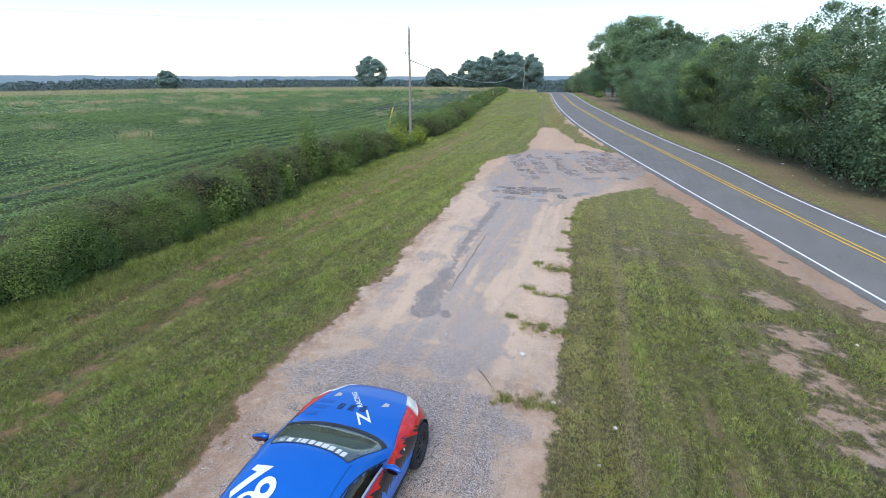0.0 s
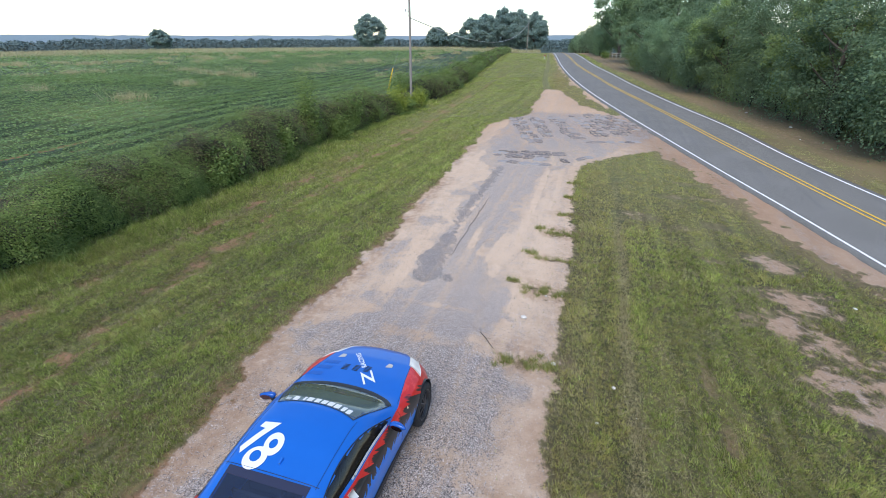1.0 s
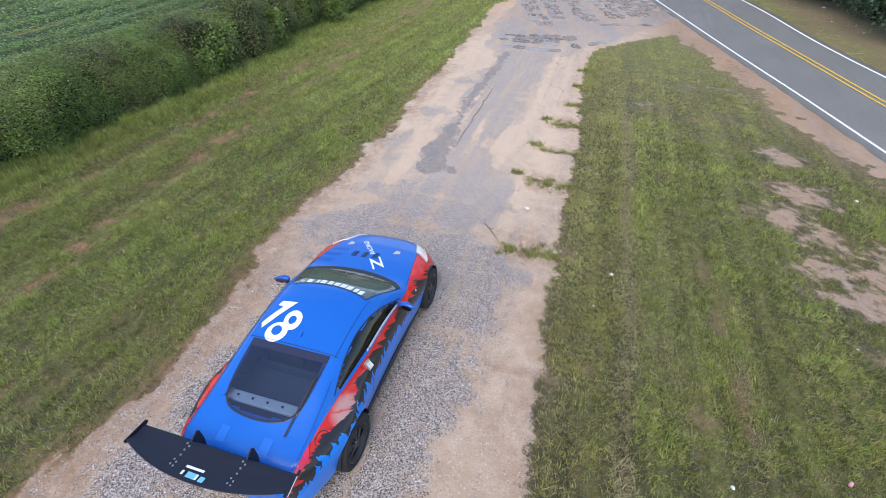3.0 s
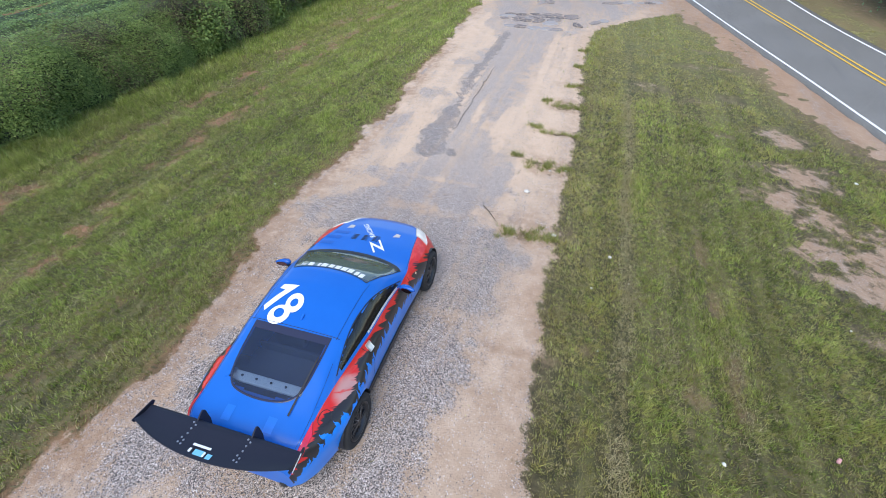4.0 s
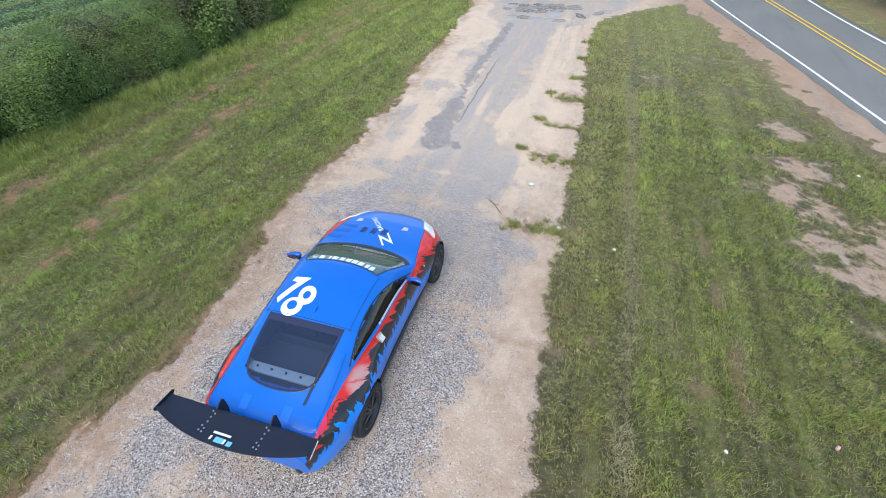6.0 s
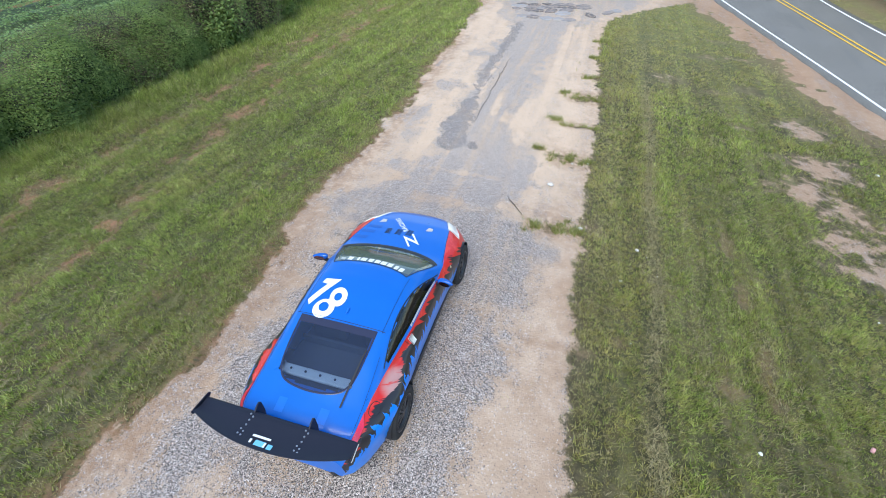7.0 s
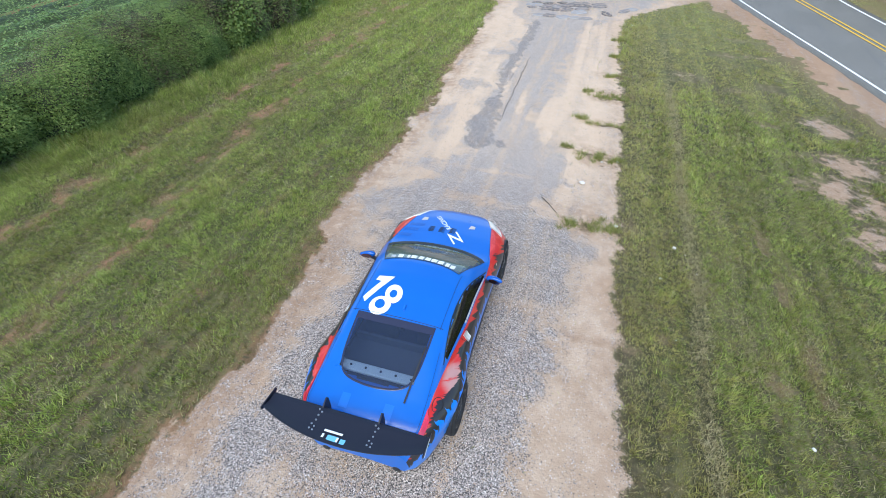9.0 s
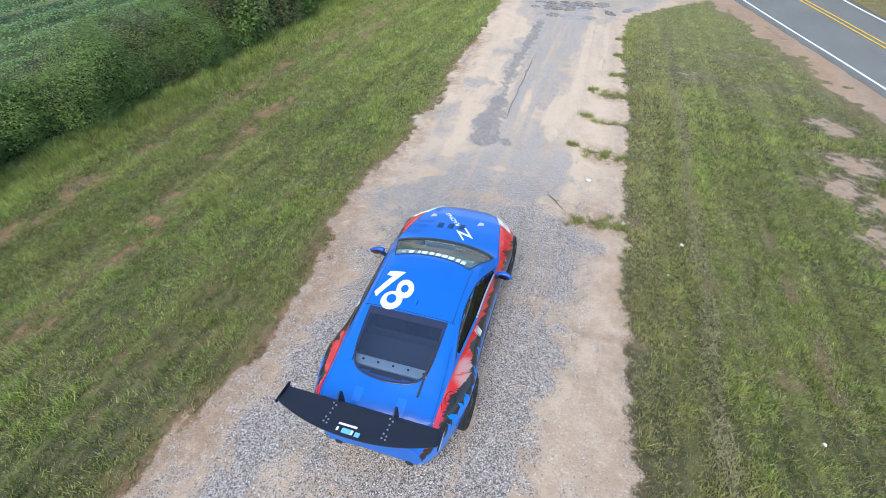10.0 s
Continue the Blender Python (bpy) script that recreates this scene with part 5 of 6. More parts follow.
def body():
    ys = np.unique(np.concatenate([np.linspace(-2.02, -1.9, 9), np.linspace(-1.9, 2.1, 168), np.linspace(2.1, 2.3, 14)]))
    ts = np.unique(np.concatenate([np.linspace(-8.4, 8.4, 113)]))
    Y, T = np.meshgrid(ys, ts, indexing="ij")
    V = shell(T, Y)
    F = grid_faces(len(ys), len(ts))
    cy, ct = Y.ravel()[F].mean(1), T.ravel()[F].mean(1)
    cz = V.reshape(-1, 3)[F].mean(1)[:, 2]
    drop = np.zeros(len(F), bool)
    wt = 1.66 + 0.62 * np.clip((cy - 0.14) / 0.6, 0, 1)
    q = np.clip(ct / wt * 0.5 + 0.5, 0, 1)
    drop |= (np.abs(ct) < wt - 0.12) & (cy < ws_front(q) - 0.045) & (cy > ws_back(q) + 0.03)
    q = np.clip(ct / 1.64 * 0.5 + 0.5, 0, 1)
    drop |= (np.abs(ct) < 1.48) & (cy < bl_top(q) - 0.03) & (cy > bl_bot(q) + 0.05)
    b = np.clip((sw_front - cy) / (sw_front - sw_back), 0, 1)
    drop |= (np.abs(ct) > sw_top(b) + 0.06) & (np.abs(ct) < sw_low(b) - 0.05) & (b > 0.06) & (b < 0.94)
    flat = V.reshape(-1, 3)
    R = WHEEL_R + 0.035
    for ax in AXLES:
        drop |= (np.hypot(cy - ax, cz - WHEEL_R - 0.01) < R) & (np.abs(ct) > 4.6)
    F = F[~drop]
    # round the wheel openings
    used = np.unique(F)
    cnt = np.bincount(F.ravel(), minlength=len(flat))
    for ax in AXLES:
        dy, dz = flat[:, 1] - ax, flat[:, 2] - WHEEL_R - 0.01
        dist = np.hypot(dy, dz)
        edge = (dist < R + 0.05) & (np.abs(T.ravel()) > 4.6) & (cnt > 0) & (cnt < 4)
        k = R / np.maximum(dist[edge], 1e-6)
        flat[edge, 1] = ax + dy[edge] * k
        flat[edge, 2] = WHEEL_R + 0.01 + dz[edge] * k
    n0 = len(flat)
    caps, extra = [], []
    for row, yy in ((0, -2.02), (len(ys) - 1, 2.3)):
        ring = flat.reshape(len(ys), len(ts), 3)[row]
        mid = ring.copy()
        mid[:, 0] *= 0.3
        mid[:, 2] = (mid[:, 2] - 0.3) * 0.3 + 0.3
        extra += [ring.copy(), mid]
    flat2 = np.concatenate([flat, *extra])
    m = len(ts)
    for r, row in enumerate((0, len(ys) - 1)):
        i = np.arange(m - 1)
        o_, k_ = n0 + 2 * r * m, n0 + (2 * r + 1) * m
        qd = np.stack([o_ + i, o_ + i + 1, k_ + i + 1, k_ + i], 1)
        caps.append(qd if r else qd[:, ::-1])
        inner = np.stack([k_ + i[: m // 2], k_ + i[: m // 2] + 1, k_ + m - 2 - i[: m // 2], k_ + m - 1 - i[: m // 2]], 1)
        caps.append(inner if r else inner[:, ::-1])
    me = fast_mesh("body", flat2, np.concatenate([F, *caps]), True)
    ob = part("body", me, PAINT, CAR, "blue bodywork with red and black jagged side livery")
    # livery: how far each point lies below the paint's edge, and past the red and the black band
    t0 = np.interp(Y, [-2.0, -1.7, -1.0, 0.5, 0.75, 0.95, 1.3, 1.7, 2.05, 2.3], [5.0, 3.5, 3.55, 3.5, 3.2, 2.75, 2.5, 2.5, 3.2, 3.4])
    S = np.zeros_like(Y)
    seg = np.linalg.norm(np.diff(V, axis=1), axis=2)
    L = np.concatenate([np.zeros((len(ys), 1)), np.cumsum(seg, 1)], 1)
    for r in range(len(ys)):
        mid = np.interp(0, ts, L[r])
        dist = np.abs(L[r] - mid)
        edge_d = np.interp(t0[r, 0], ts, L[r]) - mid
        S[r] = dist - edge_d
    a = np.interp(Y, [-2.0, -1.5, -1.2, -.85, -.5, -.1, .3, .6, .95, 1.15, 1.4, 1.8, 2.1, 2.3], [.10, .17, .25, .09, .06, .11, .09, .09, .13, .22, .30, .45, .3, .2])
    bb = np.interp(Y, [-2.0, -1.5, -1.2, -.85, -.5, -.1, .3, .6, .95, 1.15, 1.4, 1.8, 2.1, 2.3], [.17, .25, .36, .33, .31, .31, .31, .33, .38, .46, .55, .50, .3, .2])
    col = np.concatenate([np.stack([S, S - a + 0.005, S - bb + 0.03, np.ones_like(S)], -1).reshape(-1, 4), np.tile([-1, -1, -1, 1], (4 * m, 1))])
    me.attributes.new("livery", "FLOAT_COLOR", "POINT").data.foreach_set("color", col.astype(np.float32).ravel())
    return ob


BODY = body()
SHADE = plain("dark_shade_band", (0.03, 0.033, 0.062), 0.12, vary=0.1)
# glass
seal = "black bonded edge of the glass"
WS_T = lambda b: 1.66 + 0.62 * b
wsn = patch("windscreen", lambda b: -WS_T(b), WS_T, ws_back, ws_front, CLEAR, CAR, "greenish windscreen", 0.003, 30, 16)
patch("rear_window", lambda b: -BL_T(b), BL_T, bl_top, bl_bot, TINTED, CAR, "dark tinted rear window", 0.003, 30, 20)
for sgn in (1, -1):
    bend = lambda f: (lambda b: sgn * f(b))
    patch("side_window", bend(sw_top), bend(sw_low), sw_front, sw_back, SMOKED, CAR, "dark side window", -0.006, 10, 40)
q = np.linspace(0, 1, 50)
strip("windscreen_cowl", 2.26 * (2 * q - 1), ws_front(q) - 0.0, 0.075, BLACKTRIM, CAR, "black cowl with wipers below the windscreen", 0.008)
strip("windscreen_seal", 1.66 * (2 * q - 1), ws_back(q), 0.01, BLACKTRIM, CAR)
for e in (1, -1):
    strip("windscreen_seal", e * (2.27 - 0.62 * q), ws_front(1.0) + (ws_back(1.0) - ws_front(1.0)) * q, 0.01, BLACKTRIM, CAR)
    strip("rear_window_band", e * BL_T(q) * 0.97, bl_top(1.0) + (bl_bot(0.985) - bl_top(1.0)) * q, 0.02, SHADE, CAR, seal)
strip("rear_window_band", (2 * q - 1) * 1.46, bl_bot(q) + 0.012, 0.022, SHADE, CAR, seal)
patch("rear_window_band", -1.58, 1.58, bl_top, lambda a: bl_top(a) - 0.09, SHADE, CAR, "dark shade band across the top of the rear window", 0.0055, 24, 5)
strip("roof_seam", (2 * q - 1) * 2.0, -0.755 + 0.02 * (2 * q - 1) ** 2, 0.006, BLACKTRIM, CAR)
for e in (1, -1):
    strip("roof_seam", np.full(50, 1.85 * e), 0.12 - 0.88 * q, 0.004, BLACKTRIM, CAR)
    strip("window_seal", e * sw_top(q), sw_front + (sw_back - sw_front) * q, 0.014, BLACKTRIM, CAR)
    strip("window_sill_strip", np.full(40, 3.36 * e), np.linspace(0.42, -0.42, 40), 0.03, plain("silver_strip", (0.62, 0.64, 0.67), 0.3, 0.5) if e > 0 else BLACKTRIM, CAR, "bright strip along the door glass" if e > 0 else "", 0.004)
    strip("door_gap", np.linspace(3.6, 7.4, 40) * e, np.full(40, 0.72) - 0.04 * q[:40], 0.008, BLACKTRIM, CAR)
    strip("door_gap", np.linspace(3.6, 7.4, 40) * e, np.full(40, -0.62) + 0.05 * np.sin(np.linspace(0, 3, 40)), 0.008, BLACKTRIM, CAR)
    hy = np.linspace(0.82, 2.02, 50)
    strip("bonnet_gap", e * np.interp(hy, [0.82, 1.3, 1.7, 2.02], [2.75, 2.48, 2.48, 3.0]), hy, 0.005, BLACKTRIM, CAR)
    ty = np.linspace(-1.0, -1.93, 40)
    strip("hatch_gap", e * np.interp(ty, [-1.93, -1.5, -1.0], [2.9, 2.75, 2.3]), ty, 0.003, BLACKTRIM, CAR)
q2 = np.linspace(0, 1, 40)
strip("bonnet_gap", (2 * q2 - 1) * 3.0, 2.04 + 0.06 * (1 - (2 * q2 - 1) ** 2), 0.005, BLACKTRIM, CAR)
# lamps
for e in (1, -1):
    patch("headlight", lambda b: e * (2.3 + 0.1 * b), lambda b: e * (4.7 - 0.6 * b), lambda a: 1.70 - 0.1 * a, lambda a: 2.1 - 0.1 * a, LENS, CAR, "cloudy white headlamp", 0.007, 14, 14, 0.02)
    patch("tail_light", lambda b: e * 3.35, lambda b: e * (4.5 + 0.3 * b), lambda a: -1.58 - 0.12 * a, lambda a: -1.955 + 0.02 * a, TAIL, CAR, "red tail lamp", 0.006, 12, 14, 0.02)
# handles, filler cap, mirrors
for e in (1, -1):
    patch("door_handle", e * 3.75, e * 5.0, -0.56, -0.47, plain("bright_handle", (0.7, 0.7, 0.69), 0.3, 0.5), CAR, "upright silver door handle", 0.012, 6, 5, 0.02)
    bm = bmesh.new()
    bmesh.ops.create_uvsphere(bm, u_segments=18, v_segments=12, radius=1.0)
    for v in bm.verts:
        x, y, z = v.co
        v.co = Vector((x * 0.115 + 0.02 * z, (y * 0.062 if y > 0 else y * 0.03) * (1.0 - 0.3 * x * e), z * 0.046 * (1.0 - 0.25 * x * e)))
    bmesh.ops.transform(bm, matrix=pose(e * 0.925, 0.42, 0.945, 0, 0, -8 * e), verts=bm.verts)
    for fc in bm.faces:
        fc.smooth = True
    mir = part("wing_mirror", bm, MIRROR_SHELL, CAR, "blue wing mirror")
    bm = bmesh.new()
    bmesh.ops.create_circle(bm, cap_ends=True, segments=20, radius=1.0, matrix=pose(e * 0.925, 0.381, 0.945, 90, 0, -8 * e) @ Matrix.Diagonal((0.078, 0.037, 1, 1)))
    part("mirror_glass", bm, MIRROR, mir, "mirror glass")
    part("mirror_arm", boxes(((0.11, 0.05, 0.035), pose(e * 0.83, 0.43, 0.89, 0, -25 * e, 0)), bevel=0.01), BLACKTRIM, mir)
an = np.linspace(0, 2 * np.pi, 33)
strip("filler_cap", 4.55 + 0.62 * np.sin(an), -1.50 + 0.085 * np.cos(an), 0.008, BLACKTRIM, CAR, "round filler cap outline")
strip("wheel_arch_marker", [5.0, 5.3], [0.92, 0.93], 0.03, plain("amber_marker", (0.7, 0.6, 0.4), 0.3), CAR, "small side marker lamp")


# wheels
def wheel(x, y, e):
    prof = [(0.215, -0.105), (0.24, -0.12), (0.29, -0.125), (0.315, -0.11), (0.325, -0.08), (0.325, 0.08), (0.315, 0.11), (0.29, 0.125), (0.24, 0.12), (0.215, 0.105)]
    n = 40
    a = np.arange(n) * 2 * np.pi / n
    ring = lambda pr: np.stack([np.stack([np.full(n, w), np.cos(a) * r, np.sin(a) * r], 1) for r, w in pr]).reshape(-1, 3)
    place = np.array([x, y, WHEEL_R])
    wh = part("wheel", fast_mesh("wheel", ring([(0.218, -0.1), (0.2, 0.0), (0.2, 0.06), (0.225, 0.112), (0.228, 0.12), (0.215, 0.12), (0.195, 0.06)]) * [e, 1, 1] + place, grid_faces(7, n, True), True), RIM, CAR, "dark grey alloy wheel")
    part("tyre", fast_mesh("tyre", ring(prof) * [e, 1, 1] + place, grid_faces(len(prof), n, True), True), RUBBER, wh, "black tyre")
    for k in range(6):
        for off in (-0.13, 0.13):
            an = k * math.pi / 3 + off
            m = pose(*place) @ pose(e * 0.085, 0, 0, math.degrees(an)) @ pose(0, 0, 0.125, 0, -10 * e, math.degrees(off) * 0.5)
            part("spoke", boxes(((0.026, 0.024, 0.185), m), bevel=0.005), RIM, wh)
    bm = bmesh.new()
    bmesh.ops.create_cone(bm, cap_ends=True, segments=24, radius1=0.06, radius2=0.045, depth=0.05, matrix=pose(*place) @ pose(e * 0.09, 0, 0, 0, 90 * e, 0))
    part("hub", bm, RIM, wh)
    bm = bmesh.new()
    bmesh.ops.create_cone(bm, cap_ends=True, segments=32, radius1=0.165, radius2=0.165, depth=0.02, matrix=pose(*place) @ pose(e * 0.02, 0, 0, 0, 90, 0))
    part("brake_disc", bm, STEEL, wh)


for ax in AXLES:
    for e in (1, -1):
        wheel(e * (0.785 if ax > 0 else 0.79), ax, e)
        aa = np.linspace(0.0, np.pi, 30)
        ri = WHEEL_R + 0.034
        v = np.stack([np.stack([np.full(30, xx * e), ax + np.cos(aa) * ri, WHEEL_R + 0.01 + np.sin(aa) * ri], 1) for xx in (0.55, 0.7, 0.885)], 1).reshape(-1, 3)
        part("wheel_arch", fast_mesh("wheel_arch", v, grid_faces(30, 3), True), BLACKTRIM, CAR, "black wheel arch liner")
# underside and cabin
part("floor_pan", boxes(((1.1, 3.9, 0.1), pose(0, 0.12, 0.22)), ((1.64, 2.05, 0.1), pose(0, 0.15, 0.22)), bevel=0.02), BLACKTRIM, CAR, "black underside")
part("dashboard", boxes(((1.42, 0.42, 0.2), pose(0, 0.62, 0.77, -8)), bevel=0.05), plain("grey_green_dash", (0.42, 0.5, 0.46), 0.7, vary=0.2), CAR, "dark grey dashboard")
for e in (1, -1):
    seat = part("seat", boxes(((0.46, 0.5, 0.16), pose(e * 0.36, -0.05, 0.42, 8)), bevel=0.05), SEAT, CAR, "dark bucket seat")
    part("backrest", boxes(((0.46, 0.14, 0.62), pose(e * 0.36, -0.38, 0.74, -18)), ((0.26, 0.1, 0.18), pose(e * 0.36, -0.49, 1.08, -18)), bevel=0.045), SEAT, seat)
part("load_floor", boxes(((1.2, 1.05, 0.05), pose(0, -1.3, 0.62)), ((1.2, 0.04, 0.4), pose(0, -0.72, 0.5)), bevel=0.01), plain("load_floor_carpet", (0.07, 0.075, 0.09), 0.9, vary=0.3, bump=0.3), CAR, "dark load floor")
part("strut_brace", boxes(((1.0, 0.12, 0.05), pose(0.02, -1.34, 0.90, 6)), ((0.1, 0.2, 0.03), pose(-0.5, -1.36, 0.9, 6)), ((0.1, 0.2, 0.03), pose(0.54, -1.36, 0.9, 6)), bevel=0.02), GREYBAR, CAR, "grey strut brace across the load floor")
for k in range(5):
    bm = bmesh.new()
    bmesh.ops.create_cone(bm, cap_ends=True, segments=12, radius1=0.014, radius2=0.012, depth=0.012, matrix=pose(-0.34 + 0.18 * k, -1.34, 0.935))
    part("bolt", bm, BLACKTRIM, CAR)
part("steering_wheel", tubes("steering_wheel", [[(np.array([-0.36 + 0.17 * math.cos(b), 0.3 + 0.05 * math.sin(b), 0.8 + 0.16 * math.sin(b)]), 0.014) for b in np.linspace(0, 2 * np.pi, 25)]], 8), SEAT, CAR)

# rear wing
def wing_blade():
    n, prof = 41, []
    xs = np.linspace(-0.855, 0.805, n)
    rear = -2.345 + 0.16 * np.abs((xs + 0.025) / 0.83) ** 2.2
    front = np.full(n, -1.985)
    rows = []
    for u, zt, zb in ((0.0, 0.0, 0.0), (0.04, 0.010, -0.014), (0.2, 0.014, -0.034), (0.45, 0.012, -0.03), (0.75, 0.032, 0.004), (0.97, 0.062, 0.052), (1.0, 0.066, 0.06)):
        rows.append((u, zt, zb))
    up = [np.stack([xs, front + (rear - front) * u, np.full(n, 1.115 + zt)], 1) for u, zt, zb in rows]
    dn = [np.stack([xs, front + (rear - front) * u, np.full(n, 1.115 + zb)], 1) for u, zt, zb in rows[::-1]]
    V = np.stack(up + dn[:-1], 1)
    m = V.shape[1]
    return fast_mesh("wing_blade", V.reshape(-1, 3), grid_faces(n, m, True), True)


WING = part("rear_wing", wing_blade(), CARBON, CAR, "large matt black rear wing")
wing_z = lambda y: 1.115 + np.interp((-1.985 - y) / 0.36, [0, 0.04, 0.2, 0.45, 0.75, 0.97, 1], [0, 0.01, 0.014, 0.012, 0.032, 0.062, 0.066])
for e in (1, -1):
    bm = bmesh.new()
    pts = [(-1.955, 1.15), (-1.94, 1.12), (-1.97, 1.095), (-2.12, 1.1), (-2.2, 1.13), (-2.205, 1.175), (-2.16, 1.172)]
    vs = [bm.verts.new((e * 0.836 - 0.025, y, z)) for y, z in pts]
    f = bm.faces.new(vs)
    ex = bmesh.ops.extrude_face_region(bm, geom=[f])
    bmesh.ops.translate(bm, verts=[g for g in ex["geom"] if isinstance(g, bmesh.types.BMVert)], vec=(e * 0.008, 0, 0))
    bmesh.ops.recalc_face_normals(bm, faces=bm.faces)
    plate = part("end_plate", bm, CARBON, WING, "black end plate")
    part("end_plate_decal", boxes(((0.002, 0.17, 0.02), pose(e * 0.8455 - 0.025, -2.09, 1.12, 12))), WHITE_VINYL, plate)
    bm = bmesh.new()
    sx = 0.30 * e
    pts = [(-1.91, 0.86), (-1.89, 1.0), (-1.895, 1.14), (-1.915, 1.17), (-1.96, 1.155), (-2.02, 1.118), (-2.12, 1.11), (-2.1, 1.07), (-2.0, 1.03), (-1.98, 0.84)]
    vs = [bm.verts.new((sx - 0.007, y, z)) for y, z in pts]
    f = bm.faces.new(vs)
    ex = bmesh.ops.extrude_face_region(bm, geom=[f])
    bmesh.ops.translate(bm, verts=[g for g in ex["geom"] if isinstance(g, bmesh.types.BMVert)], vec=(0.014, 0, 0))
    bmesh.ops.recalc_face_normals(bm, faces=bm.faces)
    part("wing_stand", bm, CARBON, WING, "black wing stand")
    for k, (dx, yy) in enumerate(((-0.018, -2.03), (0.018, -2.05), (0.0, -2.09), (0.0, -2.14), (-0.018, -2.19), (0.018, -2.21), (-0.018, -2.24), (0.02, -2.25))):
        bm = bmesh.new()
        bmesh.ops.create_cone(bm, cap_ends=True, segments=10, radius1=0.011, radius2=0.009, depth=0.008, matrix=pose(sx + dx, yy, float(wing_z(yy)) + 0.004))
        part("bolt", bm, STEEL, WING)


# lettering and decals
def letters(name, body, corner, e1, e2, mat, parent, label, out=0.006, height=0.7):
    """Flat lettering laid on the skin: e1 spans the text's whole length, e2 its height."""
    cu = bpy.data.curves.new(name, "FONT")
    cu.body, cu.resolution_u, cu.offset = body, 4, 0.018
    tmp = bpy.data.objects.new(name, cu)
    scene.collection.objects.link(tmp)
    me = bpy.data.meshes.new_from_object(tmp.evaluated_get(bpy.context.evaluated_depsgraph_get()))
    bpy.data.objects.remove(tmp)
    bm = bmesh.new()
    bm.from_mesh(me)
    bmesh.ops.triangulate(bm, faces=bm.faces)
    bmesh.ops.subdivide_edges(bm, edges=bm.edges, cuts=2, use_grid_fill=True)
    co = np.array([v.co[:2] for v in bm.verts])
    lo, hi = co.min(0), co.max(0)
    uv = (co - lo) / (hi - lo)
    xy = np.array(corner) + uv[:, :1] * np.array(e1) + uv[:, 1:] * np.array(e2)
    for v, p in zip(bm.verts, over(xy[:, 0], xy[:, 1], out)):
        v.co = p
    bm.normal_update()
    if sum(f.normal.z for f in bm.faces) < 0:
        bmesh.ops.reverse_faces(bm, faces=bm.faces)
    return part(name, bm, mat, parent, label)


def decal(name, corners, mat, parent, label="", out=0.006, n=7):
    """A four-cornered patch of vinyl on the upper skin."""
    a, b, c, d = (np.array(p, float) for p in corners)
    U, W = np.meshgrid(np.linspace(0, 1, n), np.linspace(0, 1, n), indexing="ij")
    U, W = U[..., None], W[..., None]
    xy = (a * (1 - U) + b * U) * (1 - W) + (d * (1 - U) + c * U) * W
    xy = xy.reshape(-1, 2)
    return part(name, fast_mesh(name, over(xy[:, 0], xy[:, 1], out), grid_faces(n, n)[:, ::-1], True), mat, parent, label)


def outline(name, loops, mat, parent, label, out=0.006):
    """A flat vinyl shape on the upper skin: rings between an outer and an inner line, or a filled outline."""
    bm = bmesh.new()
    for outer, inner in loops:
        if inner is None:
            fc = bm.faces.new([bm.verts.new((x, y, 0)) for x, y in outer])
            bmesh.ops.triangulate(bm, faces=[fc])
        else:
            a_, b_ = [bm.verts.new((x, y, 0)) for x, y in outer], [bm.verts.new((x, y, 0)) for x, y in inner]
            for i in range(len(a_)):
                j = (i + 1) % len(a_)
                bm.faces.new((a_[i], a_[j], b_[j], b_[i]))
    bmesh.ops.subdivide_edges(bm, edges=bm.edges, cuts=3, use_grid_fill=True)
    xy = np.array([v.co[:2] for v in bm.verts])
    for v, p in zip(bm.verts, over(xy[:, 0], xy[:, 1], out)):
        v.co = p
    bm.normal_update()
    for fc in bm.faces:
        if fc.normal.z < 0:
            fc.normal_flip()
    return part(name, bm, mat, parent, label)


def oval(cx, cy, ax, ay, bx, by, n=28):
    return [(cx + ax * math.cos(k * 2 * math.pi / n) + bx * math.sin(k * 2 * math.pi / n), cy + ay * math.cos(k * 2 * math.pi / n) + by * math.sin(k * 2 * math.pi / n)) for k in range(n)]


outline("roof_number", [([(-0.439, -0.206), (-0.229, -0.191), (-0.466, -0.630), (-0.516, -0.557), (-0.377, -0.293), (-0.461, -0.279)], None)], WHITE_VINYL, CAR, "white racing number one of eighteen")
outline("roof_number", [(oval(-0.255, -0.648, 0.13, 0.03, -0.03, 0.13), oval(-0.262, -0.628, 0.058, 0.02, -0.025, 0.062)), (oval(-0.148, -0.456, 0.105, 0.03, -0.04, 0.138), oval(-0.152, -0.458, 0.045, 0.015, -0.016, 0.056))],
        WHITE_VINYL, CAR, "white racing number eight of eighteen")
letters("bonnet_letter", "Z", (0.321, 1.098), (-0.183, 0.265), (-0.125, -0.11), WHITE_VINYL, CAR, "large white slanting letter on the bonnet")
letters("bumper_number", "18", (0.22, 2.12), (0.15, -0.04), (0.015, 0.07), plain("pale_number", (0.6, 0.62, 0.65), 0.4), CAR, "small pale racing number on the bumper")
letters("bonnet_word", "RACING", (0.045, 1.41), (-0.28, 0.345), (-0.06, -0.05), WHITE_VINYL, CAR, "white word along the bonnet")
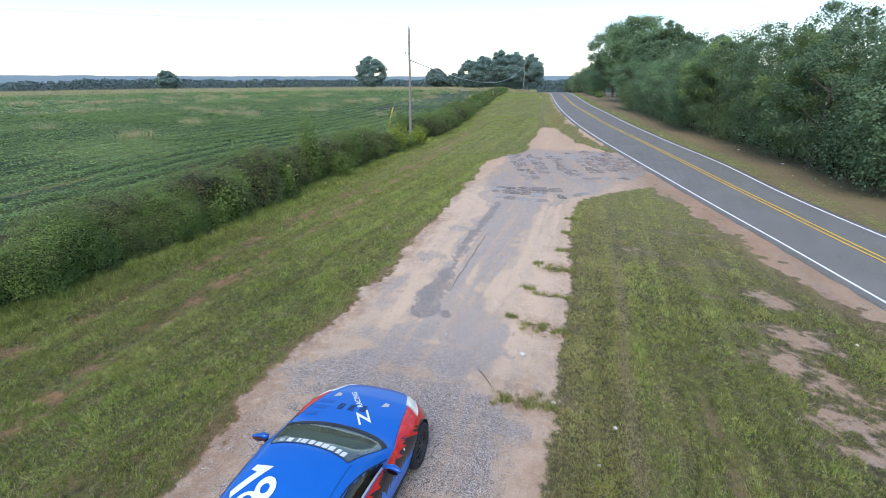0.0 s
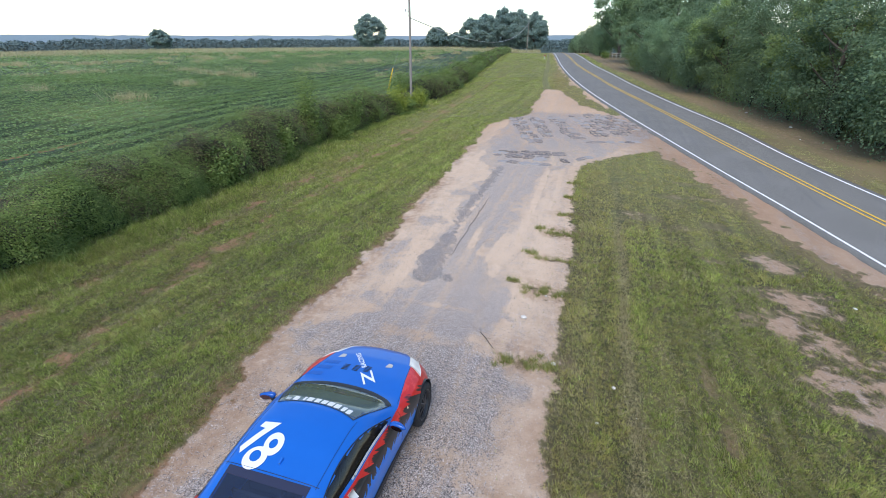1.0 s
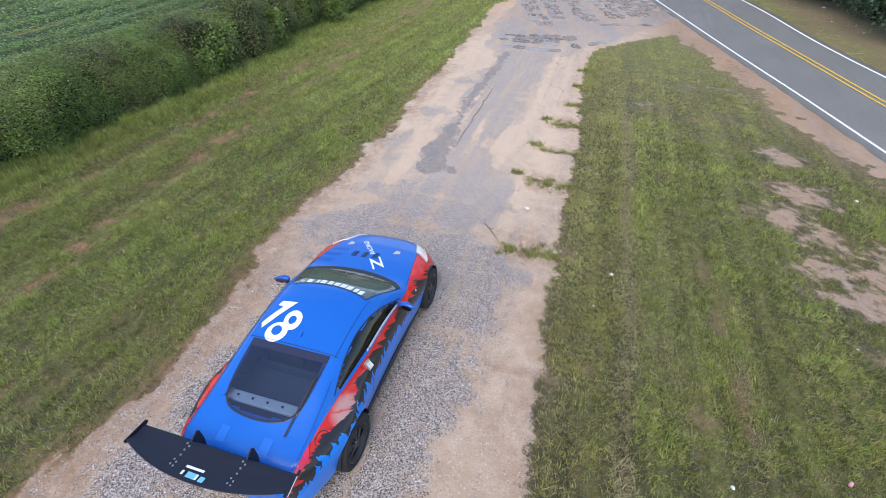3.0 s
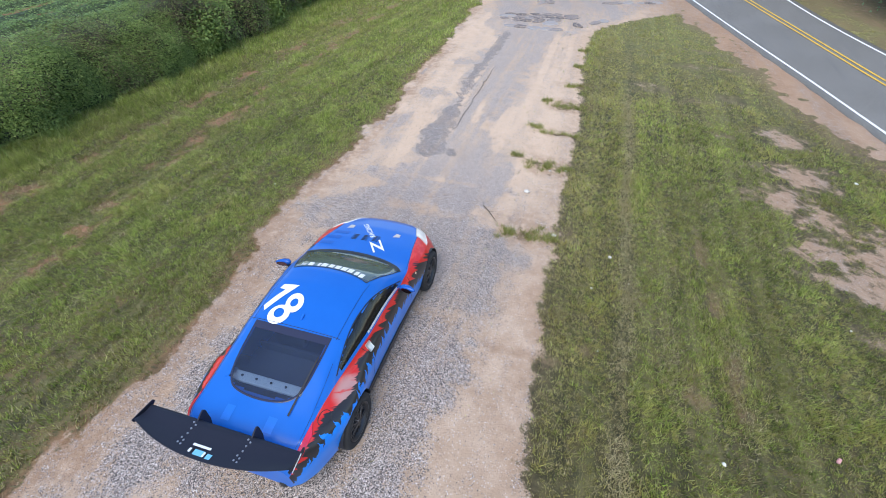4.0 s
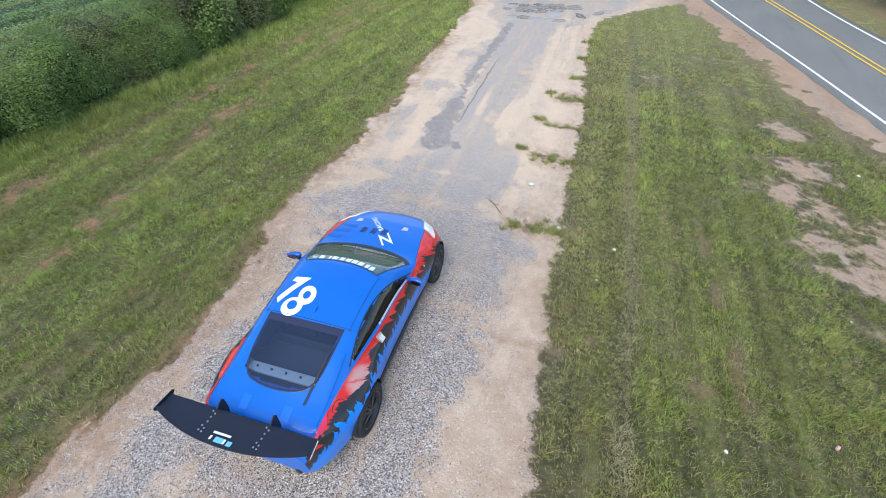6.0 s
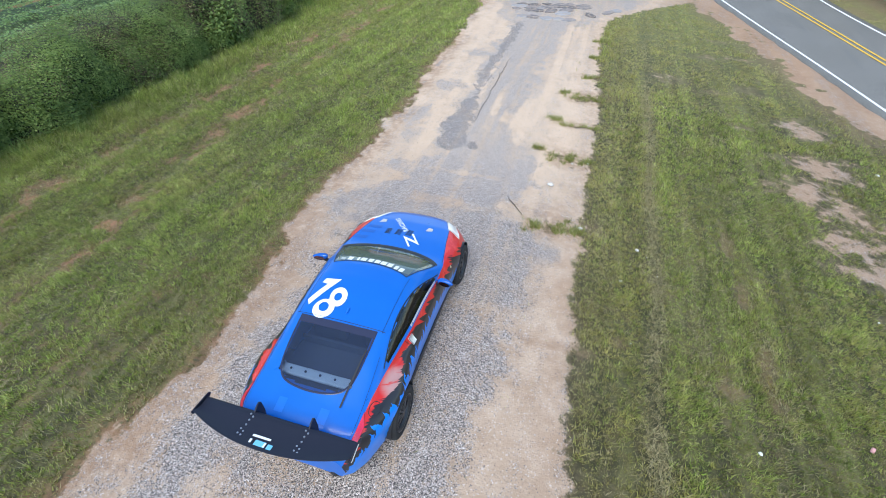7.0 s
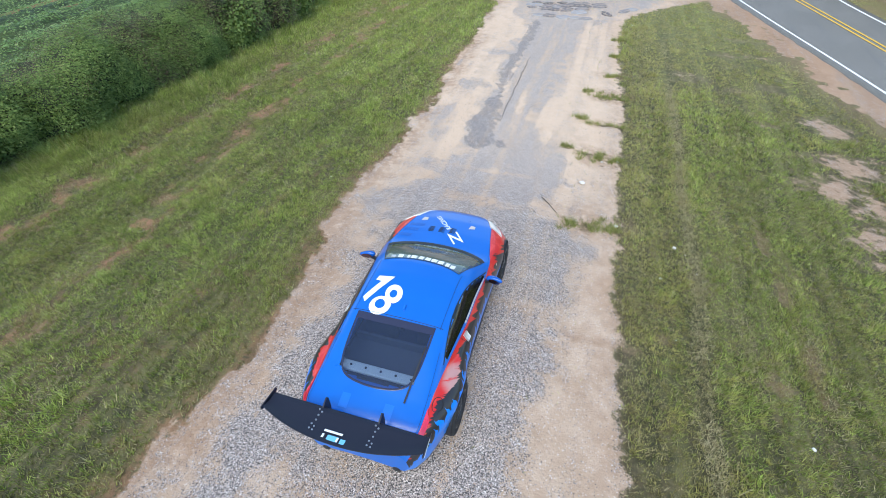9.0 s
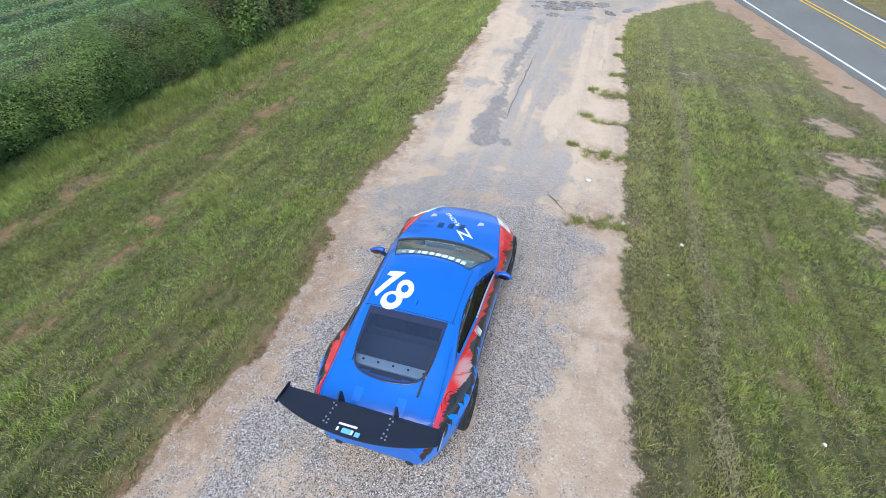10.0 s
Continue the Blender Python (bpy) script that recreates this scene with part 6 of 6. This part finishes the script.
for cx, cy in ((-0.25, 1.32), (-0.09, 1.335), (0.075, 1.36)):
    for k in range(5):
        yy = cy + (k - 2) * 0.032
        decal("bonnet_vent_slot", ((cx - 0.045, yy - 0.009), (cx + 0.045, yy - 0.009), (cx + 0.045, yy + 0.009), (cx - 0.045, yy + 0.009)), BLACKTRIM, CAR, "", 0.004, 3)
for x, y, s in ((0.335, 1.56, 1), (-0.45, 1.60, -1)):
    decal("bonnet_catch", ((x - 0.05, y - 0.06), (x + 0.05, y - 0.03), (x + 0.04, y + 0.05), (x - 0.03, y + 0.06)), plain("bare_patch", (0.5, 0.47, 0.42), 0.4), CAR, "pale worn patch on the bonnet", 0.004, 4)
for x, y in ((-0.60, 1.06), (-0.55, 1.23), (-0.50, 1.39)):
    decal("faded_decal", ((x - 0.13, y - 0.05), (x + 0.1, y - 0.03), (x + 0.11, y + 0.05), (x - 0.12, y + 0.03)), DIM_VINYL, CAR, "faded dark sponsor decal", 0.004, 4)
# a word on the windscreen: nine plain bars and a small number panel
for k, wide in enumerate((0.062, 0.05, 0.066, 0.066, 0.06, 0.056, 0.066, 0.03, 0.066)):
    f0 = 0.9 - k * 0.083 - wide
    t0, t1 = -1.66 + 3.32 * f0, -1.66 + 3.32 * (f0 + wide)
    patch("windscreen_bar", t0, t1, lambda a: ws_back(f0 + wide / 2) + 0.018, lambda a: ws_back(f0 + wide / 2) + 0.105, WHITE_VINYL, CAR, "", 0.007, 3, 3)
patch("windscreen_panel", -1.42, -1.2, 0.19, 0.25, plain("grey_vinyl", (0.5, 0.55, 0.55), 0.4), CAR, "small grey panel on the windscreen", 0.007, 3, 3)
# wing decals
for x, y, w, d, mat in ((-0.13, -2.275, 0.05, 0.05, BLACKTRIM), (-0.03, -2.28, 0.11, 0.055, CYAN_VINYL), (0.075, -2.285, 0.05, 0.05, CYAN_VINYL), (-0.05, -2.215, 0.19, 0.022, WHITE_VINYL), (0.02, -2.28, 0.02, 0.045, WHITE_VINYL), (-0.13, -2.275, 0.022, 0.04, WHITE_VINYL)):
    part("wing_decal", boxes(((w, d, 0.003), pose(x - 0.02, y, float(wing_z(y)) + (0.004 if mat is not WHITE_VINYL else 0.0065), -9.5))), mat, WING)
# a word across the rear bumper, as plain bars
for k, wide in enumerate((0.05, 0.03, 0.045, 0.03, 0.045, 0.045, 0.03)):
    bx = 0.02 + k * 0.055
    part("bumper_bar", boxes(((wide, 0.004, 0.05), pose(bx, -2.028, 0.66, -8))), WHITE_VINYL, CAR)
# faint pale squares on the hatch
for x in (-0.22, 0.27):
    decal("hatch_patch", ((x - 0.05, -1.83), (x + 0.05, -1.83), (x + 0.05, -1.68), (x - 0.05, -1.68)), plain("lighter_blue_paint", (0.013, 0.15, 0.58), 0.3), CAR, "", 0.003, 4)
# rear wiper, aerial, tail pipes, rear plinth lettering
wy = np.linspace(-1.63, -1.0, 12)
strip("rear_wiper", np.linspace(1.36, 1.5, 12), wy, 0.02, BLACKTRIM, CAR, "black rear wiper", 0.02)
z_a = float(over([0.05], [-0.62])[0][2])
part("roof_aerial", boxes(((0.025, 0.07, 0.03), pose(0.05, -0.62, z_a + 0.012, 12)), bevel=0.008), BLUE, CAR, "small blue roof aerial")
for e in (1, -1):
    part("tail_pipe", tubes("tail_pipe", [[(np.array([e * 0.42, -1.8, 0.25]), 0.045), (np.array([e * 0.42, -2.02, 0.25]), 0.048), (np.array([e * 0.42, -2.025, 0.25]), 0.04), (np.array([e * 0.42, -1.9, 0.25]), 0.038)]], 18), BLACKTRIM, CAR, "dark tail pipe")
part("rear_diffuser", boxes(((0.9, 0.12, 0.1), pose(0, -1.93, 0.24, 20)), bevel=0.02), BLACKTRIM, CAR, "black rear diffuser")
part("front_splitter", boxes(((1.0, 0.35, 0.025), pose(0, 2.05, 0.17)), bevel=0.008), BLACKTRIM, CAR, "black front splitter")


# ---- broken pavement where the lay-by joins the road ----
def slab_material():
    n = Nodes("old_chip_seal", 0.9)
    v, w = n.coord(), n.who()
    st = n.split(n.cells(v, 26))
    c = n.mix(st[0], (0.1, 0.088, 0.084), (0.38, 0.33, 0.305))
    c = n.mix(n.math("MULTIPLY", n.ramp(w, 0.6, 0.8), 0.7), c, (0.43, 0.42, 0.42))
    c = n.mix(n.math("MULTIPLY", n.ramp(w, 0.36, 0.1), 0.6), c, (0.09, 0.082, 0.08))
    n.colour(n.mix(n.ramp(n.noise(v, 1.6, 6, 0.7), 0.46, 0.62), c, (0.48, 0.375, 0.29)))
    n.bump(st[0], 0.7, 0.02)
    return n.mat


SLAB = slab_material()


def slab_mesh(seed):
    """An irregular broken plate, bevelled by a narrower top."""
    r = np.random.default_rng(seed)
    k = 7
    a = (np.arange(k) + r.uniform(-0.28, 0.28, k)) * 2 * np.pi / k
    rad = r.uniform(0.75, 1.15, k)
    ring = np.stack([np.cos(a) * rad, np.sin(a) * rad], 1)
    bm = bmesh.new()
    lo = [bm.verts.new((x, y, -0.05)) for x, y in ring]
    mi = [bm.verts.new((x * 0.98, y * 0.98, 0.0)) for x, y in ring]
    up = [bm.verts.new((x * 0.9, y * 0.9, 0.012 + r.uniform(0, 0.008))) for x, y in ring]
    for i in range(k):
        j = (i + 1) % k
        bm.faces.new((lo[i], lo[j], mi[j], mi[i])), bm.faces.new((mi[i], mi[j], up[j], up[i]))
    bm.faces.new(up)
    me = bpy.data.meshes.new("slab")
    bm.to_mesh(me), bm.free()
    me.materials.append(SLAB)
    return me


PAVE = thing("pavement", "broken grey chip-seal pavement at the mouth of the lay-by", "pavement", kind="structure")
slab_meshes = [slab_mesh(100 + k) for k in range(9)]
r_s = np.random.default_rng(5)
BANDS = [((-5.5, 33.2), (-3.0, 25.6), 1.0), ((-4.2, 33.4), (-2.5, 27.4), 0.8), ((-3.0, 34.2), (-0.8, 27.2), 0.9), ((-1.7, 35.2), (0.7, 27.8), 1.0), ((-0.5, 35.8), (1.7, 29.0), 1.1),
         ((0.6, 35.4), (2.3, 30.6), 0.7), ((-4.6, 22.7), (-1.7, 22.4), 1.35), ((-0.3, 26.7), (2.6, 27.7), 0.35), ((-4.7, 21.1), (-1.3, 21.0), 0.3), ((-1.6, 22.6), (-0.9, 21.6), 0.5), ((-3.4, 23.2), (-1.4, 23.4), 0.8), ((-0.6, 22.4), (0.2, 23.6), 0.5), ((1.6, 33.8), (3.9, 29.6), 0.5)]
count = 0
for (x0, y0), (x1, y1), wd in BANDS:
    ln = math.hypot(x1 - x0, y1 - y0)
    ux, uy = (x1 - x0) / ln, (y1 - y0) / ln
    across = max(1, round(wd / 0.42))
    for i in range(int(ln / 0.5)):
        for k in range(across):
            if r_s.uniform() < 0.08:
                continue
            s, d = (i + 0.5) * 0.5 + r_s.uniform(-0.1, 0.1), ((k + 0.5) / across - 0.5) * wd + r_s.uniform(-0.08, 0.08)
            x, y = x0 + ux * s - uy * d, y0 + uy * s + ux * d
            ob = new("slab", slab_meshes[int(r_s.integers(0, 9))])
            ob.parent = PAVE
            sc = r_s.uniform(0.24, 0.36)
            ob.matrix_basis = pose(x, y, float(land(x, y)) + 0.012 + r_s.uniform(0, 0.02), r_s.normal(0, 0.6), r_s.normal(0, 0.6), math.degrees(math.atan2(uy, ux)) + r_s.normal(0, 22))
            ob.scale = (sc * r_s.uniform(0.9, 1.35), sc * r_s.uniform(0.6, 0.95), 1.0)
            count += 1

# ---- poles, wires and roadside pieces ----
WOODPOLE = plain("weathered_pole_wood", (0.27, 0.24, 0.21), 0.85, vary=0.3, scale=4, bump=0.5)
WIRE = plain("wire", (0.5, 0.5, 0.5), 0.6, vary=0.1)
GLAZE = plain("grey_insulator", (0.35, 0.36, 0.38), 0.3, vary=0.1)


def pole(x, y, h, lean, label, r=0.14):
    z = float(land(x, y)) - 0.3
    t = thing("utility_pole", label, "pole", pose(x, y, z, lean[0], lean[1], 0), "utility poles")
    part("shaft", tubes("shaft", [[(np.array([0.01 * math.sin(3 * s), 0, s * (h + 0.3)]), r * (1 - 0.35 * s)) for s in np.linspace(0, 1, 9)] + [(np.array([0, 0, h + 0.31]), 0.02)]], 14), WOODPOLE, t)
    bm = bmesh.new()
    bmesh.ops.create_cone(bm, cap_ends=True, segments=14, radius1=0.06, radius2=0.035, depth=0.2, matrix=pose(0, 0, h + 0.4))
    part("insulator", bm, GLAZE, t)
    part("bracket", boxes(((0.32, 0.05, 0.05), pose(-0.2, 0, h - 1.6)), ((0.09, 0.09, 0.18), pose(-0.36, 0, h - 1.55)), bevel=0.01), GLAZE, t)
    part("band", tubes("band", [[(np.array([0, 0, h - 3.05]), r * 0.78), (np.array([0, 0, h - 2.95]), r * 0.78)]], 14), GLAZE, t)
    return t


pole(-15.5, 38.7, 9.15, (0.3, 0.6), "weathered grey wooden utility pole beside a hedge", 0.125)
pole(-25.6, 174.0, 10.2, (0, 0.6), "weathered grey wooden utility pole beside a far hedge", 0.15)


def wire(a, b, sag, label, r=0.012):
    a, b = np.array(a, float), np.array(b, float)
    pts = [(a + (b - a) * s - np.array([0, 0, 4 * sag * s * (1 - s)]), r) for s in np.linspace(0, 1, 40)]
    tagged(part("overhead_wire", tubes("overhead_wire", [pts], 6), WIRE), label, "wire")


wire((-15.45, 38.7, 6.75), (-25.5, 174.0, 9.9), 3.6, "slack overhead wire between two utility poles", 0.036)
wire((-15.4, 38.7, 9.45), (-62.0, 22.0, 11.4), 0.25, "thin overhead wire leaving a utility pole", 0.008)
YELLOW = plain("yellow_plastic", (0.75, 0.5, 0.03), 0.45, vary=0.1)
g = thing("guy_wire_guard", "slanting yellow plastic guard on a guy wire", "guard")
part("sleeve", tubes("sleeve", [[(np.array([-20.2, 44.0, 0.0]), 0.05), (np.array([-20.08, 44.0, 0.4]), 0.055), (np.array([-19.42, 44.0, 2.58]), 0.055), (np.array([-19.4, 44.0, 2.62]), 0.02)]], 10), YELLOW, g)
part("guy_wire", tubes("guy_wire", [[(np.array([-19.42, 44.0, 2.5]), 0.008), (np.array([-15.5, 38.72, 7.0]), 0.008)]], 5), WIRE, g)

# far side of the road: a rail fence and a dark bush in a clearing
FENCEWOOD = plain("pale_fence_wood", (0.32, 0.3, 0.27), 0.8, vary=0.2)
FX, FY = 1.6, 101.5
fz = float(land(FX, FY))
fence = thing("fence", "low pale wooden rail fence in a clearing", "fence", pose(FX, FY, fz))
for k in range(5):
    part("post", boxes(((0.1, 0.1, 1.1), pose(k * 0.75, 0.05 * k, 0.5)), bevel=0.01), FENCEWOOD, fence)
for z in (0.45, 0.85):
    part("rail", boxes(((3.2, 0.05, 0.09), pose(1.5, 0.05, z, 0, 0, 3.5)), bevel=0.01), FENCEWOOD, fence)
bush_at(0.3, 100.5, 1.3, 0.9, HEDGE_LEAF, "small dark bush in a clearing beside the road", 900, 0.2, 41)
mk = thing("road_marker", "small red and white marker post on the verge", "marker", pose(-10.7, 96.2, float(land(-10.7, 96.2))))
part("post", boxes(((0.08, 0.08, 0.7), pose(0, 0, 0.33)), bevel=0.01), plain("white_post_paint", (0.7, 0.7, 0.68), 0.6), mk)
part("plate", boxes(((0.4, 0.03, 0.22), pose(0, -0.06, 0.62)), bevel=0.008), plain("red_post_paint", (0.4, 0.14, 0.1), 0.6), mk)


# ---- litter, twig, loose stones ----
def crumpled(name, x, y, size, mat, label, cat, seed):
    r = np.random.default_rng(seed)
    bm = bmesh.new()
    bmesh.ops.create_icosphere(bm, subdivisions=2, radius=1.0)
    for v in bm.verts:
        v.co = Vector([c * s * (1 + r.uniform(-0.3, 0.3)) for c, s in zip(v.co, size)])
    ob = part(name, bm, mat)
    ob.matrix_basis = pose(x, y, float(land(x, y)) + size[2] * 0.75, 0, 0, r.uniform(0, 360))
    tagged(ob, label, cat)


PAPER, PINK, STONE = plain("dirty_white_paper", (0.75, 0.74, 0.70), 0.7), plain("pink_card", (0.6, 0.3, 0.28), 0.6), plain("pale_stone", (0.6, 0.56, 0.5), 0.8, vary=0.2, scale=30)
for k, (x, y, sz, where) in enumerate(((0.47, 5.69, 0.036, "on the grass"), (6.1, 11.5, 0.06, "on bare soil"), (-6.2, 6.85, 0.026, "in mown grass"), (4.4, 6.28, 0.024, "in mown grass"), (3.97, 5.77, 0.02, "in mown grass"), (2.15, 3.3, 0.034, "in mown grass"),
                                        (0.64, 4.43, 0.016, "in mown grass"), (0.89, 6.43, 0.018, "in mown grass"), (1.04, 5.98, 0.016, "in mown grass"), (0.49, 13.28, 0.03, "in mown grass"), (-0.16, 20.5, 0.07, "at the grass's edge"),
                                        (10.2, 39.2, 0.13, "under the wood's edge"), (11.5, 34.2, 0.12, "under the wood's edge"), (10.9, 30.6, 0.06, "under the wood's edge"))):
    crumpled("litter", x, y, (sz * 0.78, sz * 0.6, sz * 0.32), PAPER, "scrap of white litter " + where, "litter", 1 + k)
crumpled("stone", -1.02, 8.18, (0.06, 0.045, 0.035), STONE, "pale stone lying on sandy soil", "stone", 5)
crumpled("stone", 0.72, 6.57, (0.035, 0.03, 0.02), STONE, "small pale stone lying in grass", "stone", 6)
crumpled("stone", -0.34, 9.29, (0.03, 0.025, 0.02), STONE, "small pale stone beside a grass tuft", "stone", 18)
crumpled("stone", -0.68, 9.19, (0.026, 0.022, 0.018), STONE, "small pale stone beside a grass tuft", "stone", 19)
crumpled("stone", -0.29, 6.85, (0.045, 0.04, 0.03), STONE, "small pale stone at the lay-by's edge", "stone", 7)
can = thing("drink_can", "crushed white and red drink can lying in grass", "can", pose(3.43, 3.8, float(land(3.43, 3.8)) + 0.06, 90, 0, 65))
part("body", tubes("body", [[(np.array([0, 0, z]), rr) for z, rr in ((-0.06, 0.001), (-0.06, 0.026), (-0.05, 0.033), (0.02, 0.03), (0.05, 0.033), (0.06, 0.026), (0.06, 0.001))]], 16), PAPER, can)
part("band", tubes("band", [[(np.array([0, 0, 0.022]), 0.0335), (np.array([0, 0, 0.05]), 0.0345)]], 16), PINK, can)
tw = tubes("twig", [[(np.array([-1.75, 7.40, 0.02]), 0.006), (np.array([-1.6, 7.22, 0.035]), 0.007), (np.array([-1.39, 6.96, 0.015]), 0.005)], [(np.array([-1.6, 7.22, 0.03]), 0.005), (np.array([-1.5, 7.25, 0.02]), 0.003)]], 6)
tagged(part("twig", tw, TWIG), "thin bare twig lying on gravel", "twig")


def pebbles(n):
    """Loose chippings on the lay-by, four-sided pyramids of stone."""
    x, y = rng.uniform(-5.6, -0.1, n), rng.uniform(0.3, 14, n) ** 1.0
    so, gv, dr = cover(x, y)
    k = (so > 0.6) & (rng.uniform(0, 1, n) < 0.1 + 0.9 * gv)
    x, y = x[k], y[k]
    n = len(x)
    s = rng.uniform(0.004, 0.0105, n)
    a = rng.uniform(0, 6.3, n)
    z = land(x, y)
    v = np.empty((n, 5, 3))
    for i in range(4):
        an = a + i * np.pi / 2
        v[:, i] = np.stack([x + np.cos(an) * s * rng.uniform(0.7, 1.3, n), y + np.sin(an) * s * rng.uniform(0.7, 1.3, n), z - 0.001], 1)
    v[:, 4] = np.stack([x, y, z + s * rng.uniform(0.5, 1.0, n)], 1)
    b = np.arange(n)[:, None] * 5
    F = np.concatenate([b + np.array([[i, (i + 1) % 4, 4]]) for i in range(4)])
    m = Nodes("loose_chippings", 0.85)
    r = m.island()
    m.colour(m.mix(m.ramp(r, 0.78, 0.97), m.mix(m.ramp(r, 0.0, 0.78), (0.1, 0.088, 0.082), (0.38, 0.33, 0.3)), (0.66, 0.6, 0.55)))
    tagged(part("loose_chippings", fast_mesh("loose_chippings", v.reshape(-1, 3), F), m.mat), "loose grey and white stone chippings on the lay-by", "gravel", kind="stuff")


pebbles(52000)
